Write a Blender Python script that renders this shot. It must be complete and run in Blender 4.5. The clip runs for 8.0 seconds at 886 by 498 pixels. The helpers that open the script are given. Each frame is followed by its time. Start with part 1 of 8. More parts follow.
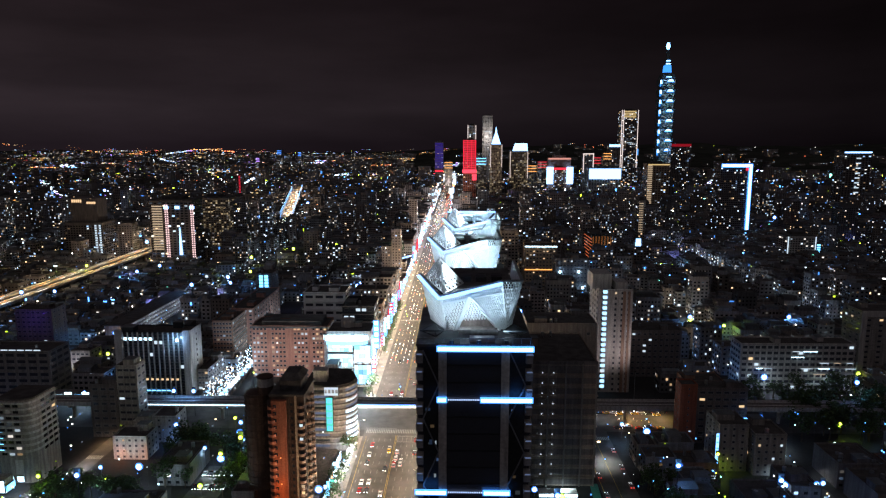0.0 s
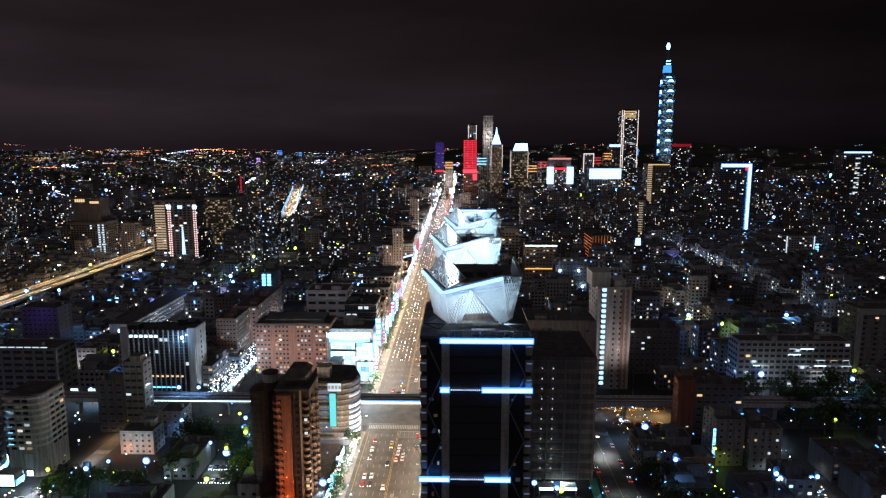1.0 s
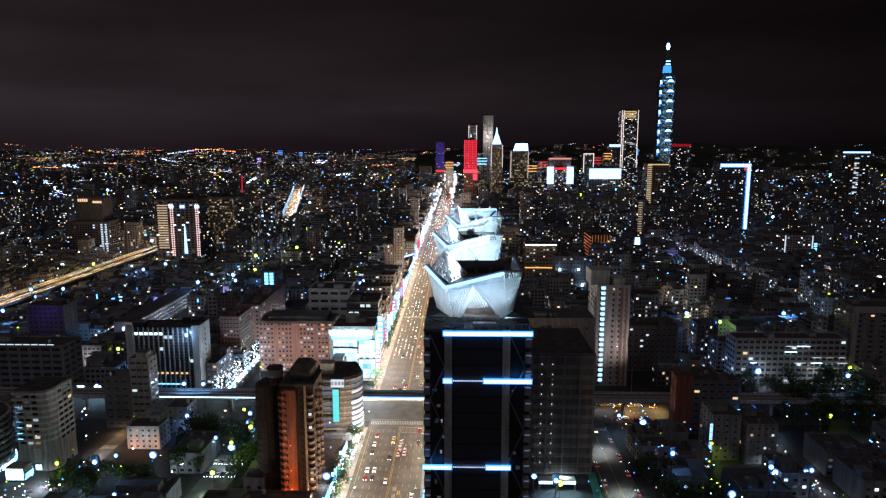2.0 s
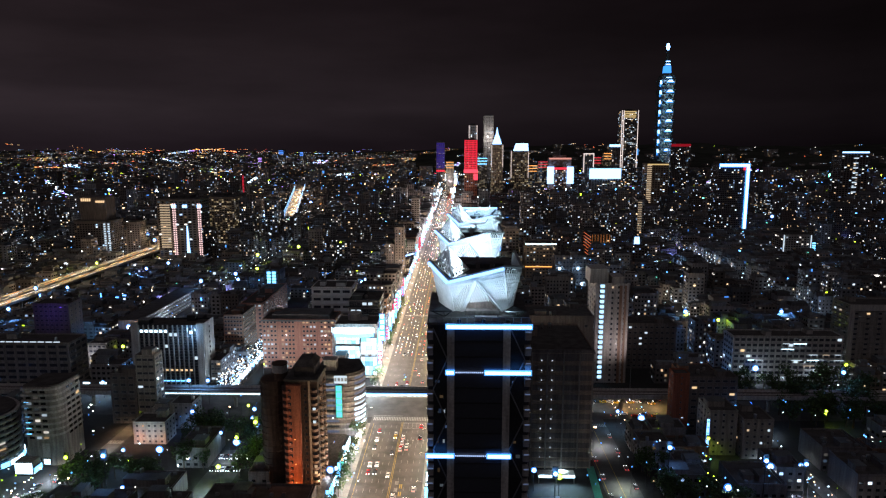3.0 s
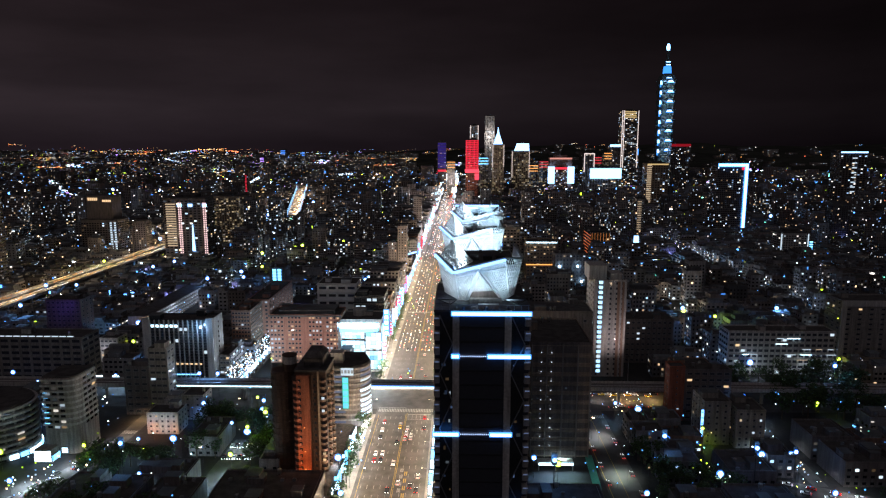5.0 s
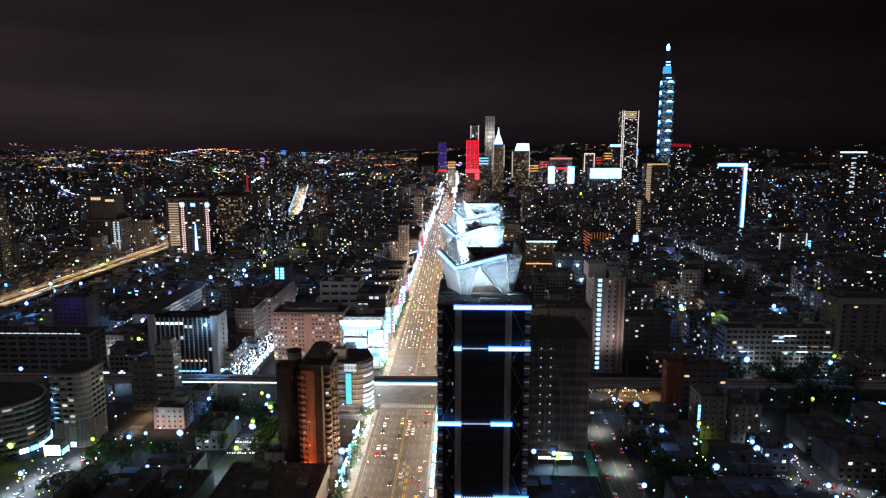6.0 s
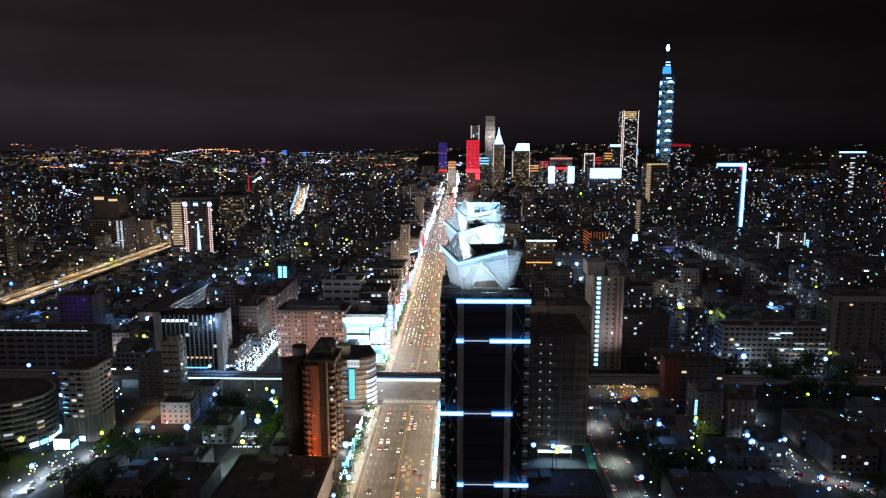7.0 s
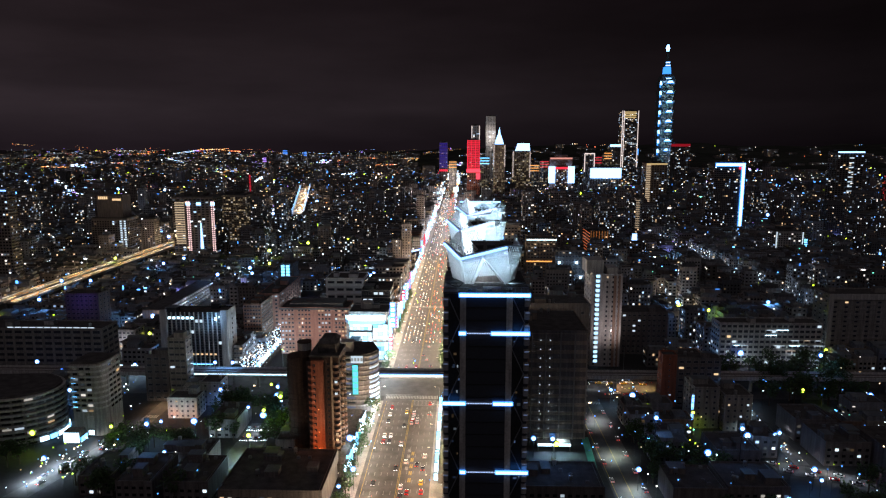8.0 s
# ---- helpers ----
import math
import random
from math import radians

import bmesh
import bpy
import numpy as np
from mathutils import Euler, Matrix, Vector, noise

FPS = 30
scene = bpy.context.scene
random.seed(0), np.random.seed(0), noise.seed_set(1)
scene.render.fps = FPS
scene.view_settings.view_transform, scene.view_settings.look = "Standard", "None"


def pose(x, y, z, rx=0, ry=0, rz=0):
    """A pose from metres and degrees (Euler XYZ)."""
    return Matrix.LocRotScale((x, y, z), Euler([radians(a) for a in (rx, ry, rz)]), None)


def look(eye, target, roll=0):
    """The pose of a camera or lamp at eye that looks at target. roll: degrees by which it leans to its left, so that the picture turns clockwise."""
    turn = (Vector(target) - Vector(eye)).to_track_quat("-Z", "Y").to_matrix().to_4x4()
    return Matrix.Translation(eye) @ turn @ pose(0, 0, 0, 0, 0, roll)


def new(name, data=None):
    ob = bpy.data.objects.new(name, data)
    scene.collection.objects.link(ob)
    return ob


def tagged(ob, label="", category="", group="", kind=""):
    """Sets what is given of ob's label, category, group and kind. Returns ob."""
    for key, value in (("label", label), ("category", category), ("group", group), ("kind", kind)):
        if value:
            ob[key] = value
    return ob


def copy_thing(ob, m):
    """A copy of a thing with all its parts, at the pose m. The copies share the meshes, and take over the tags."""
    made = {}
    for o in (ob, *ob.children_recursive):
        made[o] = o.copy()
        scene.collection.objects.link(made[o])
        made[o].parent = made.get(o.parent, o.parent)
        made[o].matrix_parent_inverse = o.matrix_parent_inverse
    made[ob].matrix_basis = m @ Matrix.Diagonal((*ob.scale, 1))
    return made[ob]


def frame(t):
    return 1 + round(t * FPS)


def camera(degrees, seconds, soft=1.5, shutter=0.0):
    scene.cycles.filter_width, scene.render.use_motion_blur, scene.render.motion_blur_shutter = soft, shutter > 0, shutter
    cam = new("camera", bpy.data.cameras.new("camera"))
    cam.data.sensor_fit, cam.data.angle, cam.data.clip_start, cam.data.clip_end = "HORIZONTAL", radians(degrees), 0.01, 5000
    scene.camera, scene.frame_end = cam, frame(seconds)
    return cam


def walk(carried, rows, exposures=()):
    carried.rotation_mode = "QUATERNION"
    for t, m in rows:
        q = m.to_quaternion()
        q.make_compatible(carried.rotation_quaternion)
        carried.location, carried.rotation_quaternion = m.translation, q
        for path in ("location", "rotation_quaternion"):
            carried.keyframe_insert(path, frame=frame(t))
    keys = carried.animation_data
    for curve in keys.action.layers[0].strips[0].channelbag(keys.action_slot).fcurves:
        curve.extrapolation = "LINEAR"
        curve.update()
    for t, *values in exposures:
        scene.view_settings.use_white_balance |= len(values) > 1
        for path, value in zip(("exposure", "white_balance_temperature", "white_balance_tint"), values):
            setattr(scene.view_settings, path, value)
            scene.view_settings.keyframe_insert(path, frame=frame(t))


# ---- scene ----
cam = camera(68.0, 8.0, soft=1.2)
EYE, PITCH = 163.0, -9.115
ROWS = [
    (0.0, 0.0, -0.0, 1.2),
    (0.5, -0.23, -2.88, 1.222),
    (1.0, -0.48, -5.89, 1.235),
    (1.5, -0.72, -8.84, 1.245),
    (3.0, -1.43, -17.61, 1.277),
    (3.5, -1.67, -20.58, 1.298),
    (4.0, -1.92, -23.64, 1.321),
    (4.5, -2.18, -26.84, 1.343),
    (6.0, -2.99, -36.89, 1.381),
    (6.5, -3.28, -40.42, 1.394),
    (7.0, -3.58, -44.05, 1.404),
    (7.5, -3.88, -47.78, 1.422),
    (8.0, -4.19, -51.59, 1.438),
]
walk(cam, [(t, pose(x, y, EYE, 90 + PITCH, 0, yaw)) for t, x, y, yaw in ROWS])
scene.view_settings.exposure = 0.50

# ---------------------------------------------------------------- world and large lights
world = bpy.data.worlds.new("night_sky")
scene.world = world
world.use_nodes = True
wn, wl = world.node_tree.nodes, world.node_tree.links
wn.clear()
w_out, w_bg = wn.new("ShaderNodeOutputWorld"), wn.new("ShaderNodeBackground")
w_tex, w_map, w_noise = wn.new("ShaderNodeTexCoord"), wn.new("ShaderNodeMapping"), wn.new("ShaderNodeTexNoise")
w_sep, w_ramp, w_side = wn.new("ShaderNodeSeparateXYZ"), wn.new("ShaderNodeValToRGB"), wn.new("ShaderNodeMapRange")
w_mul, w_cloud, w_mix = wn.new("ShaderNodeMath"), wn.new("ShaderNodeMapRange"), wn.new("ShaderNodeMix")
w_map.inputs["Scale"].default_value = (2.2, 2.2, 11.0)
w_noise.inputs["Scale"].default_value, w_noise.inputs["Detail"].default_value = 1.6, 5.0
w_ramp.color_ramp.elements[0].position, w_ramp.color_ramp.elements[0].color = 0.0, (0.0062, 0.0042, 0.0056, 1)
w_ramp.color_ramp.elements[1].position, w_ramp.color_ramp.elements[1].color = 0.34, (0.0046, 0.0026, 0.0034, 1)
e = w_ramp.color_ramp.elements.new(0.13)
e.color = (0.0080, 0.0056, 0.0066, 1)
e = w_ramp.color_ramp.elements.new(0.05)
e.color = (0.0120, 0.0086, 0.0104, 1)
w_side.inputs["From Min"].default_value, w_side.inputs["From Max"].default_value = -0.55, 0.5
w_side.inputs["To Min"].default_value, w_side.inputs["To Max"].default_value = 1.55, 0.34
w_cloud.inputs["From Min"].default_value, w_cloud.inputs["From Max"].default_value = 0.35, 0.72
w_cloud.inputs["To Min"].default_value, w_cloud.inputs["To Max"].default_value = 0.82, 1.28
w_mul.operation = "MULTIPLY"
wl.new(w_tex.outputs["Generated"], w_map.inputs["Vector"])
wl.new(w_map.outputs["Vector"], w_noise.inputs["Vector"])
wl.new(w_tex.outputs["Generated"], w_sep.inputs["Vector"])
wl.new(w_sep.outputs["Z"], w_ramp.inputs["Fac"])
wl.new(w_sep.outputs["X"], w_side.inputs["Value"])
wl.new(w_noise.outputs["Fac"], w_cloud.inputs["Value"])
wl.new(w_side.outputs["Result"], w_mul.inputs[0])
wl.new(w_cloud.outputs["Result"], w_mul.inputs[1])
wl.new(w_ramp.outputs["Color"], w_bg.inputs["Color"])
wl.new(w_mul.outputs["Value"], w_bg.inputs["Strength"])
wl.new(w_bg.outputs["Background"], w_out.inputs["Surface"])

# the glow of the city thrown back by the clouds
glow = bpy.data.lights.new("cloud_glow", "SUN")
glow.energy, glow.angle, glow.color = 0.13, radians(100), (0.95, 0.86, 0.94)
new("cloud_glow", glow).matrix_world = look((0, 0, 400), (30, 260, 0))


def lamp(name, x, y, z, watts, colour, radius=0.4, kind="POINT", target=None, spread=150):
    data = bpy.data.lights.new(name, kind)
    data.energy, data.color = watts, colour
    data.shadow_soft_size = radius
    ob = new(name, data)
    ob.location = (x, y, z)
    if kind == "SPOT":
        data.spot_size, data.spot_blend = radians(spread), 1.0
        ob.matrix_world = look((x, y, z), target or (x, y + 0.01, 0))
    return ob


# ---------------------------------------------------------------- materials
def material(name, colour, rough=0.8, metal=0.0, grain=0.25, grain_size=0.6, stain=0.3, stain_size=8.0, bump=0.15, vary=0.0, spec=0.5, streak=False):
    """A rough painted, stone or metal surface with grain and stains in metres."""
    m = bpy.data.materials.new(name)
    m.use_nodes = True
    n, l = m.node_tree.nodes, m.node_tree.links
    b = n["Principled BSDF"]
    b.inputs["Roughness"].default_value, b.inputs["Metallic"].default_value = rough, metal
    b.inputs["Specular IOR Level"].default_value = spec
    tc, n1, n2 = n.new("ShaderNodeTexCoord"), n.new("ShaderNodeTexNoise"), n.new("ShaderNodeTexNoise")
    n1.inputs["Scale"].default_value, n1.inputs["Detail"].default_value = 1.0 / grain_size, 4
    n2.inputs["Scale"].default_value, n2.inputs["Detail"].default_value = 1.0 / stain_size, 3
    l.new(tc.outputs["Object"], n1.inputs["Vector"])
    if streak:
        mp = n.new("ShaderNodeMapping")
        mp.inputs["Scale"].default_value = (6, 6, 0.6)
        l.new(tc.outputs["Object"], mp.inputs["Vector"])
        l.new(mp.outputs["Vector"], n2.inputs["Vector"])
    else:
        l.new(tc.outputs["Object"], n2.inputs["Vector"])
    r1, r2, mul, mix = n.new("ShaderNodeMapRange"), n.new("ShaderNodeMapRange"), n.new("ShaderNodeMath"), n.new("ShaderNodeMix")
    for r, a in ((r1, grain), (r2, stain)):
        r.inputs["From Min"].default_value, r.inputs["From Max"].default_value = 0.3, 0.7
        r.inputs["To Min"].default_value, r.inputs["To Max"].default_value = 1 - a, 1 + a * 0.6
    l.new(n1.outputs["Fac"], r1.inputs["Value"])
    l.new(n2.outputs["Fac"], r2.inputs["Value"])
    mul.operation = "MULTIPLY"
    l.new(r1.outputs["Result"], mul.inputs[0])
    l.new(r2.outputs["Result"], mul.inputs[1])
    last = mul
    if vary:
        geo, r3, mul2 = n.new("ShaderNodeNewGeometry"), n.new("ShaderNodeMapRange"), n.new("ShaderNodeMath")
        r3.inputs["To Min"].default_value, r3.inputs["To Max"].default_value = 1 - vary, 1 + vary
        l.new(geo.outputs["Random Per Island"], r3.inputs["Value"])
        mul2.operation = "MULTIPLY"
        l.new(mul.outputs["Value"], mul2.inputs[0])
        l.new(r3.outputs["Result"], mul2.inputs[1])
        last = mul2
    vm = n.new("ShaderNodeVectorMath")
    vm.operation = "SCALE"
    vm.inputs[0].default_value = colour
    l.new(last.outputs["Value"], vm.inputs["Scale"])
    l.new(vm.outputs["Vector"], b.inputs["Base Color"])
    if bump:
        bp = n.new("ShaderNodeBump")
        bp.inputs["Strength"].default_value, bp.inputs["Distance"].default_value = bump, 0.05
        l.new(n1.outputs["Fac"], bp.inputs["Height"])
        l.new(bp.outputs["Normal"], b.inputs["Normal"])
    return m


def light_material(name, colour, strength, lights=True):
    """A lamp's glowing face."""
    m = bpy.data.materials.new(name)
    m.use_nodes = True
    b = m.node_tree.nodes["Principled BSDF"]
    b.inputs["Base Color"].default_value = (0.02, 0.02, 0.02, 1)
    b.inputs["Emission Color"].default_value, b.inputs["Emission Strength"].default_value = (*colour, 1), strength
    m.cycles.emission_sampling = "FRONT" if lights else "NONE"
    return m


def scatter_light_material(name, stops, low, high, lit=1.0, uneven=2.2):
    """Many small lit panes or lamps, each with a colour and a strength of its own; the share lit glows, the rest is dark glass."""
    m = bpy.data.materials.new(name)
    m.use_nodes = True
    n, l = m.node_tree.nodes, m.node_tree.links
    b = n["Principled BSDF"]
    b.inputs["Base Color"].default_value, b.inputs["Roughness"].default_value = (0.015, 0.017, 0.02, 1), 0.12
    geo, wn1, ramp = n.new("ShaderNodeNewGeometry"), n.new("ShaderNodeTexWhiteNoise"), n.new("ShaderNodeValToRGB")
    wn1.noise_dimensions = "2D"
    info, join = n.new("ShaderNodeObjectInfo"), n.new("ShaderNodeCombineXYZ")
    ramp.color_ramp.interpolation = "CONSTANT"
    els = ramp.color_ramp.elements
    for i, (pos, col) in enumerate(stops):
        el = els[i] if i < 2 else els.new(pos)
        el.position, el.color = pos, (*col, 1)
    cmp_, sep, rng, mul = n.new("ShaderNodeMath"), n.new("ShaderNodeSeparateColor"), n.new("ShaderNodeMapRange"), n.new("ShaderNodeMath")
    cmp_.operation, mul.operation = "LESS_THAN", "MULTIPLY"
    l.new(geo.outputs["Random Per Island"], join.inputs["X"])
    l.new(info.outputs["Random"], join.inputs["Y"])
    l.new(join.outputs["Vector"], wn1.inputs["Vector"])
    l.new(wn1.outputs["Color"], sep.inputs["Color"])
    l.new(sep.outputs["Red"], ramp.inputs["Fac"])
    l.new(sep.outputs["Green"], cmp_.inputs[0])
    cmp_.inputs[1].default_value = lit
    rng.inputs["To Min"].default_value, rng.inputs["To Max"].default_value = low, high
    bend = n.new("ShaderNodeMath")
    bend.operation, bend.inputs[1].default_value = "POWER", uneven
    l.new(sep.outputs["Blue"], bend.inputs[0])
    l.new(bend.outputs["Value"], rng.inputs["Value"])
    l.new(cmp_.outputs["Value"], mul.inputs[0])
    l.new(rng.outputs["Result"], mul.inputs[1])
    l.new(ramp.outputs["Color"], b.inputs["Emission Color"])
    l.new(mul.outputs["Value"], b.inputs["Emission Strength"])
    m.cycles.emission_sampling = "NONE"
    return m


WARM, NEUTRAL, COOL = (1.0, 0.66, 0.36), (1.0, 0.93, 0.84), (0.70, 0.86, 1.0)
LIME = (0.62, 1.0, 0.04)
ORANGE, RED, PURPLE = (1.0, 0.40, 0.10), (1.0, 0.05, 0.06), (0.42, 0.22, 1.0)
concrete = material("concrete", (0.30, 0.28, 0.26), stain=0.4, streak=True)
concrete_dark = material("concrete_dark", (0.17, 0.15, 0.145), stain=0.4, streak=True)
concrete_pale = material("concrete_pale", (0.48, 0.46, 0.44), stain=0.35, streak=True)
tile_pink = material("pink_tile", (0.44, 0.25, 0.20), stain=0.25, grain=0.2, streak=True)
tile_brown = material("brown_tile", (0.30, 0.19, 0.14), stain=0.3, streak=True)
tile_red = material("red_tile", (0.36, 0.12, 0.07), stain=0.3, streak=True)
tile_tan = material("tan_tile", (0.42, 0.34, 0.25), stain=0.25, streak=True)
city_wall = material("city_wall", (0.25, 0.22, 0.205), stain=0.35, vary=0.55, streak=True, bump=0)
city_wall_grey = material("city_wall_grey", (0.22, 0.225, 0.24), stain=0.35, vary=0.55, streak=True, bump=0)
roof_tar = material("roof_tar", (0.085, 0.08, 0.078), rough=0.92, stain=0.45, stain_size=4, vary=0.4)
roof_tin = material("roof_tin", (0.16, 0.18, 0.19), rough=0.6, metal=0.2, stain=0.4, vary=0.5)
steel_tank = material("steel_tank", (0.55, 0.56, 0.57), rough=0.35, metal=0.9, stain=0.2)
asphalt = material("asphalt", (0.075, 0.072, 0.070), rough=0.88, grain=0.3, grain_size=0.3, stain=0.4, stain_size=6)
ground_mat = material("ground_asphalt", (0.028, 0.027, 0.027), rough=0.9, grain=0.3, grain_size=2.0, stain=0.5, stain_size=30, bump=0)
paving = material("paving", (0.24, 0.22, 0.20), rough=0.85, grain=0.3, stain=0.4)
paint_white = material("road_paint_white", (0.34, 0.34, 0.33), rough=0.7, grain=0.35, grain_size=0.25, stain=0.3, stain_size=2)
paint_yellow = material("road_paint_yellow", (0.45, 0.31, 0.05), rough=0.7, grain=0.35, grain_size=0.25, stain=0.3, stain_size=2)
glass_dark = material("dark_glass", (0.060, 0.064, 0.080), rough=0.12, grain=0.1, stain=0.2, bump=0, spec=0.6)
glass_grey = material("grey_glass", (0.05, 0.06, 0.07), rough=0.15, stain=0.2, bump=0)
steel_white = material("white_steel", (0.80, 0.81, 0.82), rough=0.45, grain=0.06, stain=0.12, stain_size=3, bump=0.05)
frit_white = material("white_fritted_panel", (0.74, 0.76, 0.78), rough=0.5, grain=0.22, grain_size=1.4, stain=0.25, stain_size=5, bump=0.05)
steel_dark = material("dark_steel", (0.05, 0.052, 0.055), rough=0.5, metal=0.6)
steel_grey = material("grey_steel", (0.30, 0.31, 0.32), rough=0.45, metal=0.5)
bark = material("bark", (0.09, 0.065, 0.045), rough=0.95, grain=0.4, grain_size=0.2)
leaf = material("leaves", (0.045, 0.085, 0.025), rough=0.7, grain=0.35, stain=0.3, stain_size=2, bump=0, vary=0.5)
hill_mat = material("wooded_hill", (0.06, 0.065, 0.055), rough=1.0, grain_size=60, stain_size=300, bump=0, spec=0.0)
rubber = material("tyre_rubber", (0.02, 0.02, 0.02), rough=0.85)

lit_warm = light_material("lit_window_warm", WARM, 0.75, False)
lit_cool = light_material("lit_window_cool", COOL, 0.7, False)
lit_faint = light_material("faint_blue_glow", (0.40, 0.55, 1.0), 0.16, False)
lit_stair = light_material("lit_stairwell_window", (0.36, 0.68, 1.0), 1.5, False)
lit_point = light_material("small_floor_lamp", (0.75, 0.86, 1.0), 0.7, False)
lit_dim = light_material("lit_window_dim", (1.0, 0.75, 0.5), 0.42, False)
led_blue = light_material("blue_led_halo", (0.07, 0.30, 1.0), 1.7)
led_edge = light_material("blue_white_edge_light", (0.18, 0.42, 1.0), 2.8)
led_core = light_material("white_led_core", (0.55, 0.86, 1.0), 2.6)
led_dim = light_material("dim_led_dots", (0.45, 0.6, 1.0), 1.2, False)
sign_white = light_material("white_sign_face", (0.52, 0.80, 1.0), 3.6)
sign_cyan = light_material("cyan_sign_face", (0.14, 0.52, 1.0), 3.0)
sign_blue = light_material("blue_sign_face", (0.06, 0.26, 1.0), 2.0)
sign_red = light_material("red_sign_face", (1.0, 0.04, 0.07), 0.8)
sign_orange = light_material("orange_lamp", ORANGE, 1.3)
sign_purple = light_material("purple_lights", (0.10, 0.04, 0.9), 0.15, False)
sign_green = light_material("green_sign_face", (0.08, 0.75, 0.55), 0.8, False)
street_head = light_material("street_lamp_face", (1.0, 0.84, 0.62), 6.0, False)
flood_face = light_material("floodlight_face", (0.45, 0.74, 1.0), 5.0, False)
# plain emission for the discs that imitate a halo round each floodlight
flood_halo = light_material("floodlight_halo", (0.04, 0.20, 1.0), 1.6, False)
lime_face = light_material("lime_floodlight_face", (0.85, 1.0, 0.10), 4.5, False)
lime_halo = light_material("lime_floodlight_halo", (0.38, 0.75, 0.0), 0.55, False)
head_lamp = light_material("head_lamp", (0.9, 0.95, 1.0), 7.0, False)
tail_lamp = light_material("tail_lamp", (1.0, 0.03, 0.02), 3.0, False)
spots_home = scatter_light_material("home_windows", [(0, WARM), (0.22, NEUTRAL), (0.45, COOL), (0.80, (0.40, 0.62, 1.0))], 0.03, 1.9, 0.15, 3.0)
spots_flat = scatter_light_material("flat_windows", [(0, NEUTRAL), (0.5, COOL), (0.8, WARM)], 0.02, 0.6, 0.14, 2.0)
spots_office = scatter_light_material("office_windows", [(0, NEUTRAL), (0.30, COOL), (0.65, (0.4, 0.62, 1.0)), (0.82, WARM)], 0.06, 1.8, 0.34)
spots_tan = scatter_light_material("tan_tower_windows", [(0, (1.0, 0.78, 0.45)), (0.8, NEUTRAL)], 0.08, 0.6, 0.36)
spots_far = scatter_light_material("far_lights", [(0, WARM), (0.20, ORANGE), (0.44, (1.0, 0.20, 0.10)), (0.60, NEUTRAL), (0.68, COOL), (0.76, (0.20, 0.45, 1.0)), (0.90, PURPLE), (0.95, LIME)], 0.3, 5.2, 1.0)
spots_street = scatter_light_material("alley_lamps", [(0, COOL), (0.20, NEUTRAL), (0.30, WARM), (0.42, (0.08, 0.32, 1.0)), (0.86, LIME), (0.97, (0.2, 1.0, 0.7))], 0.6, 8.0, 1.0)
spots_orange = scatter_light_material("orange_traffic", [(0, ORANGE), (0.3, (1.0, 0.7, 0.3)), (0.7, NEUTRAL)], 0.3, 1.8, 1.0)


# ---------------------------------------------------------------- mesh tools
class Build:
    """Collects boxes, beams and faces into one mesh."""

    def __init__(self):
        self.v, self.f, self.m = [], [], []

    def face(self, pts, mat=0):
        i = len(self.v)
        self.v.extend(pts)
        self.f.append(tuple(range(i, i + len(pts))))
        self.m.append(mat)

    def box(self, x0, x1, y0, y1, z0, z1, mat=0):
        i = len(self.v)
        self.v.extend(((x0, y0, z0), (x1, y0, z0), (x1, y1, z0), (x0, y1, z0), (x0, y0, z1), (x1, y0, z1), (x1, y1, z1), (x0, y1, z1)))
        for q in ((3, 2, 1, 0), (4, 5, 6, 7), (0, 1, 5, 4), (1, 2, 6, 5), (2, 3, 7, 6), (3, 0, 4, 7)):
            self.f.append(tuple(i + k for k in q))
            self.m.append(mat)

    def beam(self, p, q, w=0.3, h=None, mat=0):
        p, q, h = Vector(p), Vector(q), h or w
        d = (q - p).normalized()
        s = d.cross(Vector((0, 0, 1)))
        s = s.normalized() if s.length > 1e-4 else Vector((1, 0, 0))
        u = s.cross(d).normalized()
        i = len(self.v)
        for c in (p, q):
            for a, b in ((-1, -1), (1, -1), (1, 1), (-1, 1)):
                self.v.append(tuple(c + s * (a * w / 2) + u * (b * h / 2)))
        for k in ((0, 1, 2, 3), (7, 6, 5, 4), (0, 4, 5, 1), (1, 5, 6, 2), (2, 6, 7, 3), (3, 7, 4, 0)):
            self.f.append(tuple(i + j for j in k))
            self.m.append(mat)

    def prism(self, poly, z0, z1, mat=0, top=None, top_mat=None):
        """Walls between the outline at z0 and the outline top (or the same) at z1, with caps."""
        top = top or poly
        n, i = len(poly), len(self.v)
        self.v.extend((x, y, z0) for x, y in poly)
        self.v.extend((x, y, z1) for x, y in top)
        for k in range(n):
            j = (k + 1) % n
            self.f.append((i + k, i + j, i + n + j, i + n + k))
            self.m.append(mat)
        self.f.append(tuple(i + n + k for k in range(n)))
        self.m.append(mat if top_mat is None else top_mat)
        self.f.append(tuple(i + k for k in reversed(range(n))))
        self.m.append(mat)

    def tube(self, x, y, z0, z1, r, n=10, mat=0, r1=None):
        ring = [(x + r * math.cos(a), y + r * math.sin(a)) for a in (2 * math.pi * k / n for k in range(n))]
        s = (r if r1 is None else r1) / r
        self.prism(ring, z0, z1, mat, [(x + (a - x) * s, y + (b - y) * s) for a, b in ring])

    def mesh(self, name, mats):
        me = bpy.data.meshes.new(name)
        me.from_pydata(self.v, [], self.f)
        for m in mats:
            me.materials.append(m)
        me.polygons.foreach_set("material_index", self.m)
        me.update()
        return me


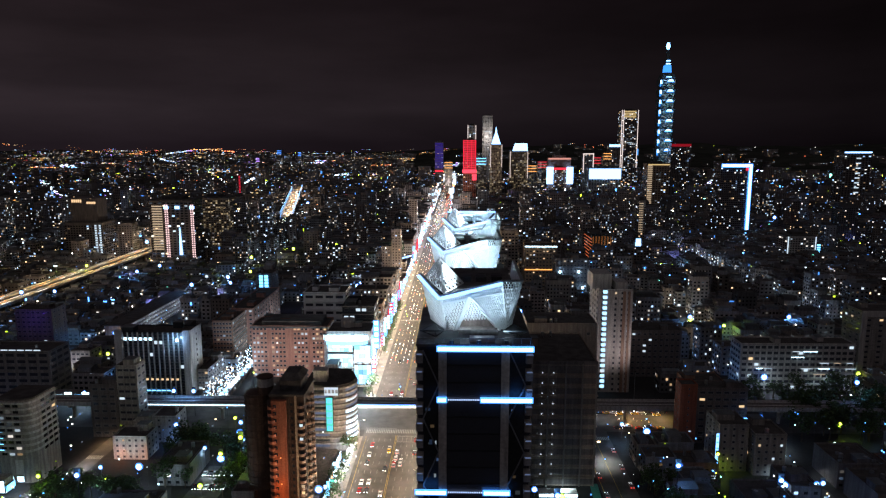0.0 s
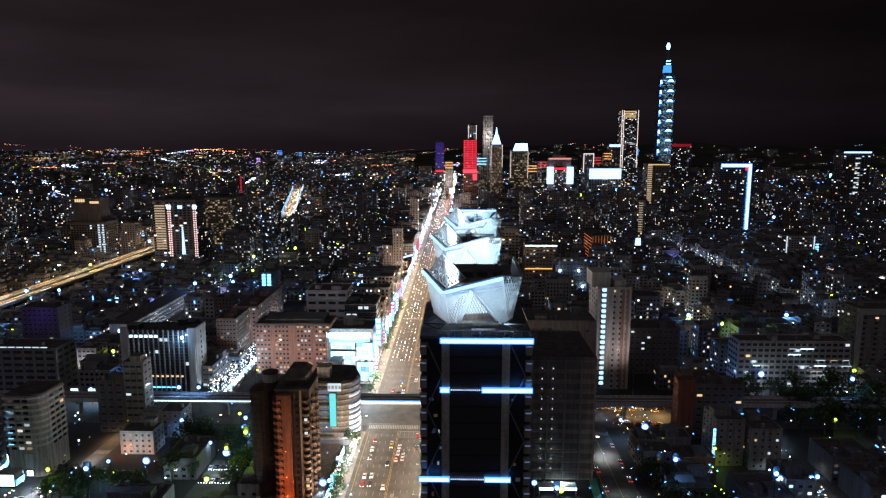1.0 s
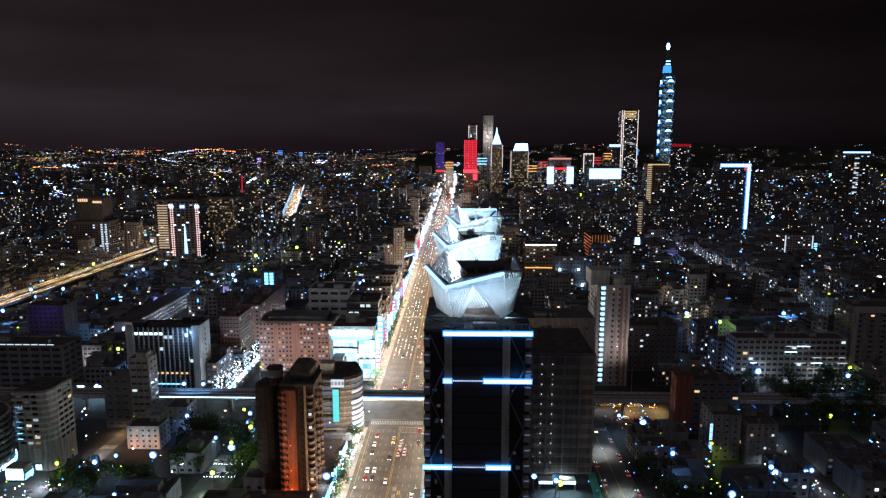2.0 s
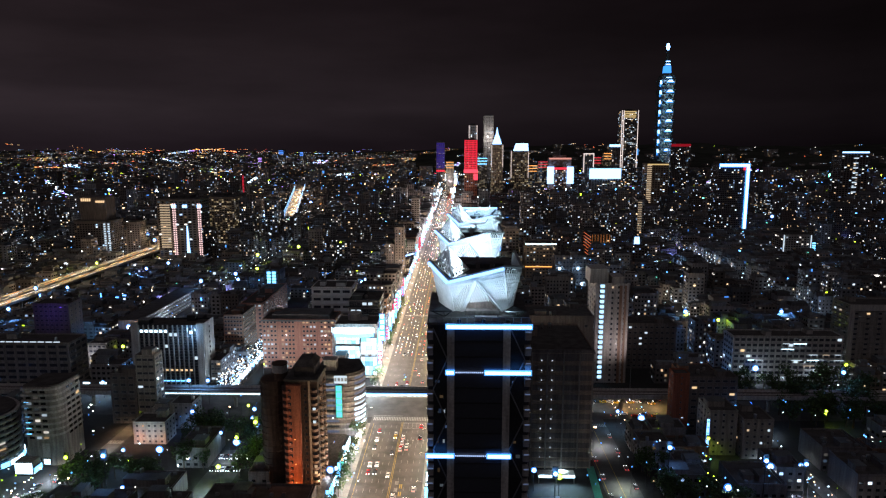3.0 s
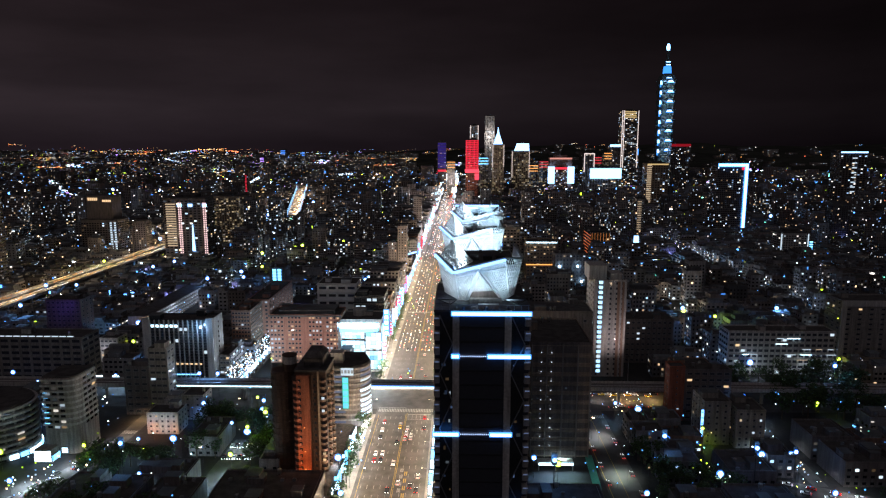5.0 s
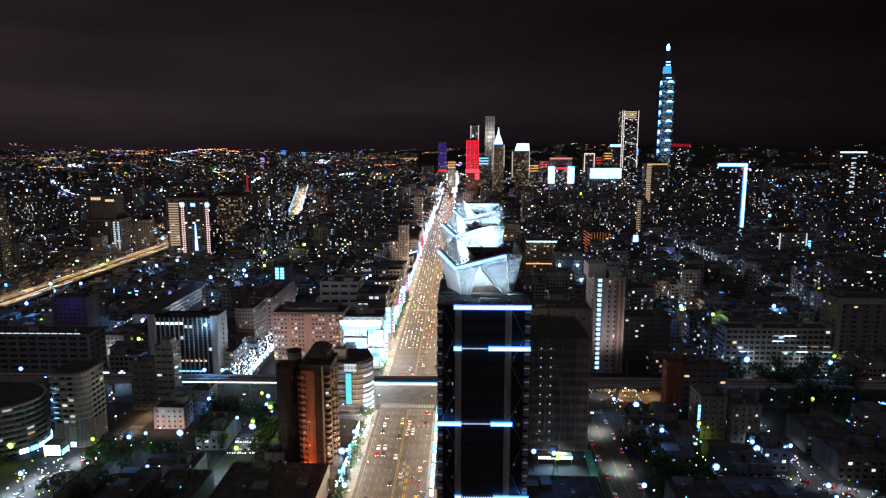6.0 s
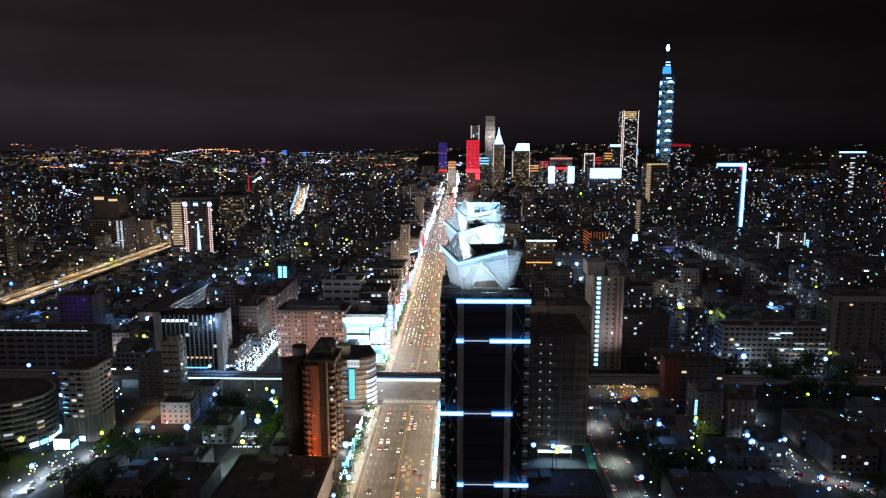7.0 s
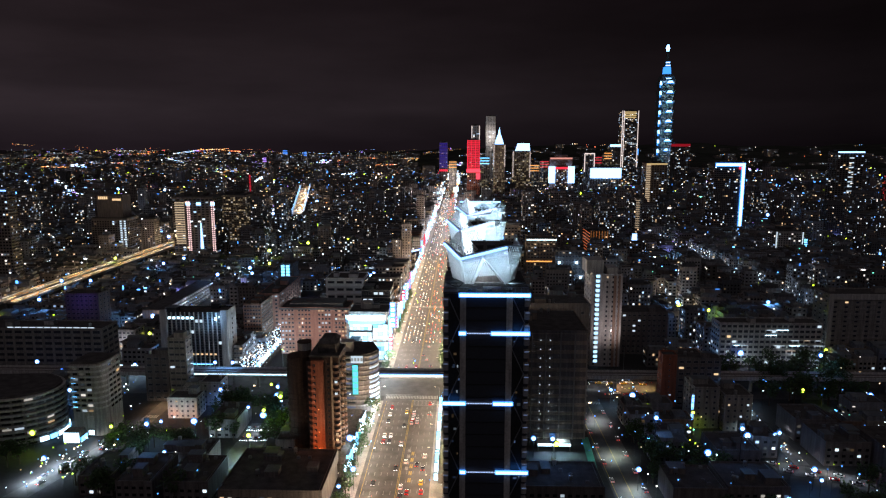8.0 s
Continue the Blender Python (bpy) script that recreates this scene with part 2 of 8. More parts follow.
def part(name, data, mats, parent, label="", at=None, kind=""):
    """Links a mesh as one object under a thing or a part."""
    if isinstance(data, Build):
        data = data.mesh(name, mats if isinstance(mats, (list, tuple)) else [mats])
    ob = new(name, data)
    ob.parent = parent
    if at is not None:
        ob.matrix_basis = at if isinstance(at, Matrix) else Matrix.Translation(at)
    return tagged(ob, label, kind=kind)


def thing(name, label, category, x=0.0, y=0.0, z=0.0, group="", kind="", turn=0.0):
    ob = new(name)
    ob.empty_display_size = 0.5
    ob.matrix_basis = pose(x, y, z, 0, 0, turn)
    return tagged(ob, label, category, group, kind)


def setting(name, build, mats, label, category, kind="structure"):
    ob = new(name, build.mesh(name, mats if isinstance(mats, (list, tuple)) else [mats]))
    return tagged(ob, label, category, kind=kind)


window_cache = {}


def window_mesh(w, h, pane, frame_mat):
    """A window with a proud frame, a middle bar and a set-back pane; looks to -y."""
    key = (round(w, 2), round(h, 2), pane.name, frame_mat.name)
    if key not in window_cache:
        b, t = Build(), 0.09
        b.box(-w / 2, w / 2, -0.14, 0.02, -h / 2, -h / 2 + t)
        b.box(-w / 2, w / 2, -0.14, 0.02, h / 2 - t, h / 2)
        b.box(-w / 2, -w / 2 + t, -0.12, 0.02, -h / 2 + t, h / 2 - t)
        b.box(w / 2 - t, w / 2, -0.12, 0.02, -h / 2 + t, h / 2 - t)
        b.face([(-w / 2 + t, -0.03, -h / 2 + t), (w / 2 - t, -0.03, -h / 2 + t), (w / 2 - t, -0.03, h / 2 - t), (-w / 2 + t, -0.03, h / 2 - t)], 1)
        window_cache[key] = b.mesh("window", [frame_mat, pane])
    return window_cache[key]


def windows(parent, side, lo, hi, at, z0, floor_h, floors, cols, w, h, frame_mat, lit=0.1, cool=0.5, rng=None, skip=None):
    """Rows of single windows on one wall: side s, e or w, between lo and hi along the wall, at the wall's plane."""
    rng = rng or random
    for i in range(floors):
        for j in range(cols):
            if skip and skip(i, j):
                continue
            c = lo + (hi - lo) * (j + 0.5) / cols
            z = z0 + floor_h * (i + 0.55)
            r = rng.random()
            pane = glass_dark if r > lit else (lit_cool if rng.random() < cool else (lit_warm if rng.random() < 0.6 else lit_dim))
            m = {"s": pose(c, at, z), "e": pose(at, c, z, 0, 0, 90), "w": pose(at, c, z, 0, 0, -90)}[side]
            part("window", window_mesh(w, h, pane, frame_mat), None, parent, at=m)


# ---------------------------------------------------------------- ground, roads, viaduct, hills
b = Build()
b.face([(-4600, -700, 0), (4600, -700, 0), (4600, 4900, 0), (-4600, 4900, 0)])
setting("ground", b, ground_mat, "dark asphalt and yards between the city blocks", "ground")

ROAD_L, ROAD_R, MID = -52.5, -18.0, -33.5
VIA_Y0, VIA_Y1, VIA_Z = 365.0, 376.5, 11.0

b = Build()
b.box(ROAD_L, ROAD_R, 150, 4300, -0.3, 0.02)
setting("road_main", b, asphalt, "wide grey asphalt avenue under street lamps", "road")
b = Build()
b.box(-900, ROAD_L, 357, 388, -0.3, 0.015)
b.box(ROAD_R, 900, 357, 388, -0.3, 0.015)
setting("road_cross", b, asphalt, "asphalt cross street under the viaduct", "road")
b = Build()
b.box(69, 86, 215, 357, -0.3, 0.016)
setting("road_side", b, asphalt, "narrow asphalt side street with parked cars", "road")
b = Build()
b.box(-157, -147, 388, 900, -0.3, 0.016)
setting("road_market", b, asphalt, "brightly lit shopping street between office blocks", "road")
b = Build()
b.prism([(-217, 228), (-205, 228), (-186, 300), (-185, 344), (-194.2, 344), (-194.2, 300)], -0.3, 0.016)
setting("road_left", b, asphalt, "small lit street beside curved apartment blocks", "road")
b = Build()
b.prism([(150, 262), (196, 246), (203, 254), (156, 274)], -0.3, 0.016)
setting("road_right", b, asphalt, "small lit forecourt between low houses", "road")

for side, x0, x1 in (("left", ROAD_L - 6.5, ROAD_L), ("right", ROAD_R, ROAD_R + 6.5)):
    for k, (y0, y1) in enumerate(((150, 348), (396, 1500))):
        b = Build()
        b.box(x0, x1, y0, y1, -0.2, 0.16)
        setting("pavement_%s_%d" % (side, k + 1), b, paving, "paved pavement with a raised kerb along the avenue", "pavement")

marks = Build()
for k in range(5):  # lanes towards the camera
    x = ROAD_L + 3.4 + k * 3.15
    if x > MID - 1.6:
        continue
    for y in range(180, 346, 9):
        marks.box(x - 0.07, x + 0.07, y, y + 3.4, 0.02, 0.028)
    for y in range(404, 700, 12):
        marks.box(x - 0.07, x + 0.07, y, y + 2.6, 0.02, 0.028)
for k in range(4):  # lanes away from the camera
    x = MID + 3.4 + k * 3.15
    for y in range(182, 344, 9):
        marks.box(x - 0.07, x + 0.07, y, y + 3.4, 0.02, 0.028)
    for y in range(404, 700, 12):
        marks.box(x - 0.07, x + 0.07, y, y + 2.6, 0.02, 0.028)
for k in range(34):  # zebra stripes
    x = ROAD_L + 1.2 + k * 1.0
    marks.box(x, x + 0.5, 352.2, 357.2, 0.02, 0.028)
for k in range(34):  # zebra stripes at the next crossing
    x = ROAD_L + 1.2 + k * 1.0
    marks.box(x, x + 0.5, 592, 596, 0.02, 0.028)
marks.box(MID + 0.6, ROAD_R - 0.8, 348.4, 348.9, 0.02, 0.028)
marks.box(ROAD_L + 0.6, MID - 0.6, 358.6, 359.0, 0.02, 0.028)
for k in range(11):  # zebra stripes in the small street
    if k < 9:
        marks.box(-193.8 + k * 0.9, -193.35 + k * 0.9, 318, 322, 0.02, 0.028)
    marks.box(-205.5 + k * 0.9, -205.05 + k * 0.9, 262, 266, 0.02, 0.028)
for k in range(16):
    marks.box(70.0 + k * 1.0, 70.5 + k * 1.0, 346, 350, 0.02, 0.028)
for k in range(6):  # waiting boxes
    x = MID + 1.0 + k * 2.5
    marks.box(x, x + 0.15, 341.5, 348.4, 0.02, 0.028)
marks.box(MID + 1.0, MID + 13.65, 341.3, 341.6, 0.02, 0.028)
for k in range(6):  # arrows on the lanes
    x, y = MID + 1.9 + k * 2.9, 322.0
    marks.box(x - 0.09, x + 0.09, y, y + 3.2, 0.02, 0.028)
    marks.face([(x - 0.55, y + 3.2, 0.028), (x + 0.55, y + 3.2, 0.028), (x, y + 5.2, 0.028)])
for k in range(4):  # characters painted on the bus lane, as bars
    for j in range(3):
        marks.box(MID + 2.2 + j * 0.6, MID + 2.5 + j * 0.6, 258 + k * 6.5, 261.5 + k * 6.5, 0.02, 0.028)
tagged(new("road_marking", marks.mesh("road_marking", [paint_white])), "worn white lane lines, zebra stripes and arrows on the avenue", "road marking", kind="structure")
marks = Build()
for y0, y1 in ((150, 350), (398, 1100)):
    marks.box(MID - 0.55, MID - 0.35, y0, y1, 0.02, 0.03)
    marks.box(MID + 0.15, MID + 0.35, y0, y1, 0.02, 0.03)
for y in range(180, 346, 7):
    marks.box(ROAD_L + 2.0, ROAD_L + 2.15, y, y + 6.9, 0.02, 0.03)
for k in range(5):
    for j in range(2):
        marks.box(MID + 4.4 + j * 0.9, MID + 4.9 + j * 0.9, 246 + k * 7.0, 250.0 + k * 7.0, 0.02, 0.03)
marks.box(70.2, 70.5, 220, 352, 0.02, 0.03)
marks.box(77.4, 77.6, 220, 352, 0.02, 0.03)
tagged(new("road_marking", marks.mesh("road_marking", [paint_yellow])), "worn yellow centre lines on the avenue", "road marking", kind="structure")

# elevated railway over the cross street
railway = thing("elevated_railway", "pale concrete elevated railway deck lit along its parapet", "viaduct", 0, 0, 0)
b = Build()
b.box(-600, 600, VIA_Y0, VIA_Y1, VIA_Z - 1.3, VIA_Z - 0.2)
b.box(-600, 600, VIA_Y0 + 2.6, VIA_Y1 - 2.6, VIA_Z - 2.6, VIA_Z - 1.3)
part("deck", b, concrete_pale, railway)
for y in (VIA_Y0, VIA_Y1 - 0.3):
    b = Build()
    b.box(-600, 600, y, y + 0.3, VIA_Z - 0.2, VIA_Z + 1.0)
    part("parapet", b, concrete_pale, railway)
b = Build()
for y in (VIA_Y0 + 2.4, VIA_Y0 + 4.0, VIA_Y0 + 7.2, VIA_Y0 + 8.8):
    b.box(-600, 600, y, y + 0.5, VIA_Z - 0.2, VIA_Z + 0.15)
part("guide_beam", b, concrete_dark, railway)
for x in range(-590, 600, 30):
    if ROAD_L - 1 < x < ROAD_R + 1:
        continue
    b = Build()
    b.tube(x, (VIA_Y0 + VIA_Y1) / 2, 0, VIA_Z - 3.6, 1.1, 12)
    b.prism([(x - 1.2, VIA_Y0 + 1.6), (x + 1.2, VIA_Y0 + 1.6), (x + 1.2, VIA_Y1 - 1.6), (x - 1.2, VIA_Y1 - 1.6)], VIA_Z - 3.6, VIA_Z - 2.6)
    part("pier", b, concrete, railway)
b = Build()
b.box(-62, -9, VIA_Y0 - 0.14, VIA_Y0 - 0.02, VIA_Z - 0.55, VIA_Z - 0.05)
part("light_strip", b, sign_white, railway, "glowing white strip along the parapet")
# this strip glows in place of light on the pale deck face
b = Build()
b.box(-186, -116, VIA_Y0 - 0.14, VIA_Y0 - 0.02, VIA_Z - 0.45, VIA_Z - 0.05)
part("light_strip", b, sign_white, railway, "glowing white strip along the parapet")
b = Build()
b.box(-62, -9, VIA_Y0 - 0.16, VIA_Y0 - 0.02, VIA_Z + 0.5, VIA_Z + 1.0)
part("light_strip", b, sign_blue, railway, "blue light strip along the parapet")

# elevated expressway far on the left
express = thing("elevated_expressway", "elevated expressway with amber lamps and traffic", "viaduct")
for x in (-460, -444):
    b = Build()
    b.box(x, x + 13, 560, 1000, 9.2, 10.6)
    part("deck", b, concrete, express)
    for dx in (0, 12.6):
        b = Build()
        b.box(x + dx, x + dx + 0.4, 560, 1000, 10.6, 11.5)
        part("parapet", b, concrete, express)
for y in range(575, 1000, 36):
    b = Build()
    b.box(-456, -454, y, y + 2.2, 0, 9.2)
    b.box(-438, -436, y, y + 2.2, 0, 9.2)
    b.box(-459, -432, y, y + 2.2, 7.9, 9.2)
    part("pier", b, concrete, express)
b = Build()
rng = random.Random(5)
for k in range(230):
    y = rng.uniform(562, 996)
    x = rng.choice((-458, -454.5, -451, -442, -438.5, -435))
    b.box(x, x + 0.35, y, y + rng.uniform(2, 22), 11.0, 11.3)
part("traffic_light_trail", b, spots_orange, express, "amber and white lights of traffic", kind="stuff")
for y in range(570, 1000, 42):
    lamp("expressway_lamp", -445.5, y, 21, 9000, (1.0, 0.72, 0.42), 0.6)

# rising ground and wooded hills behind the city
def ease(a, c, v):
    v = min(1.0, max(0.0, (v - a) / (c - a)))
    return v * v * (3 - 2 * v)


def hill_z(x, y):
    """Height of the rising ground behind the city: built-up slopes on one side, dark wooded hills on the other."""
    p = noise.noise(Vector((x / 800.0, y / 1500.0, 1.7))) + 0.4 * noise.noise(Vector((x / 240.0, y / 500.0, 5.0)))
    wood = ease(-700, 300, x)
    return ease(2900, 4650, y) * ((98 + 24 * p) * (1 - wood) + (150 + 55 * p) * wood)


b = Build()
NX, NY = 110, 26
for i in range(NY + 1):
    for k in range(NX + 1):
        x, y = -4400 + 8800 * k / NX, 2880 + 1990 * i / NY
        b.v.append((x, y, hill_z(x, y) - (0.4 if i == 0 else 0)))
for i in range(NY):
    for k in range(NX):
        q = i * (NX + 1) + k
        b.f.append((q, q + 1, q + NX + 2, q + NX + 1))
        b.m.append(0)
setting("backdrop_hills", b, hill_mat, "dark wooded hills on the horizon", "hills")
b = Build()
rng = random.Random(11)
for k in range(70):
    x, y = rng.uniform(-900, 3300), rng.uniform(3700, 4640)
    z = hill_z(x, y) + 4
    n = rng.choice((1, 1, 1, 2, 4))
    for i in range(n):
        b.box(x + i * 14, x + i * 14 + 3, y, y + 3, z + i * 2, z + 2.4 + i * 2)
tagged(new("hillside_lights", b.mesh("hillside_lights", [spots_far])), "scattered lamps on the wooded hillside", "lights", kind="stuff")

reserved = [(ROAD_L - 7, ROAD_R + 7, 0, 4400), (-900, 900, 355, 390), (67, 89, 200, 357), (-157, -147, 385, 900), (-464, -428, 540, 1010), (-216, -200, 225, 357),
            (146, 206, 243, 276), (-74, -57, 245, 325), (-153, -147, 390, 530), (-129, -109, 240, 314), (-270, -224, 390, 401), (-102, -57, 215, 262), (-271, -253, 540, 1060), (-648, -632, 690, 1500), (-353, -337, 1020, 1480), (322, 338, 560, 1080), (552, 568, 900, 1700), (197, 213, 470, 690), (-14, 34, 120, 320), (-105, 60, 0, 215), (-486, -398, 1480, 1780)]


# ---------------------------------------------------------------- buildings
def roof_on(root, x0, x1, y0, y1, z, wall, rng, sheds=1, tanks=1, parapet=1.0):
    b = Build()
    b.box(x0, x1, y0, y1, z, z + 0.12)
    part("roof", b, roof_tar, root)
    b = Build()
    t = 0.25
    b.box(x0, x1, y0, y0 + t, z + 0.12, z + parapet)
    b.box(x0, x1, y1 - t, y1, z + 0.12, z + parapet)
    b.box(x0, x0 + t, y0 + t, y1 - t, z + 0.12, z + parapet)
    b.box(x1 - t, x1, y0 + t, y1 - t, z + 0.12, z + parapet)
    part("parapet", b, wall, root)
    for k in range(sheds):
        w, d, h = min(x1 - x0 - 1.5, rng.uniform(4, 9)), min(y1 - y0 - 1.5, rng.uniform(4, 8)), rng.uniform(2.6, 4.2)
        sx, sy = rng.uniform(x0 + 0.5, x1 - 0.5 - w), rng.uniform(y0 + 0.5, y1 - 0.5 - d)
        b = Build()
        b.box(sx, sx + w, sy, sy + d, z + 0.12, z + h)
        b.box(sx - 0.2, sx + w + 0.2, sy - 0.2, sy + d + 0.2, z + h, z + h + 0.25, 1)
        part("rooftop_shed", b, [wall, roof_tin], root)
    for k in range(tanks):
        b = Build()
        tx, ty = rng.uniform(x0 + 1.5, x1 - 1.5), rng.uniform(y0 + 1.5, y1 - 1.5)
        b.tube(tx, ty, z + 0.9, z + 2.9, 0.95, 10)
        b.tube(tx, ty, z + 2.9, z + 3.2, 0.95, 10, r1=0.3)
        for dx, dy in ((-0.6, -0.6), (0.6, -0.6), (0.6, 0.6), (-0.6, 0.6)):
            b.box(tx + dx - 0.06, tx + dx + 0.06, ty + dy - 0.06, ty + dy + 0.06, z + 0.12, z + 0.9)
        part("water_tank", b, steel_tank, root, "steel water tank")


def block(name, label, x0, x1, y0, y1, h, wall, floors, cols, side_cols=3, w=1.6, wh=1.5, lit=0.1, cool=0.5, side=None, frame_mat=None, ledge=0.0, sheds=1, tanks=1, base=0.0, seed=1, ledge_mat=None, group="", skip=None):
    """A building with single windows on its south wall and on one side wall."""
    rng = random.Random(seed)
    cx, cy = (x0 + x1) / 2, (y0 + y1) / 2
    root = thing(name, label, "building", cx, cy, 0, group)
    a, c, d, g = x0 - cx, x1 - cx, y0 - cy, y1 - cy
    b = Build()
    b.box(a, c, d, g, 0, h)
    part("wall", b, wall, root)
    fh = (h - base) / floors
    if ledge:
        for i in range(1, floors + 1):
            b = Build()
            b.box(a - ledge, c + ledge, d - ledge, g + ledge, base + fh * i - 0.35, base + fh * i - 0.02 if i == floors else base + fh * i)
            part("floor_band", b, ledge_mat or wall, root)
    fm = frame_mat or steel_grey
    windows(root, "s", a + 0.6, c - 0.6, d, base, fh, floors, cols, w, wh, fm, lit, cool, rng, skip)
    side = side or ("w" if cx > 0 else "e")
    windows(root, side, d + 0.6, g - 0.6, a if side == "w" else c, base, fh, floors, side_cols, w, wh, fm, lit, cool, rng)
    roof_on(root, a, c, d, g, h, wall, rng, sheds, tanks)
    reserved.append((x0 - 3, x1 + 3, y0 - 3, y1 + 3))
    return root


def sign(parent, x0, x1, y0, y1, z0, z1, face_mat, bars=0, seed=0, name="sign", label="", bar_mat=None):
    """A sign box with a lit face towards -y and +x, a dark frame and bars for its writing."""
    b = Build()
    b.box(x0, x1, y0, y1, z0, z1)
    root = part(name, b, steel_dark, parent, label)
    f = Build()
    e = 0.15
    f.face([(x0 + e, y0 - 0.05, z0 + e), (x1 - e, y0 - 0.05, z0 + e), (x1 - e, y0 - 0.05, z1 - e), (x0 + e, y0 - 0.05, z1 - e)])
    if y1 - y0 > 1:
        f.face([(x1 + 0.05, y0 + e, z0 + e), (x1 + 0.05, y1 - e, z0 + e), (x1 + 0.05, y1 - e, z1 - e), (x1 + 0.05, y0 + e, z1 - e)])
    part("lit_face", f, face_mat, root)
    if bars:
        rng = random.Random(seed)
        w = Build()
        tall = (z1 - z0) > 1.6 * (x1 - x0)
        for k in range(bars):
            if tall:
                zc, s = z0 + (z1 - z0) * (k + 0.5) / bars, min(x1 - x0, (z1 - z0) / bars) * 0.3
                w.box((x0 + x1) / 2 - s, (x0 + x1) / 2 + s, y0 - 0.12, y0 - 0.06, zc - s, zc + s)
            else:
                xc, s = x0 + (x1 - x0) * (k + 0.5) / bars, (x1 - x0) / bars * rng.uniform(0.25, 0.42)
                zc = (z0 + z1) / 2
                w.box(xc - s, xc + s, y0 - 0.12, y0 - 0.06, zc - (z1 - z0) * 0.2, zc + (z1 - z0) * 0.2)
        part("lettering", w, bar_mat or sign_blue, root)
    return root


# the dark office tower in front, and two more behind it
TX0, TX1, TY0, TY1, TZ = -8.9, 16.9, 138.4, 172.0, 119.0


def office_tower(y, full):
    root = thing("office_tower", "dark glass office tower with blue light bars and pale pilasters", "office tower", 4.0, y, 0, "row of office towers")
    d = TY1 - TY0
    a, c = TX0 - 4.0, TX1 - 4.0
    b = Build()
    b.box(a + 1.6, c - 1.6, 1.4, d, 0, TZ)
    b.box(0.2 - 6.0, 6.0, 0.25, 1.4, 0, TZ)
    part("wall", b, steel_dark, root)
    for x in (-7.0, 6.8):
        p = Build()
        p.box(x - 0.9, x + 0.9, -0.25, 1.5, 0, TZ + 0.6)
        part("pilaster", p, concrete_pale, root, "pale stone pilaster")
    n = 29 if full else 10
    z_low = TZ - n * 4.0
    pane = Build()
    pane.box(-2.0, 2.0, 0.0, 0.12, 0.12, 3.8)
    pane = pane.mesh("pane", [glass_dark])
    bar = Build()
    bar.box(-6.1, 5.9, -0.05, 0.2, -0.08, 0.1)
    bar = bar.mesh("mullion", [steel_dark])
    for i in range(n):
        for x in (-4.05, -0.05, 3.95):
            part("pane", pane, None, root, at=(x, 0.08, z_low + i * 4.0))
        part("mullion", bar, None, root, at=(0, 0, z_low + i * 4.0))
    # recessed corner bays with cross braces
    for lo, hi in ((a + 1.5, -7.9), (7.7, c - 1.5)):
        for i in range(n // 4 + 1):
            z = TZ - 1 - i * 16.0
            br = Build()
            br.beam((lo, 1.1, z), (hi, 1.1, z - 8.0), 0.3)
            br.beam((hi, 1.1, z - 8.0), (lo, 1.1, z - 16.0), 0.3)
            part("brace", br, steel_grey, root)
    # stepped corner balconies, one a floor
    bal = Build()
    bal.prism([(-0.75, -0.2), (0.75, -0.2), (0.75, 2.6), (-0.75, 2.6)], 0, 2.0, 0, [(-0.75, -1.1), (0.75, -1.1), (0.75, 2.6), (-0.75, 2.6)])
    bal.box(-0.8, 0.8, -1.2, 2.7, 2.0, 2.2)
    bal = bal.mesh("balcony", [concrete_pale])
    for i in range(n):
        for x in (a + 0.75, c - 0.75):
            part("balcony", bal, None, root, at=(x, 1.2, z_low + i * 4.0))
    if full:
        # strips glow in place of lamp dots and street light on the balconies
        for x in (a + 0.75, c - 0.75):
            s = Build()
            for i in range(n):
                s.box(x - 0.6, x + 0.6, -0.16, -0.04, z_low + i * 4.0 + 2.3, z_low + i * 4.0 + 2.55)
            part("corner_glow_row", s, lit_faint, root, "faint glowing strips for lamp dots and lit balcony edges", kind="stuff")
    if full:
        # glowing panes stand for lit rooms and for reflections painted on the glass
        s, own = Build(), random.Random(14)
        for k in range(34):
            x, z = own.choice((own.uniform(-11.0, -8.4), own.uniform(8.2, 10.6))), TZ - 2 - 4.0 * own.randrange(3, 26)
            s.box(x, x + own.uniform(0.3, 1.2), 1.25, 1.38, z - 1.2, z - 1.2 + own.uniform(0.3, 1.1))
        part("lit_room", s, scatter_light_material("tower_rooms", [(0, COOL), (0.4, (0.3, 0.5, 1.0)), (0.75, WARM)], 0.02, 0.3), root, "few dim panes for lit rooms and reflections in the glass", kind="stuff")
    core = Build()
    core.box(a + 0.1, a + 1.6, 3.2, d - 1, 0, TZ)
    core.box(c - 1.6, c - 0.1, 3.2, d - 1, 0, TZ)
    part("side_wall", core, glass_dark, root)
    roof_part = Build()
    roof_part.box(a, c, 0.3, d, TZ, TZ + 0.6)
    part("roof", roof_part, roof_tar, root)
    # light bars: local x from, to, height, dots only in the middle
    for x0, x1, z, kind in ((-8.0, 12.7, 118.8, 0), (1.6, 12.7, 107.1, 0), (-8.0, -6.3, 107.1, 0), (-13.0, -6.3, 85.1, 0), (2.4, 8.0, 85.1, 0), (-7.6, -6.2, 62.8, 0), (3.4, 13.0, 62.8, 0)) if full else ((-8.0, 12.7, 118.8, 0),):
        # the blue box paints the halo around the white tube
        s = Build()
        s.box(x0 - 0.3, x1 + 0.3, -0.62, -0.34, z - 0.66, z + 0.66)
        tube = part("light_bar", s, led_blue, root, "blue surround imitating the halo of a light bar")
        s = Build()
        s.box(x0, x1, -0.80, -0.66, z - 0.34, z + 0.34)
        part("tube", s, led_core, tube, "white hot tube of the light bar")
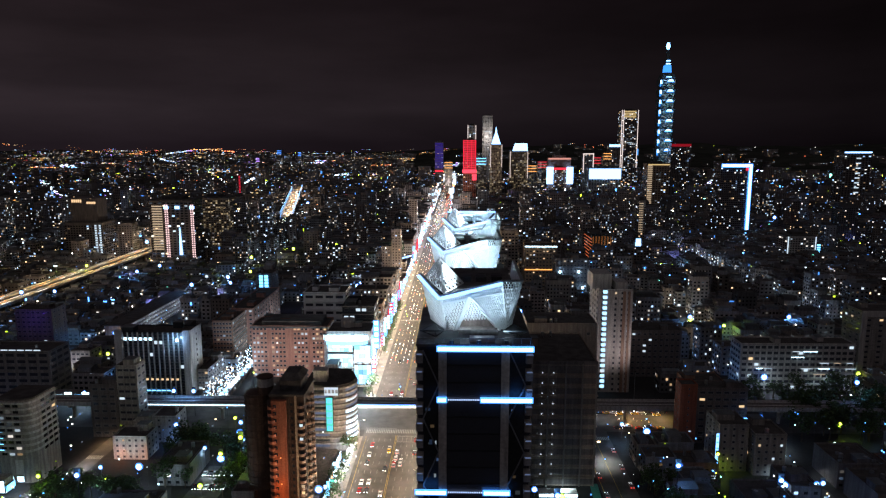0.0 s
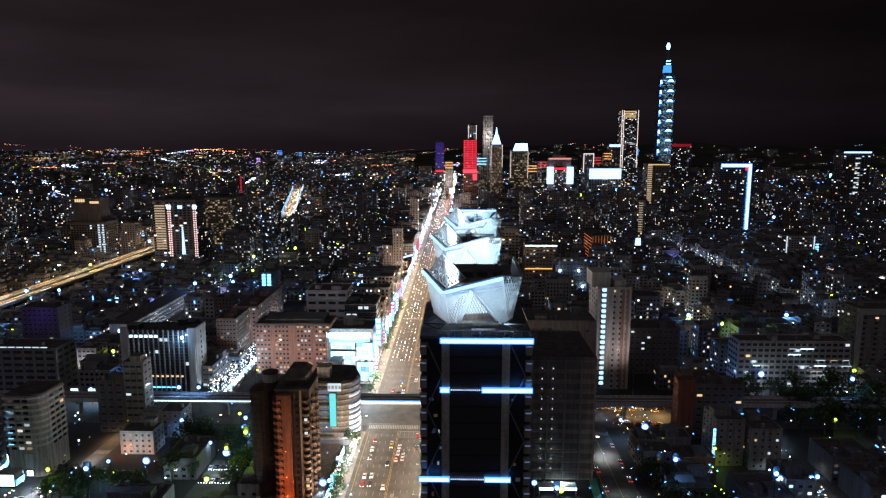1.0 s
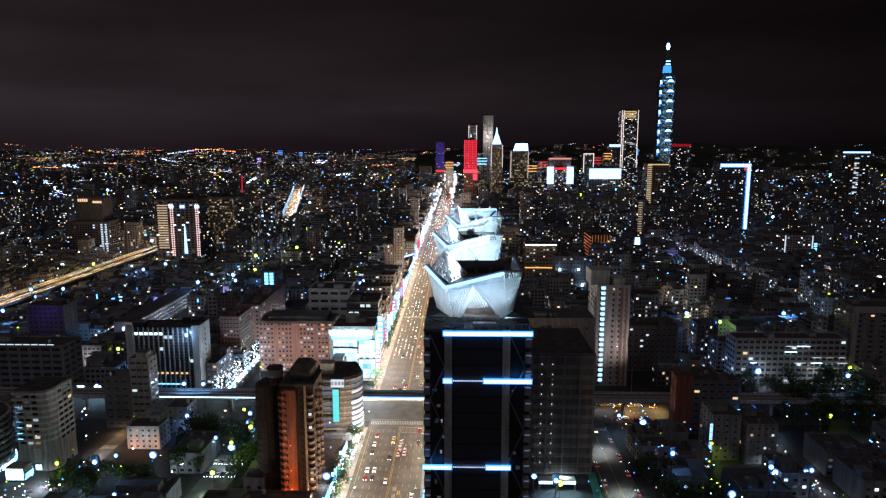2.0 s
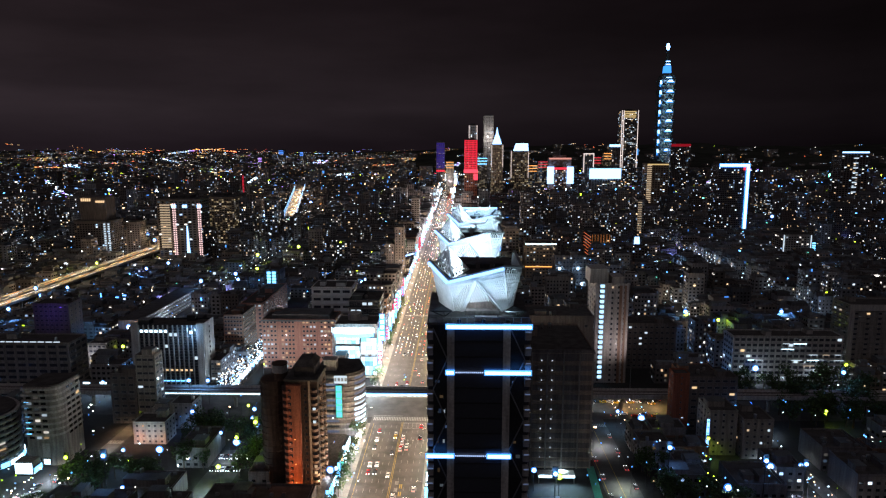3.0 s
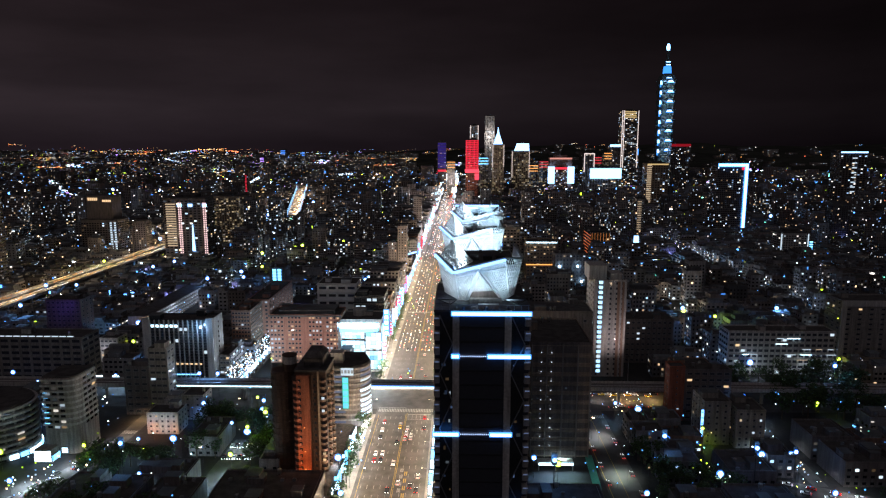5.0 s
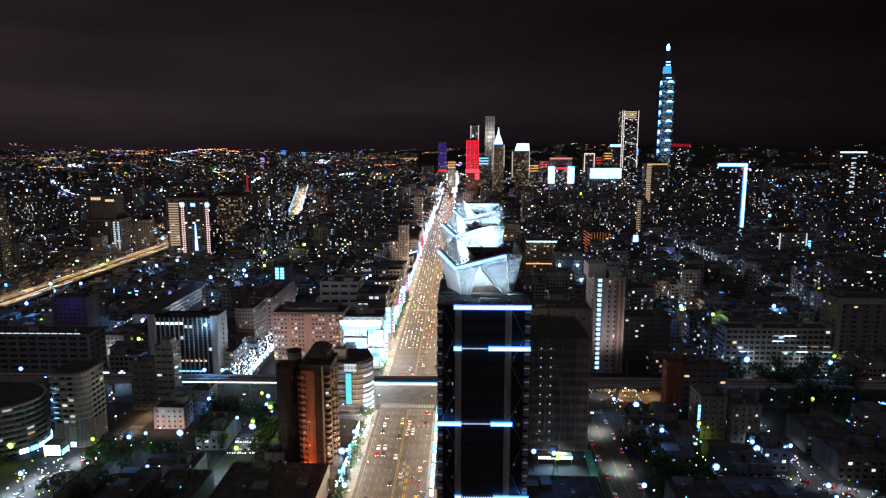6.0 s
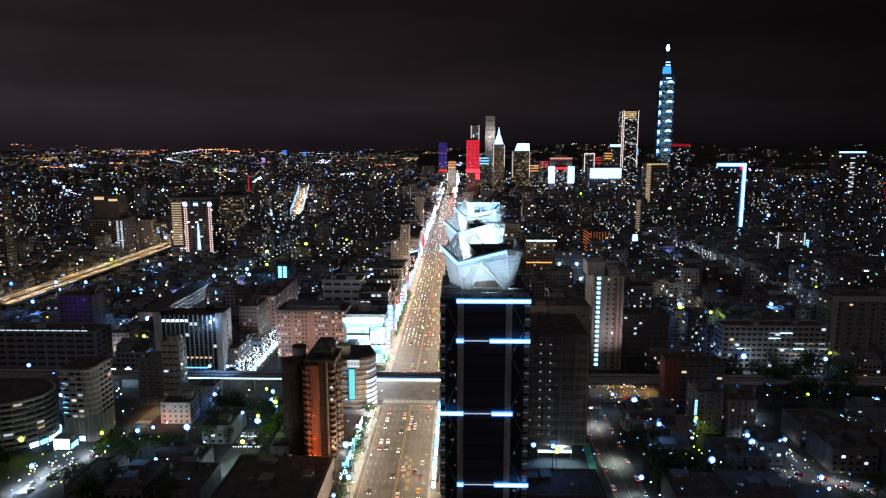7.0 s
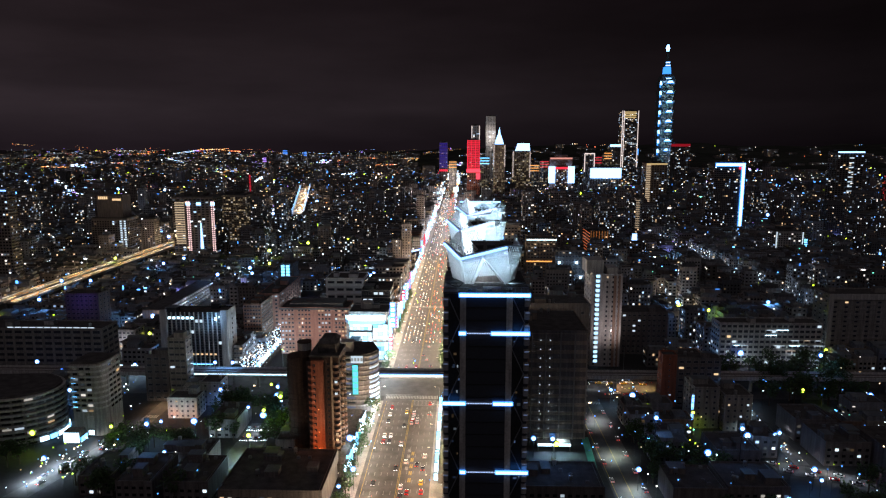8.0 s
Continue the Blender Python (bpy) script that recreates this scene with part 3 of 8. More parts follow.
    if full:
        for x0, x1, z in ((-6.3, 1.6, 107.1), (-6.3, 2.4, 85.1), (-6.2, 3.4, 62.8)):
            s = Build()
            x = x0
            while x < x1:
                s.box(x, x + 0.28, -0.5, -0.3, z - 0.12, z + 0.12)
                x += 0.5
            part("light_dots", s, led_dim, root, "dotted row of small blue lights")
    # roof machinery under the crown
    m = Build()
    m.box(-3.5, 5.5, 7.5, 9.5, TZ + 0.6, TZ + 1.8)
    part("roof_plant", m, concrete_dark, root)
    m = Build()
    m.box(-1.0, 4.5, 2.0, 4.2, TZ + 0.6, TZ + 1.5)
    part("roof_plant", m, concrete_pale, root)
    for x in (-12.0, 6.6):
        top = [(x, 4.6, TZ + 2.4), (x + 5.2, 4.6, TZ + 2.4), (x + 2.6, 9.5, TZ + 2.6)]
        t = Build()
        for k in range(3):
            t.beam(top[k], top[(k + 1) % 3], 0.28)
            t.beam(top[k], (x + 3.4, 6.5, TZ + 0.5), 0.2)
        t.face(top)
        part("roof_truss", t, steel_dark, root, kind="stuff")
    r = Build()
    for k in range(14):
        r.beam((a + 0.4 + k * 1.9, 0.6, TZ + 0.6), (a + 0.4 + k * 1.9, 0.6, TZ + 1.9), 0.1)
    r.beam((a + 0.4, 0.6, TZ + 1.9), (c - 0.4, 0.6, TZ + 1.9), 0.12)
    part("railing", r, steel_grey, root)
    return root


def lerp(p, q, s):
    return tuple(p[k] + (q[k] - p[k]) * s for k in range(3))


def surface(p00, p10, p11, p01):
    """Points of a four-sided face by shares along and up."""
    return lambda u, v: lerp(lerp(p00, p10, u), lerp(p01, p11, u), v)


def lattice(at, nu, nv, w, keep=lambda u, v: True):
    """Bars of a triangular lattice over a face, where keep allows them."""
    b = Build()

    def bar(u0, v0, u1, v1):
        if keep((u0 + u1) / 2, (v0 + v1) / 2):
            b.beam(at(u0, v0), at(u1, v1), w)
    for j in range(nv + 1):
        o = 0.5 if j % 2 else 0.0
        for i in range(nu + 1):
            u, v = (i + o) / nu, j / nv
            if i < nu and u + 1 / nu <= 1.001:
                bar(u, v, u + 1 / nu, v)
            if j < nv:
                for d in (-0.5, 0.5):
                    if -0.001 <= u + d / nu <= 1.001 and u <= 1.001:
                        bar(u, v, u + d / nu, v + 1 / nv)
    return b


def crown(x, y, z, bright):
    """The white steel lattice box on a tower: wider above than below, with a pointed lattice tent at its back corner."""
    root = thing("lattice_crown", "white steel lattice crown lit by floodlights on a tower roof", "roof crown", x, y, z, "row of lattice crowns")
    P0, P1, P1b, P2, P3 = (-2.4, 5.2, -0.3), (12.0, 5.6, -0.3), (13.4, 8.5, 0.6), (13.6, 26.0, 0.0), (-6.4, 13.0, 0.6)
    A, B, K, R, D, E = (-8.7, 9.4, 12.4), (-3.6, 0.0, 9.1), (10.2, -1.2, 12.9), (15.0, 1.6, 12.3), (15.2, 28.0, 12.2), (-8.4, 29.0, 12.2)
    front, left, cham, right = surface(P0, P1, K, B), surface(P3, P0, B, A), surface(P1, P1b, R, K), surface(P1b, P2, D, R)

    def leg_l(v):
        return 0.15 + 0.32 * v / 0.84

    def leg_r(v):
        return 0.88 - 0.40 * v / 0.84
    # open lattice beside and inside the A-frame, finer lattice over the closed panels
    part("lattice_panel", lattice(front, 22, 11, 0.15, lambda u, v: v < 0.82 and u < leg_l(v)), steel_white, root)
    part("lattice_panel", lattice(front, 22, 11, 0.17, lambda u, v: 0.3 < v < 0.8 and leg_l(v) < u < leg_r(v)), steel_white, root)
    part("lattice_panel", lattice(front, 30, 15, 0.09, lambda u, v: v > 0.8 or u > leg_r(v)), steel_white, root)
    part("lattice_panel", lattice(left, 13, 11, 0.16, lambda u, v: True), steel_white, root)
    part("lattice_panel", lattice(cham, 7, 11, 0.14, lambda u, v: True), steel_white, root)
    part("lattice_panel", lattice(right, 16, 9, 0.16, lambda u, v: True), steel_white, root)

    def back(at, u, v, d=0.35):
        p = at(u, v)
        return (p[0], p[1] + d, p[2])
    for quad in (((0, 0.8), (1, 0.8), (1, 1), (0, 1)), ((leg_r(0), 0), (1, 0), (1, 0.8), (leg_r(0.8), 0.8)), ((0.0, 0.45), (0.09, 0.45), (0.30, 0.8), (0.0, 0.8))):
        p = Build()
        p.face([back(front, *q) for q in quad])
        part("white_panel", p, frit_white, root, "pale fritted glass panel")
    for at, quad, dx in ((left, ((0, 0.62), (1, 0.62), (1, 1), (0, 1)), 0.35), (cham, ((0, 0), (1, 0), (1, 0.86), (0, 0.86)), -0.2), (right, ((0, 0), (1, 0), (1, 1), (0, 1)), -0.4)):
        p = Build()
        p.face([(at(*q)[0] + dx, at(*q)[1] + 0.3, at(*q)[2]) for q in quad])
        part("white_panel", p, frit_white, root, "pale fritted glass panel")
    # broad A-shaped frame in the front
    apex = front(0.47, 0.86)
    for u in (0.15, 0.88):
        f = Build()
        foot = front(u, 0.0)
        f.beam((foot[0], foot[1] - 0.3, foot[2]), (apex[0], apex[1] - 0.3, apex[2]), 1.15, 0.35)
        part("a_frame_leg", f, steel_white, root)
    f = Build()
    f.beam((front(0.0, 0.8)[0], front(0, 0.8)[1] - 0.1, front(0, 0.8)[2]), (front(1, 0.8)[0], front(1, 0.8)[1] - 0.1, front(1, 0.8)[2]), 0.35)
    part("ring_beam", f, steel_white, root)
    f = Build()
    f.beam(P0, B, 0.5)
    part("corner_post", f, steel_white, root)
    f = Build()
    f.beam(P1, K, 0.4)
    part("corner_post", f, steel_white, root)
    # dark top rim with the blue edge light below it
    for p0, p1 in ((A, B), (B, K), (K, R), (R, D)):
        f = Build()
        f.beam((p0[0], p0[1], p0[2] + 0.3), (p1[0], p1[1], p1[2] + 0.3), 0.7, 0.35)
        part("rim", f, steel_grey, root)
    for p0, p1, dx in ((A, B, -0.35), (B, K, 0.0)):
        f = Build()
        f.beam((p0[0] + dx, p0[1] - 0.5, p0[2] - 0.25), (p1[0] + dx, p1[1] - 0.5, p1[2] - 0.25), 0.6)
        part("edge_light", f, led_edge, root, "blue edge light")
    # roof deck inside, over a dark core that backs the lattice holes with shade
    f = Build()
    f.face([(-2.8, 2.2, 9.6), (13.6, 3.0, 9.6), (14.0, 33.0, 9.6), (-7.0, 33.0, 9.6)])
    # white in the last crown, so that its deck looks lit
    part("deck", f, frit_white if y > 250 else roof_tar, root)
    if y > 250:  # the open, brightly lit hall of the last crown
        f = Build()
        f.box(-7.4, 14.2, 27.0, 27.5, 9.6, 13.0)
        part("back_wall", f, frit_white, root, "bright white back wall")
        for p0, p1 in (((-6.6, 26.6, 12.6), (-0.6, 9.0, 10.2)), ((13.4, 26.6, 12.6), (8.6, 9.0, 10.2))):
            f = Build()
            f.beam(p0, p1, 0.6)
            part("roof_beam", f, steel_dark, root)
        f = Build()
        f.beam((-7.2, 27.2, 13.3), (14.0, 27.2, 13.3), 0.6)
        part("edge_light", f, led_edge, root, "blue edge light")
        # bare lights without fixtures brighten the hall
        for dx in (0, 8):
            lamp("crown_hall_lamp", x + dx, y + 17, z + 13.0, 2600, (0.45, 0.76, 1.0), 0.5)
    f = Build()
    f.box(-1.5, 11.5, 8.5, 30.0, -0.3, 9.4)
    part("core", f, concrete_dark, root)
    f = Build()
    for k in range(3):
        f.box(1.0 + k * 3.8, 3.6 + k * 3.8, 14, 18, 9.7, 10.9)
    part("roof_plant", f, steel_dark, root, kind="stuff")
    # the tent
    T = (-4.0, 4.9, 17.0)
    for k, (a, c) in enumerate((((-7.4, 8.6, 12.0), (-2.8, 1.6, 9.6)), ((-2.8, 1.6, 9.6), (1.6, 12.0, 9.8)))):
        at = surface(a, c, T, T)
        part("tent_side", lattice(at, 5, 5, 0.24, lambda u, v: v < 0.9), steel_white, root, "triangular white lattice side", kind="stuff")
        f = Build()
        f.beam(a, T, 0.4)
        part("tent_rib", f, steel_white, root)
        f = Build()
        f.beam(c, T, 0.4)
        part("tent_rib", f, steel_white, root)
    # window-cleaning crane
    if not bright:
        return root
    cr = Build()
    cr.box(3.0, 5.6, 19, 22, 9.7, 11.6)
    cr.beam((4.2, 20.5, 11.6), (4.2, 20.5, 12.6), 0.8)
    cr.beam((-0.5, 19.5, 12.6), (9.5, 19.5, 14.0), 0.55)
    cr.beam((9.5, 19.5, 14.0), (10.6, 19.2, 15.6), 0.35)
    part("maintenance_crane", cr, steel_grey, root)
    return root


CROWNS = ((0.0, 145.0, 119.6, False), (-0.5, 208.7, 119.6, True), (3.2, 265.0, 119.6, True))
for (cx, cy, cz, bright), full in zip(CROWNS, (True, False, False)):
    office_tower(cy - 6.6, full)
    crown(cx, cy, cz, bright)
    lift = 10.2 if bright else 0.6
    gap = 34.0 if bright else 5.6
    for dx in (-1.0, 5.0, 11.0):
        ob = thing("floodlight", "small roof floodlight aimed at a lattice crown", "floodlight", cx + dx, cy - gap, cz + lift - 0.6, "crown floodlights")
        h = Build()
        h.box(-0.5, 0.5, -0.4, 0.4, 0, 0.7)
        part("housing", h, steel_dark, ob)
        lamp("crown_floodlight", cx + dx, cy - gap + 0.6, cz + lift + 0.6, (30000 + 2200 * dx) if bright else 2400, (0.56, 0.82, 1.0), 0.5, "SPOT", (cx + dx * 1.1, cy + 2.5, cz + (5.5 if bright else 8.5)), 52 if bright else 125)
    # bare fill lights for the tent, the inside and the left face
    lamp("crown_floodlight", cx + 5, cy + 3.5, cz + 10.6, 14000, (0.68, 0.87, 1.0), 0.5, "SPOT", (cx - 4, cy + 6, cz + 12.5), 75)
    lamp("crown_floodlight", cx + 2, cy + 6.5, cz + 4.5, 1200, (0.85, 0.93, 1.0), 0.5)
    lamp("crown_floodlight", cx - 12, cy - 3, cz + 2.0, 3000, (0.72, 0.88, 1.0), 0.6, "SPOT", (cx - 6, cy + 5, cz + 9), 100)


# ---------------------------------------------------------------- known buildings near the crossing
slab = block("office_block", "grey concrete office slab with small lamps on every floor", 17.5, 66.4, 296, 345, 61, material("brown_concrete", (0.34, 0.28, 0.23), stain=0.35, streak=True), 12, 12, 3, 2.6, 2.2, 0.02, skip=lambda i, j: True, ledge=0.5, seed=3, sheds=2, tanks=2, frame_mat=concrete_dark)
b = Build()
for i in range(11):
    for x in (-1.7, 3.5):
        b.box(x, x + 0.42, -25.6, -25.2, 6.2 + i * 5.08, 6.6 + i * 5.08)
part("floor_lamp_row", b, lit_point, slab, "small white lamps", kind="stuff")
for i in range(12):
    b = Build()
    b.box(-24, 24, -24.75, -24.52, i * 5.08 + 0.9, i * 5.08 + 3.6)
    part("window_band", b, concrete_dark, slab)
for x in (-6.5, 1.0, 9.2, 17.0, 23.6):
    b = Build()
    b.box(x, x + 0.7, -25.2, -24.5, 0, 61.4)
    part("pilaster", b, concrete, slab)
b = Build()
b.box(-24.4, 24.4, -24.9, -24.2, 58.4, 62.6)
part("parapet_band", b, concrete_dark, slab)
block("office_block", "dark office block behind the grey slab", 44, 87, 397, 424, 52, concrete_dark, 4, 5, 2, 2.2, 2.0, 0.03, seed=61, sheds=2, tanks=2)

white = block("apartment_tower", "pale apartment tower with a lit stairwell column", 92.4, 114.5, 418, 446, 69, concrete_pale, 19, 5, 4, 1.5, 1.7, 0.05, seed=4, skip=lambda i, j: j == 1, sheds=0)
b = Build()
b.box(-14.3, -2, -9, 9, 69.1, 79)
b.box(0, 8, -12, 2, 69.1, 74)
part("rooftop_house", b, concrete_pale, white)
for i in range(19):
    b = Build()
    b.box(-8.3, -5.6, -14.25, -14.02, 3.2 + i * 3.55, 5.2 + i * 3.55)
    part("stair_window", b, lit_stair if i not in (3, 5) else lit_cool, white, "bright stairwell window")
# proud brown boxes stand in for darker recesses of the wall
b = Build()
b.box(4.6, 6.4, -14.5, -14.0, 0, 68.5)
b.box(8.0, 9.4, -14.4, -14.0, 0, 68.5)
part("recess_stripe", b, tile_brown, white, "brown stripe standing in for a wall recess")

grid = block("office_block", "pale office block with tall vertical fins over dark glass", -221, -173.5, 409, 427, 41, glass_grey, 10, 14, 4, 2.6, 2.4, 0.06, 0.8, ledge=0.0, seed=6, sheds=2, tanks=0)
for k in range(15):
    b = Build()
    x = -23.4 + k * 3.32
    b.box(x - 0.35, x + 0.35, -9.9, -9.0, 0, 41.8)
    part("fin", b, concrete_pale, grid)
for x0, x1 in ((-25.2, -20.4), (19.6, 24.2)):
    b = Build()
    b.box(x0, x1, -10.3, -8.6, 0, 43.5)
    part("end_pier", b, concrete_pale, grid)
b = Build()
b.box(23.8, 24.4, -8.6, 9.0, 0, 43)
part("end_wall", b, concrete_pale, grid)
b = Build()
for k in range(6):
    b.box(-19.3 + k * 3.32, -17.0 + k * 3.32, -9.3, -9.05, 36.6, 38.2)
part("lit_window_row", b, sign_white, grid, "bright white windows")
b = Build()
for k in range(9):
    b.box(-14 + k * 3.32, -11.6 + k * 3.32, -9.3, -9.05, 9.4, 10.6)
part("lit_window_row", b, lit_warm, grid, "warm lit windows")
b = Build()
b.box(-19, 12, -9.8, -9.4, 2.2, 2.7)
part("shop_light_strip", b, sign_cyan, grid, "cyan light strip over the shops")

windows(grid, "e", -8, 8.6, 24.4, 4, 3.6, 10, 1, 1.4, 1.6, concrete_dark, 0.1, 0.6)
lit_by = thing("facade_floodlight", "blue-white floodlight fixed to a fin of the office block", "floodlight", -181, 407.0, 37.2)
b = Build()
b.tube(0, 0, -0.8, 0.8, 0.9, 12)
part("lamp_body", b, flood_face, lit_by)
b = Build()
b.box(-0.2, 0.2, 0.6, 1.3, -0.3, 0.3)
part("bracket", b, steel_dark, lit_by)
lamp("facade_floodlight", -181, 404, 37, 2500, (0.3, 0.6, 1.0), 0.5)
block("apartment_block", "long pink tiled flats with lit balconies on the shopping street", -182, -163.5, 512, 590, 31, tile_pink, 9, 4, 10, 2.2, 1.6, 0.14, 0.4, seed=62, sheds=2, frame_mat=concrete_pale, ledge=0.35)
block("office_block", "brown tiled office block beside the shopping street", -183.3, -168, 474, 506, 31, tile_brown, 10, 6, 11, 1.8, 1.6, 0.06, 0.4, seed=31, sheds=2, frame_mat=concrete_pale)
block("shop_house", "low shop house with lit upper windows", -172, -165, 415, 448, 14, concrete_dark, 4, 3, 9, 2.6, 1.6, 0.12, 0.7, seed=32, sheds=1, ledge=0.25)
pink = block("apartment_block", "pink tiled apartment block with small paired windows", -143.5, -90, 442, 466, 36.5, tile_pink, 11, 20, 6, 1.7, 1.6, 0.34, 0.35, seed=7, sheds=2, tanks=3, skip=lambda i, j: j in (4, 9, 10, 15), frame_mat=concrete_pale)
b = Build()
b.box(-20, 22, -9, 10, 36.7, 40.0)
b.box(-27.2, 27.2, -12.5, -11.6, 35.6, 36.9)
part("roof_terrace", b, roof_tin, pink)

block("department_store", "pale department store with horizontal concrete bands", -113, -82, 471, 497, 54, steel_white, 9, 4, 4, 5.5, 2.0, 0.04, 0.8, ledge=0.7, ledge_mat=steel_white, seed=8, sheds=2)
block("department_store", "dark glass store block with white upper bands", -81, -58.5, 452, 480, 49, glass_grey, 9, 5, 6, 3.2, 2.2, 0.25, 0.9, ledge=0.5, ledge_mat=concrete_pale, seed=9, sheds=2)

store = block("department_store", "department store covered in bright blue and white screens", -87, -57.2, 424, 449, 38, concrete_pale, 8, 6, 5, 2.6, 2.2, 0.4, 0.95, seed=10, sheds=1, tanks=0)
screen_tiles = scatter_light_material("screen_tiles", [(0, (0.50, 0.82, 1.0)), (0.45, (0.30, 0.70, 1.0)), (0.75, (0.70, 0.92, 1.0)), (0.95, (0.15, 0.45, 1.0))], 0.8, 2.4, 1.0, 1.0)


def led_wall(parent, x0, x1, y, z0, z1, nx, nz, label):
    """A screen of lit panels in a dark frame, looking to -y."""
    b = Build()
    b.box(x0 - 0.2, x1 + 0.2, y, y + 0.8, z0 - 0.2, z1 + 0.2)
    frame_part = part("screen", b, steel_dark, parent, label)
    dx, dz = (x1 - x0) / nx, (z1 - z0) / nz
    for i in range(nx):
        for j in range(nz):
            b = Build()
            b.box(x0 + i * dx + 0.08, x0 + (i + 1) * dx - 0.08, y - 0.12, y - 0.01, z0 + j * dz + 0.08, z0 + (j + 1) * dz - 0.08)
            part("panel", b, screen_tiles, frame_part)


led_wall(store, -14.0, 2.6, -13.6, 25.0, 30.0, 6, 2, "bright white screen")
led_wall(store, -14.0, 2.6, -13.6, 14.5, 23.5, 5, 3, "pale blue screen")
led_wall(store, 3.6, 14.6, -14.0, 18.0, 29.6, 3, 4, "pale blue screen")
led_wall(store, -14.0, 2.6, -13.6, 3.2, 12.5, 6, 3, "bright shop front")
led_wall(store, 3.6, 14.8, -14.2, 2.6, 16.0, 4, 4, "bright shop front")
# fill lamps stand in for light thrown by the store's screens
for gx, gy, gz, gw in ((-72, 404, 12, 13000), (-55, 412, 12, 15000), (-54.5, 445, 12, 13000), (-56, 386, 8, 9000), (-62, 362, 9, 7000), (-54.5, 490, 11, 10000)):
    lamp("store_fill", gx, gy, gz, gw, (0.66, 0.86, 1.0), 1.5)
for k in range(3):
    b = Build()
    b.box(14.95, 15.6, -11 + k * 7.6, -5 + k * 7.6, 8, 34 - k * 3)
    part("side_screen", b, (sign_cyan, sign_white, sign_blue)[k], store, "lit side screen over the avenue")
b = Build()
b.prism([(15.0 * math.cos(a) * 1.0 - 2, -12.4 + 5.0 * math.sin(a)) for a in (math.pi + math.pi * k / 16 for k in range(17))], 33.2, 36.4)
part("ring_screen", b, sign_white, store, "curved white light band")
b = Build()
b.prism([(15.0 * math.cos(a) * 0.98 - 2, -12.4 + 4.6 * math.sin(a)) for a in (math.pi + math.pi * k / 16 for k in range(17))], 30.4, 33.0)
part("ring_screen", b, sign_cyan, store, "curved pale blue light band")
b = Build()
b.box(-16.2, -14.2, -14.6, -12.6, 3, 37)
part("pylon", b, frit_white, store, "white corner pylon")
sign(store, 15.2, 19.5, -3, -2.2, 24, 44, sign_blue, 5, 8, "projecting_sign", "tall blue projecting sign", sign_white)
sign(store, 15.2, 18.0, -12, -11.2, 10, 22, sign_red, 4, 9, "projecting_sign", "red projecting sign", sign_white)
cylinder = Build()
cylinder.tube(-3, 4, 38.1, 43, 5, 20)
part("roof_drum", cylinder, concrete_pale, store)

# rounded corner store
# made-up masts carry spots that brighten the pink flats
for x in (-134, -104):
    mast = thing("lamp_mast", "added grey mast carrying a fill light for the pink flats", "lamp mast", x, 411, 0, "lamp masts")
    b = Build()
    b.tube(0, 0, 0, 17, 0.2, 8, r1=0.12)
    part("pole", b, steel_grey, mast)
    b = Build()
    b.box(-0.6, 0.6, 0.1, 0.5, 16.6, 17.4)
    part("lamp_head", b, steel_dark, mast)
    lamp("facade_fill", x, 412, 17, 9500, (1.0, 0.74, 0.66), 0.5, "SPOT", (x + 2, 442, 20), 120)


# one more made-up mast, to brighten the pale apartment tower
mast = thing("lamp_mast", "added grey mast carrying a fill light for the pale tower", "lamp mast", 112, 396, 0, "lamp masts")
b = Build()
b.tube(0, 0, 0, 22, 0.2, 8, r1=0.12)
part("pole", b, steel_grey, mast)
b = Build()
b.box(-0.6, 0.6, 0.1, 0.5, 21.6, 22.4)
part("lamp_head", b, steel_dark, mast)
lamp("facade_fill", 112, 397, 22, 9000, (1.0, 0.84, 0.84), 0.5, "SPOT", (104, 419, 40), 130)


def round_store():
    root = thing("corner_store", "rounded corner store with glowing white window bands", "building", -67.4, 343, 0)
    poly = []
    for k in range(13):
        a = -math.pi / 2 + (math.pi * 0.62) * k / 12
        poly.append((1.5 + 11.5 * math.cos(a), -2 + 11.5 * math.sin(a)))
    poly += [(8, 14), (-13.5, 14), (-13.5, -13.5)]
    b = Build()
    b.prism(poly, 0, 36)
    part("wall", b, concrete_dark, root)
    out = [(x * 1.045, y * 1.045) for x, y in poly]
    for i in range(11):
        z = 2.5 + i * 3.05
        b = Build()
        b.prism(out, z + 1.55, z + 2.6)
        part("floor_band", b, concrete, root)
        b = Build()
        mid = [(x * 1.02, y * 1.02) for x, y in poly]
        n = len(mid)
        for k in range(n - 3):
            if k < 4:
                continue
            p, q = mid[k], mid[k + 1]
            b.face([(*p, z + 0.1), (*q, z + 0.1), (*q, z + 1.5), (*p, z + 1.5)])
        part("window_band", b, sign_white if i in (1, 2, 3, 4, 6) else (lit_cool if i in (5, 8) else lit_faint), root, "curved window band")
        b = Build()
        b.box(-13.3, 0, -13.75, -13.5, z + 0.2, z + 1.4)
        part("window_band", b, (lit_faint, glass_grey, lit_faint)[i % 3], root, "straight window band")
    b = Build()
    b.prism([(x * 0.97, y * 0.97) for x, y in poly], 36, 36.9)
    part("roof", b, roof_tar, root)
    b = Build()
    b.box(-9, -2, -8, -2, 36.9, 42.5)
    b.box(-9.4, -1.6, -8.4, -1.6, 42.5, 43.2)
    part("roof_house", b, concrete_pale, root)
    sign(root, -2.2, 5.4, -14.9, -14.2, 31.8, 36.6, lit_cool, 4, 3, "roof_sign", "white roof sign with grey lettering", steel_grey)
    sign(root, -1.4, 2.4, -15.2, -14.3, 12, 31, sign_green, 5, 3, "banner", "tall teal banner")
    reserved.append((-85, -50, 326, 360))


round_store()
podium = thing("shop_arcade", "low shop arcade with white lit fronts below the towers", "shops", -12.6, 300, 0)
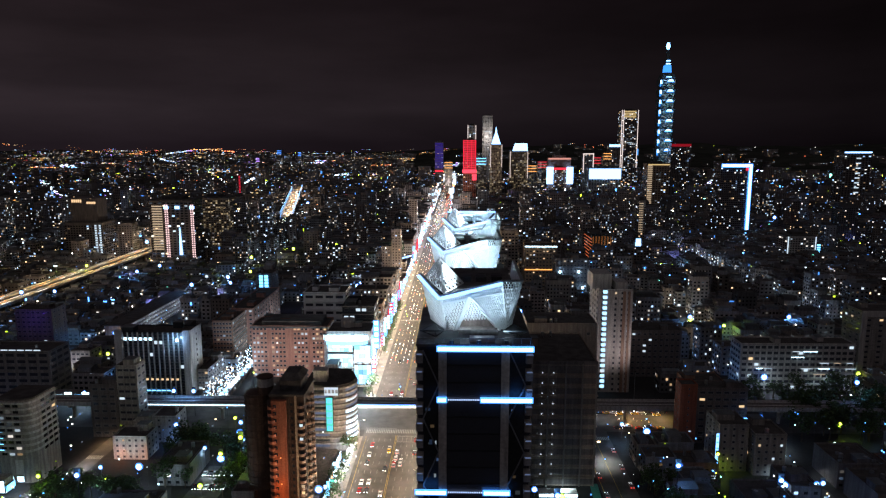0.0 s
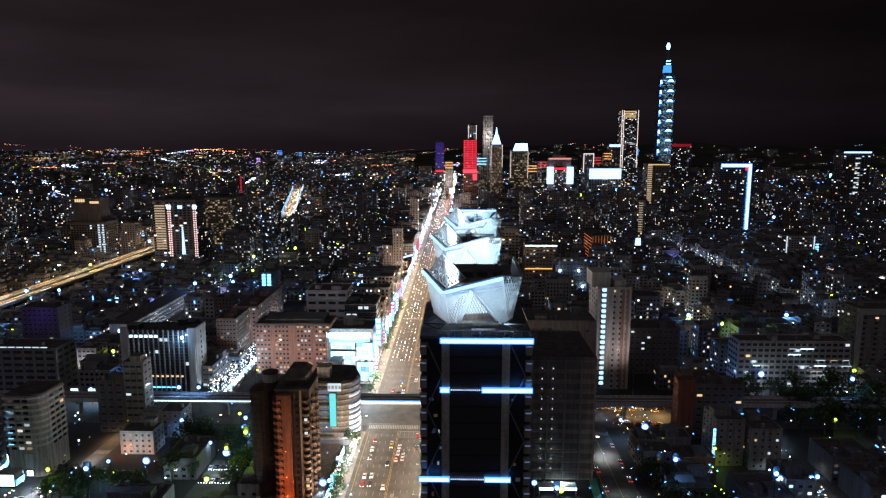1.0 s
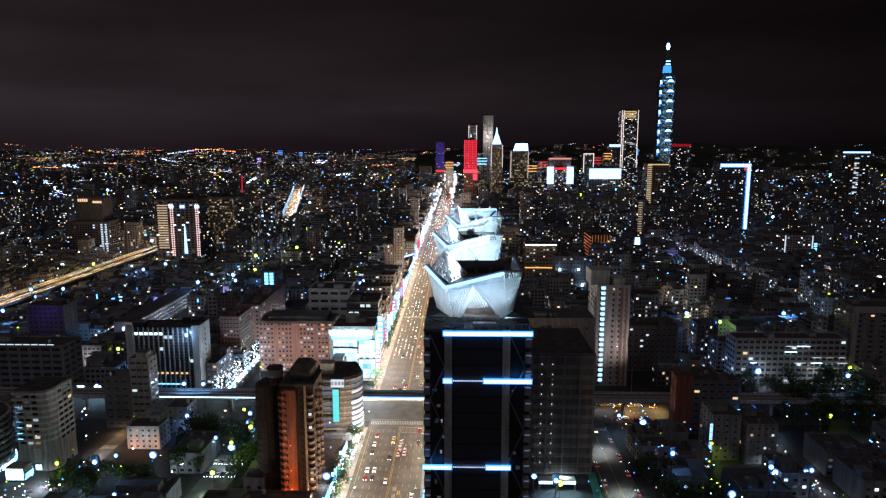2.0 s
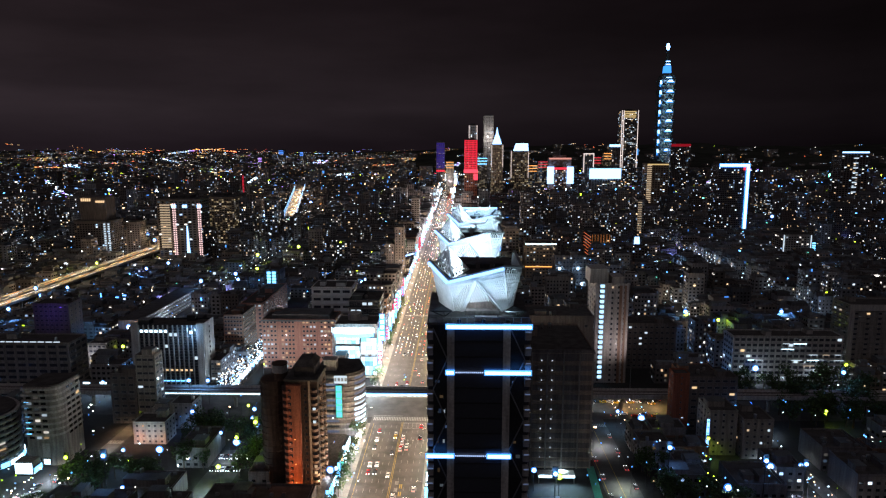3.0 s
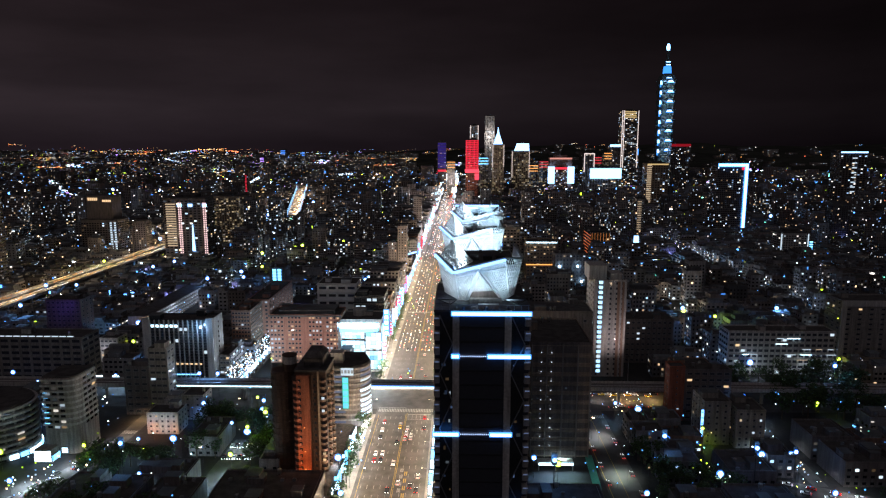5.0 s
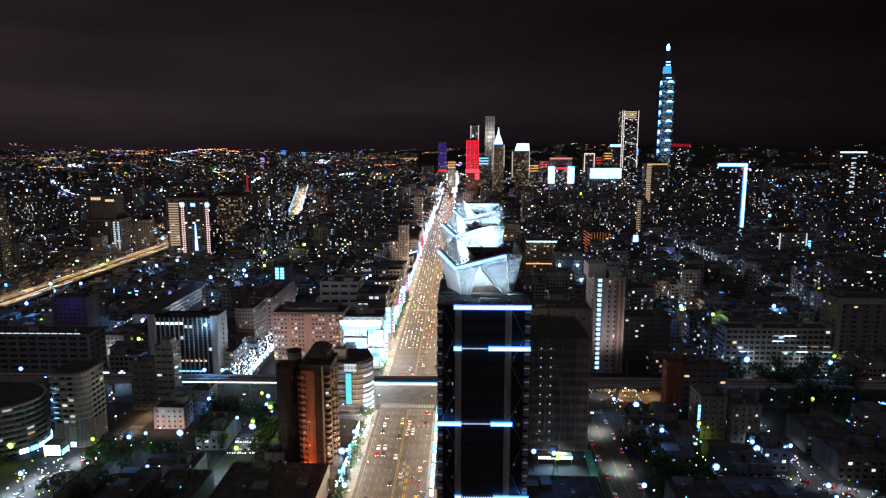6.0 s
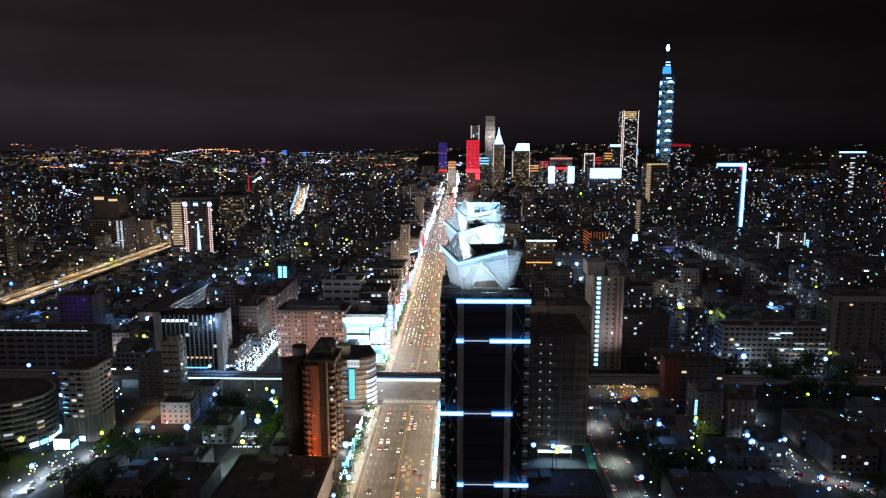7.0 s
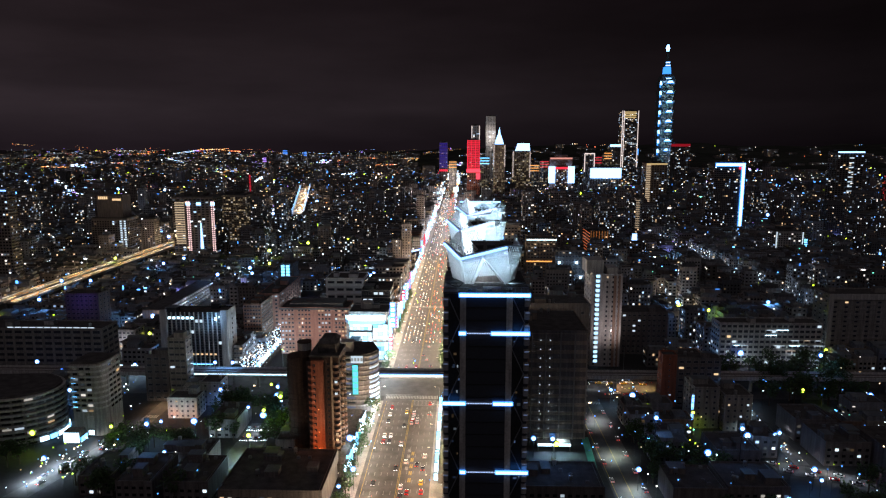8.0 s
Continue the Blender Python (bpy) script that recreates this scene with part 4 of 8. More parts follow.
b = Build()
b.box(-1.6, 1.6, -55, 46, 0, 5)
part("wall", b, concrete_dark, podium)
for k in range(12):
    y0 = -54 + k * 8.3
    sign(podium, -3.6, -1.65, y0, y0 + 0.8, 1.2, 4.8 + (k % 3) * 1.3, (sign_white, sign_white, sign_cyan)[k % 3], 0, k, "shop_sign", "glowing shop sign")
    b = Build()
    b.box(-2.0, -1.62, y0 + 1.0, y0 + 7.6, 0.6, 3.6)
    part("shop_window", b, sign_white, podium, "bright shop window")
arcade = thing("shop_arcade", "row of bright shops across the street from the viaduct", "shops", -247, 394, 0)
b = Build()
b.box(-20, 20, 0, 5, 0, 6.5)
part("wall", b, concrete_dark, arcade)
for k in range(7):
    sign(arcade, -19.5 + k * 5.6, -14.6 + k * 5.6, -0.5, 0, 2.4, 5.4 + (k % 2) * 1.4, (sign_white, sign_cyan, sign_white)[k % 3], 0, k, "shop_sign", "glowing shop sign")


def half_round(r, z0, z1, thick, n=8):
    """A balcony: a half-round slab with a curved parapet, bulging to -y."""
    b = Build()
    arc = [(math.cos(a), math.sin(a)) for a in (math.pi + math.pi * k / n for k in range(n + 1))]
    for c, d in arc:
        for q, z in ((r, z0), (r, z1), (r - thick, z1), (r - thick, z0 + 0.2)):
            b.v.append((c * q, d * q, z))
    for k in range(n):
        for e in range(3):
            b.f.append((4 * k + e, 4 * k + 4 + e, 4 * k + 5 + e, 4 * k + 1 + e))
            b.m.append(0)
    b.f += [tuple(4 * k + 3 for k in range(n + 1)), tuple(4 * k for k in reversed(range(n + 1))), (3, 2, 1, 0), tuple(4 * n + e for e in range(4))]
    b.m += [0, 0, 0, 0]
    return b


def orange_tower():
    root = thing("apartment_tower", "old brown apartment tower with a brick strip lit orange", "building", -70, 272, 0)
    dark_tile = material("dark_brown_tile", (0.085, 0.052, 0.04), stain=0.35, streak=True)
    b = Build()
    b.box(-9.2, 5.4, -8, 11, 0, 57)
    part("wall", b, dark_tile, root)
    b = Build()
    b.box(-8.3, -2.1, -10, -8.01, 0, 55.6)
    part("brick_strip", b, tile_red, root, "red brick strip lit orange from below")
    b = Build()
    b.box(1.4, 2.2, -8.9, -8.01, 0, 57.5)
    part("pilaster", b, tile_tan, root, "tan tiled pilaster")
    b = Build()
    b.box(-1.2, -0.6, -8.7, -8.01, 0, 56)
    part("pilaster", b, dark_tile, root)
    b = Build()
    b.box(-9.6, 5.8, -8.4, 11.4, 57.0, 58.0)
    b.box(-5.5, 3.5, -5, 8, 58, 63.0)
    b.prism([(-6, -5.4), (4, -5.4), (4, 8.4), (-6, 8.4)], 63.0, 65.6, 0, [(-4, -3), (2, -3), (2, 6), (-4, 6)])
    part("roof", b, roof_tar, root)
    round_me = half_round(1.7, 0, 1.25, 0.16).mesh("balcony", [tile_red])
    dark_me = half_round(1.6, 0, 1.15, 0.16).mesh("balcony", [tile_brown])
    flat = Build()
    flat.box(-1.6, 1.6, -1.1, 0, 0, 0.2)
    flat.box(-1.6, 1.6, -1.1, -0.98, 0.2, 1.1)
    flat = flat.mesh("balcony", [dark_tile])
    for i in range(17):
        z = 2.5 + i * 3.1
        part("balcony", round_me, None, root, at=(-8.3, -9.4, z))
        part("balcony", flat, None, root, at=(-0.1, -8.0, z))
        part("balcony", dark_me, None, root, at=(3.8, -8.0, z))
        part("balcony", dark_me, None, root, at=pose(5.4, -3.5, z, 0, 0, 90))
        part("balcony", dark_me, None, root, at=pose(5.4, 4.5, z, 0, 0, 90))
    rng = random.Random(9)
    windows(root, "s", -7.9, -5.6, -10, 2, 3.1, 17, 1, 1.3, 1.4, steel_dark, 0.0, 0.2, rng)
    windows(root, "s", -1.6, 1.2, -8, 2, 3.1, 17, 1, 1.3, 1.5, steel_dark, 0.05, 0.2, rng)
    windows(root, "s", 2.4, 5.2, -8, 2, 3.1, 17, 1, 1.6, 1.5, steel_dark, 0.08, 0.3, rng)
    windows(root, "e", -7, 10, 5.4, 2, 3.1, 17, 2, 1.4, 1.5, steel_dark, 0.07, 0.3, rng)
    # round wing with balcony rings
    b = Build()
    b.tube(-18.4, 5, 0, 54, 5.6, 20)
    wing = part("round_wing", b, dark_tile, root, "dark round wing")
    for i in range(17):
        b = Build()
        b.tube(-18.4, 5, 2.4 + i * 3.1, 3.5 + i * 3.1, 6.0, 20)
        part("balcony_ring", b, dark_tile, wing)
    b = Build()
    b.tube(-14.4, 3.5, 54.05, 57.6, 3.4, 18)
    b.tube(-14.4, 3.5, 57.6, 61.4, 3.5, 18, 1)
    b.tube(-14.4, 3.5, 61.4, 61.9, 3.7, 18)
    part("roof_drum", b, [dark_tile, concrete_pale], wing, "pale banded roof drum")
    b = Build()
    b.box(-13.0, -9.2, 0, 9, 0, 52)
    part("link_wall", b, dark_tile, root)
    for z in (3, 9, 18, 30):
        b = Build()
        b.box(-5.2, -4.7, -10.5, -10.02, z, z + 0.3)
        part("wall_lamp", b, sign_orange, root, "orange wall lamp")
        lamp("stair_lamp", -74.6, 272 - 13.2, z, 620 - 18 * z, (1.0, 0.27, 0.05), 0.3)
    lamp("stair_lamp", -64.5, 272 - 10.8, 6, 420, (1.0, 0.5, 0.2), 0.3)
    reserved.extend([(-96, -60, 258, 286), (-136, -90, 388, 441), (84, 124, 338, 357), (84, 140, 388, 414), (163, 184, 264, 357), (172, 180, 388, 470), (-186, -154, 290, 318)])


orange_tower()


def curved_block(x, y, r, h, n_floor, turn):
    root = thing("apartment_block", "dark curved apartment block with pale balcony bands", "building", x, y, 0, "curved apartment blocks", turn=turn)
    def arc(rad, k):
        return [(rad * math.cos(math.radians(a)), rad * 0.72 * math.sin(math.radians(a))) for a in range(-110, 71, 12)]
    poly = arc(r, 0) + [(-r * 0.6, r * 0.6), (-r * 0.9, -r * 0.3)]
    b = Build()
    b.prism(poly, 0, h)
    part("wall", b, concrete_dark, root)
    fh = h / n_floor
    band = [(px_ * 1.05, py_ * 1.05) for px_, py_ in poly]
    for i in range(n_floor):
        b = Build()
        b.prism(band, i * fh + fh * 0.62, i * fh + fh * 0.98)
        part("balcony_band", b, concrete_pale, root)
        b = Build()
        for k in range(len(poly) - 3):
            p, q = [(v[0] * 1.02, v[1] * 1.02) for v in (poly[k], poly[k + 1])]
            b.face([(*lerp((*p, 0), (*q, 0), 0.12)[:2], i * fh + 0.5), (*lerp((*p, 0), (*q, 0), 0.88)[:2], i * fh + 0.5), (*lerp((*p, 0), (*q, 0), 0.88)[:2], i * fh + fh * 0.55), (*lerp((*p, 0), (*q, 0), 0.12)[:2], i * fh + fh * 0.55)])
        part("window_grid", b, spots_flat, root, kind="stuff")
    b = Build()
    b.prism([(v[0] * 0.98, v[1] * 0.98) for v in poly], h, h + 0.7)
    part("roof", b, roof_tar, root)
    for k in range(6, 13):
        p, q = [(v[0] * 1.06, v[1] * 1.06) for v in (poly[k], poly[k + 1])]
        b = Build()
        b.beam((*lerp((*p, 0), (*q, 0), 0.1)[:2], 2.2), (*lerp((*p, 0), (*q, 0), 0.9)[:2], 2.2), 0.5, 2.4)
        part("shop_window", b, (sign_white, sign_cyan, sign_white)[k % 3], root, "bright shop window")
    reserved.append((x - r - 6, x + r + 4, y - r - 2, y + r + 2))


def rounded_block():
    """Apartment block with a flat front, a rounded street corner and a plain shop podium."""
    root = thing("apartment_block", "dark apartment block with a rounded corner and pale bands", "building", -207.5, 309, 0, "curved apartment blocks")
    poly = [(-13, -16)] + [(-0.5 + 5.5 * math.sin(a), -10.5 - 5.5 * math.cos(a)) for a in (math.pi / 2 * k / 5 for k in range(6))] + [(5, 3), (-13, 3)]
    b = Build()
    b.prism(poly, 0, 42)
    part("wall", b, concrete, root)
    band = [(p * 1.05, q * 1.04) for p, q in poly]
    for i in range(9):
        z = 14.0 + i * 3.05
        b = Build()
        b.prism(band, z + 1.9, z + 2.95)
        part("balcony_band", b, concrete_pale, root)
        b = Build()
        for k in range(3):
            x = -11.5 + k * 3.7
            b.face([(x, -16.08, z + 0.3), (x + 2.6, -16.08, z + 0.3), (x + 2.6, -16.08, z + 1.7), (x, -16.08, z + 1.7)])
        for k in range(3):
            y = -9 + k * 4
            b.face([(5.08, y, z + 0.3), (5.08, y + 2.8, z + 0.3), (5.08, y + 2.8, z + 1.7), (5.08, y, z + 1.7)])
        part("window_grid", b, spots_flat, root, kind="stuff")
    b = Build()
    b.prism([(p * 0.97, q * 0.97) for p, q in poly], 42, 42.8)
    part("roof", b, roof_tar, root)
    b = Build()
    b.box(-5.5, -1.5, -16.3, -16.02, 4.5, 12)
    part("banner", b, concrete_pale, root, "pale blank banner")
    for x0, x1, mat in ((-9.5, -6.5, sign_white), (-5.0, -1.6, sign_white)):
        sign(root, x0, x1, -16.6, -16.05, 0.8, 3.8, mat, 0, 1, "shop_window", "bright shop window")
    for i in range(7):
        b = Build()
        b.box(-12.6, -10.2, -16.4, -16.05, 16 + i * 3.0, 17.1 + i * 3.0)
        part("stair_lamp", b, sign_cyan, root, "white stair lamp")
    reserved.append((-224, -192, 290, 328))


rounded_block()
reserved += [(-228, -190, 222, 357), (14, 70, 264, 297), (20, 70, 252, 264)]
block("office_block", "slim dark office block in front of the viaduct", -188.4, -177, 344.5, 355, 41, concrete, 10, 3, 2, 3.0, 1.5, 0.03, 0.5, seed=52, ledge=0.2, sheds=1)
block("office_block", "low dark office block in front of the viaduct", -204, -188.8, 344.5, 356, 30, concrete_dark, 7, 3, 2, 3.0, 1.5, 0.03, 0.5, seed=53, ledge=0.2, sheds=1)
curved_block(-258.5, 296, 29, 28, 9, 0)
shopf = thing("corner_shop", "bright white corner shop below the curved flats", "shop", -216, 286.2, 0)
b = Build()
b.box(-5, 4, -3, 3, 0, 7)
part("wall", b, concrete, shopf)
sign(shopf, -5, 4, -3.6, -3.05, 0.6, 6.6, sign_white, 0, 1, "shop_window", "bright white shop window")
sign(shopf, 4.05, 4.6, -3, 3, 0.8, 3.9, sign_cyan, 0, 1, "shop_window", "pale blue shop window")
block("office_block", "dark office slab with pale concrete columns", -350, -262.5, 402, 424, 30, concrete, 7, 12, 3, 5.4, 2.2, 0.0, 0.8, seed=12, sheds=2, ledge=0.3, ledge_mat=concrete)
block("low_house", "pale small flats with balcony bands", -272, -258, 440, 455, 18, concrete_pale, 5, 4, 3, 2.2, 1.5, 0.1, 0.5, seed=63, ledge=0.35, sheds=1)
# bare light added to brighten the pale flats
lamp("alley_fill", -266, 434, 9, 1600, (0.9, 0.9, 1.0), 0.4)
purp = block("office_block", "office block washed in dim purple light", -330, -302, 470, 488, 40, concrete_dark, 11, 7, 3, 2.4, 1.6, 0.02, 0.5, seed=64, sheds=1)
lamp("purple_wash", -316, 458, 34, 1100, (0.16, 0.06, 1.0), 0.6)

low = block("low_house", "small white house lit orange from its yard", -178.6, -160.8, 318, 331, 12, concrete_pale, 4, 5, 3, 1.4, 1.3, 0.1, 0.1, seed=13, sheds=1, tanks=1)
lamp("yard_lamp", -175, 314.5, 3.2, 620, (1.0, 0.30, 0.08), 0.4)
lamp("yard_lamp", -163, 314.5, 3.2, 460, (1.0, 0.38, 0.12), 0.4)
block("low_house", "plain white walled house block", -176.4, -167.4, 336, 351, 12.5, concrete_pale, 4, 2, 3, 1.2, 1.2, 0.0, seed=14, sheds=1)
block("low_house", "plain white walled house block", -166.8, -153.8, 338, 352, 14.5, concrete_pale, 4, 2, 3, 1.2, 1.2, 0.0, seed=15, sheds=0)

# fitted to the view: stands for the orange-lit side wall of the next block
block("apartment_block", "narrow red tiled block standing in for a side wall", 122.2, 131.2, 343, 352, 33.0, tile_red, 9, 1, 2, 0.8, 1.0, 0.0, seed=16, side="w", sheds=0, tanks=0)
block("apartment_block", "tall dark apartment block in front of the viaduct", 131.4, 158.5, 343.4, 354, 31.0, concrete_dark, 8, 6, 2, 3.0, 1.5, 0.02, seed=56, ledge=0.2)
block("apartment_block", "low brown apartment block beside the viaduct", 142, 166, 392, 408, 17, tile_brown, 5, 5, 2, 1.6, 1.4, 0.08, seed=26)
rsl = block("school_building", "long pale school building with open lit corridors", 189, 264, 424, 440, 31.5, concrete_pale, 8, 18, 4, 3.0, 2.0, 0.05, 0.9, seed=17, sheds=2, ledge=0.4)
# bare lights added to wash the school front
for x in (205, 245):
    lamp("school_fill", x, 413, 10, 1500, (0.72, 0.88, 1.0), 0.4)
rng = random.Random(19)
for i in range(2, 8):
    x = -36.0
    while x < 34:
        w = rng.uniform(3, 9)
        if rng.random() < (0.12 if i < 5 else 0.35):
            b = Build()
            b.box(x, x + w, -8.75, -8.45, i * 3.94 - 0.75, i * 3.94 - 0.45)
            part("corridor_lamp", b, rng.choice((sign_white, lit_cool, lit_cool, lit_dim)), rsl, "white corridor lamp")
        x += w + rng.uniform(1, 5)
framed = block("apartment_tower", "dark apartment slab with pale bands", 272, 330, 433, 455, 51.5, concrete, 14, 7, 3, 2.6, 1.5, 0.05, seed=18, ledge=0.4, sheds=2)
b = Build()
b.box(-29.6, 29, -11.9, -11.0, 48.4, 52.6)
part("cornice", b, concrete_pale, framed, "pale cornice")
b = Build()
b.box(-29.6, -26.0, -11.9, -11.0, 0, 48.4)
part("corner_pier", b, concrete_pale, framed, "pale corner pier")
block("office_block", "dark low office block with a rooftop railing", 118, 158, 448, 470, 33, concrete_dark, 8, 10, 2, 2.2, 1.5, 0.05, seed=19, ledge=0.25)
signb = block("apartment_block", "dark apartment block with a bright vertical sign", 131.5, 146, 312, 330, 24, concrete, 7, 3, 4, 1.4, 1.4, 0.06, seed=20)
sign(signb, -9.0, -7.3, -9.6, -9.0, -0.2 + 1.5, 20.5, led_edge, 6, 2, "vertical_sign", "bright blue vertical sign")
block("apartment_block", "plain grey apartment block", 147.5, 163, 308, 326, 21, concrete, 6, 4, 4, 1.4, 1.4, 0.06, seed=21)
neonb = block("office_block", "tan office block with two neon roof lines", 74, 107.5, 700, 724, 54, tile_tan, 14, 9, 2, 2.0, 1.5, 0.16, 0.3, seed=22, ledge=0.2)
for z in (53.2, 28.0):
    b = Build()
    b.box(-17.2, 17.2, -12.6, -12.2, z, z + 0.9)
    part("neon_line", b, sign_white if z > 40 else sign_orange, neonb, "neon line")
rg = block("office_block", "glass block with red lit frames", 166, 190, 800, 850, 53, glass_grey, 13, 5, 5, 2.2, 2.0, 0.12, 0.2, seed=23)
b = Build()
for i in range(11):
    b.box(-12.3, -12.05, -24.5, 24, 6 + i * 4.1, 6.5 + i * 4.1)
part("red_light_line", b, light_material("red_orange_line", (1.0, 0.22, 0.08), 0.55, False), rg, "red light lines", kind="stuff")


b = Build()
for k in range(7):
    b.box(-11 + k * 3.6, -10.7 + k * 3.6, -25.6, -25.25, 8, 51)
part("amber_light_line", b, light_material("amber_front_line", (1.0, 0.34, 0.08), 0.45, False), rg, "thin amber lines on the front", kind="stuff")
four = block("office_block", "dark office block with four floodlights on its front", 98, 130, 642, 664, 50, concrete_dark, 12, 9, 4, 2.0, 1.6, 0.06, 0.7, seed=72, sheds=2)
for x, z in ((-11.5, 37.6), (7.0, 37.7), (-6.4, 21.7), (11.4, 21.8)):
    b = Build()
    b.tube(x, -12.2, z - 1.1, z + 1.1, 1.1, 12)
    part("floodlight", b, flood_face, four, "blue-white floodlight")
    lamp("front_floodlight", 114 + x, 638.5, z, 800, (0.35, 0.62, 1.0), 0.6)


# ---------------------------------------------------------------- distant known towers
def tower(name, label, x0, x1, y0, depth, h, wall, pane, cols, fh=4.0, w=0.62, seed=1, side="w", crown_mat=None, crown_h=0.0, z_from=0.0):
    root = thing(name, label, "tower", (x0 + x1) / 2, y0, 0)
    hw = (x1 - x0) / 2
    b = Build()
    b.box(-hw, hw, 0, depth, 0, h)
    part("wall", b, wall, root)
    b = Build()
    n = int((h - z_from - 3) / fh)
    step = 2 * hw / cols
    for i in range(n):
        z = z_from + 2 + i * fh
        for j in range(cols):
            x = -hw + step * (j + 0.5 - w / 2)
            b.face([(x, -0.15, z), (x + step * w, -0.15, z), (x + step * w, -0.15, z + fh * 0.5), (x, -0.15, z + fh * 0.5)])
        for j in range(max(2, cols // 2)):
            s = depth / max(2, cols // 2)
            y = s * (j + 0.5 - w / 2)
            xs = -hw - 0.15 if side == "w" else hw + 0.15
            q = [(xs, y, z), (xs, y + s * w, z), (xs, y + s * w, z + fh * 0.5), (xs, y, z + fh * 0.5)]
            b.face(q if side == "e" else q[::-1])
    part("window_grid", b, pane, root, kind="stuff")
    b = Build()
    b.box(-hw - 0.4, hw + 0.4, -0.4, depth + 0.4, h, h + 1.2)
    b.box(-hw * 0.5, hw * 0.5, depth * 0.25, depth * 0.75, h + 1.2, h + 5)
    part("roof", b, roof_tar, root)
    if crown_mat:
        b = Build()
        if crown_h > 30:
            for j in range(cols):
                z = h - crown_h
                while z < h - 2:
                    x = -hw + step * (j + 0.12)
                    z += fh if (j * 7 + int(z)) % 5 == 0 else 0
                    b.box(x, x + step * 0.76, -0.6, -0.2, z, z + fh * 0.62)
                    z += fh
        else:
            b.box(-hw, hw, -0.6, -0.2, h - crown_h, h)
        part("top_sign", b, crown_mat, root, "lit top storeys")
    reserved.append((x0 - 5, x1 + 5, y0 - 5, y0 + depth + 5))
    return root


def edge_lights(root, xs, z0, z1, mat, w=1.6, y=-1.0):
    for x in xs:
        b = Build()
        b.box(x - w / 2, x + w / 2, y - w / 2, y + w / 2, z0, z1)
        part("edge_light", b, mat, root, "vertical light line")


pale_line = light_material("pale_facade_line", (1.0, 0.84, 0.80), 0.75, False)
gold_line = light_material("gold_crown_light", (1.0, 0.72, 0.32), 0.5, False)
blue_wash = light_material("blue_facade_light", (0.05, 0.30, 1.0), 1.1, False)
red_wash = light_material("red_facade_light", (1.0, 0.02, 0.05), 0.18, False)
red_line = light_material("red_facade_line", (1.0, 0.02, 0.06), 0.75, False)
tower_blue = light_material("blue_tower_lamps", (0.22, 0.50, 1.0), 4.2, False)
white_glow = light_material("white_facade_light", (0.28, 0.55, 1.0), 2.4, False)

# the tall stepped skyscraper
def skyscraper():
    root = thing("skyscraper", "very tall stepped glass skyscraper with blue lit tiers and a spire", "skyscraper", 727, 2360, 0)
    glass = material("tower_glass", (0.10, 0.15, 0.16), rough=0.45, stain=0.2, bump=0)
    b = Build()
    b.prism([(-31, -31), (31, -31), (31, 31), (-31, 31)], 0, 113, 0, [(-24, -24), (24, -24), (24, 24), (-24, 24)])
    part("base", b, glass, root)
    tier_pane = scatter_light_material("tier_windows", [(0, (0.45, 0.9, 0.85)), (0.5, COOL), (0.85, NEUTRAL)], 0.05, 0.55, 0.6)
    bb = Build()
    for i in range(26):
        z = 6 + i * 4.1
        s = 31 - 7 * z / 113
        for j in range(12):
            x = -s + 2 * s * (j + 0.2) / 12
            bb.face([(x, -s - 0.3, z), (x + 2.6, -s - 0.3, z), (x + 2.6, -s - 0.3, z + 2), (x, -s - 0.3, z + 2)])
    part("window_grid", bb, tier_pane, root, kind="stuff")
    for k in range(8):
        z = 113 + k * 33.6
        lo, hi = 22.5, 28.5
        b = Build()
        c = 5
        def oct_(s):
            return [(-s + c, -s), (s - c, -s), (s, -s + c), (s, s - c), (s - c, s), (-s + c, s), (-s, s - c), (-s, -s + c)]
        b.prism(oct_(lo), z, z + 31.5, 0, oct_(hi))
        t = part("tier", b, glass, root)
        b = Build()
        b.prism(oct_(hi + 1.2), z + 31.5, z + 33.6)
        part("ledge", b, steel_grey, t)
        b = Build()
        for i in range(7):
            zz = z + 3 + i * 4.1
            s = lo + (hi - lo) * (zz - z) / 31.5
            for j in range(11):
                x = -s + c + 2 * (s - c) * (j + 0.15) / 11
                b.face([(x, -s - 0.25 - 0.6, zz), (x + 2.9, -s - 0.85, zz), (x + 2.9, -s - 1.25, zz + 2.1), (x, -s - 1.25, zz + 2.1)])
        part("window_grid", b, tier_pane, t, kind="stuff")
        # lamp shapes are sized to take in their glow
        b = Build()
        b.prism([(6 + 11 * math.cos(a), -hi - 0.6 + 2.4 * math.sin(a)) for a in (2 * math.pi * e / 12 for e in range(12))], z + 25.5, z + 32, 0, [(6 + 6 * math.cos(a), -hi - 0.6 + 2.4 * math.sin(a)) for a in (2 * math.pi * e / 12 for e in range(12))])
        part("tier_light", b, tower_blue, t, "blue-white lamp cluster under the ledge")
        b = Build()
        b.prism([(-hi + 3 + 3.4 * math.cos(a), -hi + 2 + 4 * math.sin(a)) for a in (2 * math.pi * e / 12 for e in range(12))], z + 18, z + 30, 0, [(-hi + 2 + 2.4 * math.cos(a), -hi + 2 + 4 * math.sin(a)) for a in (2 * math.pi * e / 12 for e in range(12))])
        part("tier_light", b, tower_blue, t, "blue-white corner lamp")
        b = Build()
        b.box(-7, 19, -hi - 1.2, -hi + 0.2, z + 22.8, z + 25.3)
        b.box(-hi - 0.6, -hi + 2.0, -hi - 0.6, -hi + 6, z + 9, z + 18)
        part("tier_light", b, blue_wash, t, "blue lamp row")
        # bare light hung in front, added to brighten the tier's glass
        lamp("tier_fill", 727 - 6, 2360 - hi - 26, z + 22, 10000, (0.20, 0.50, 1.0), 2.0)
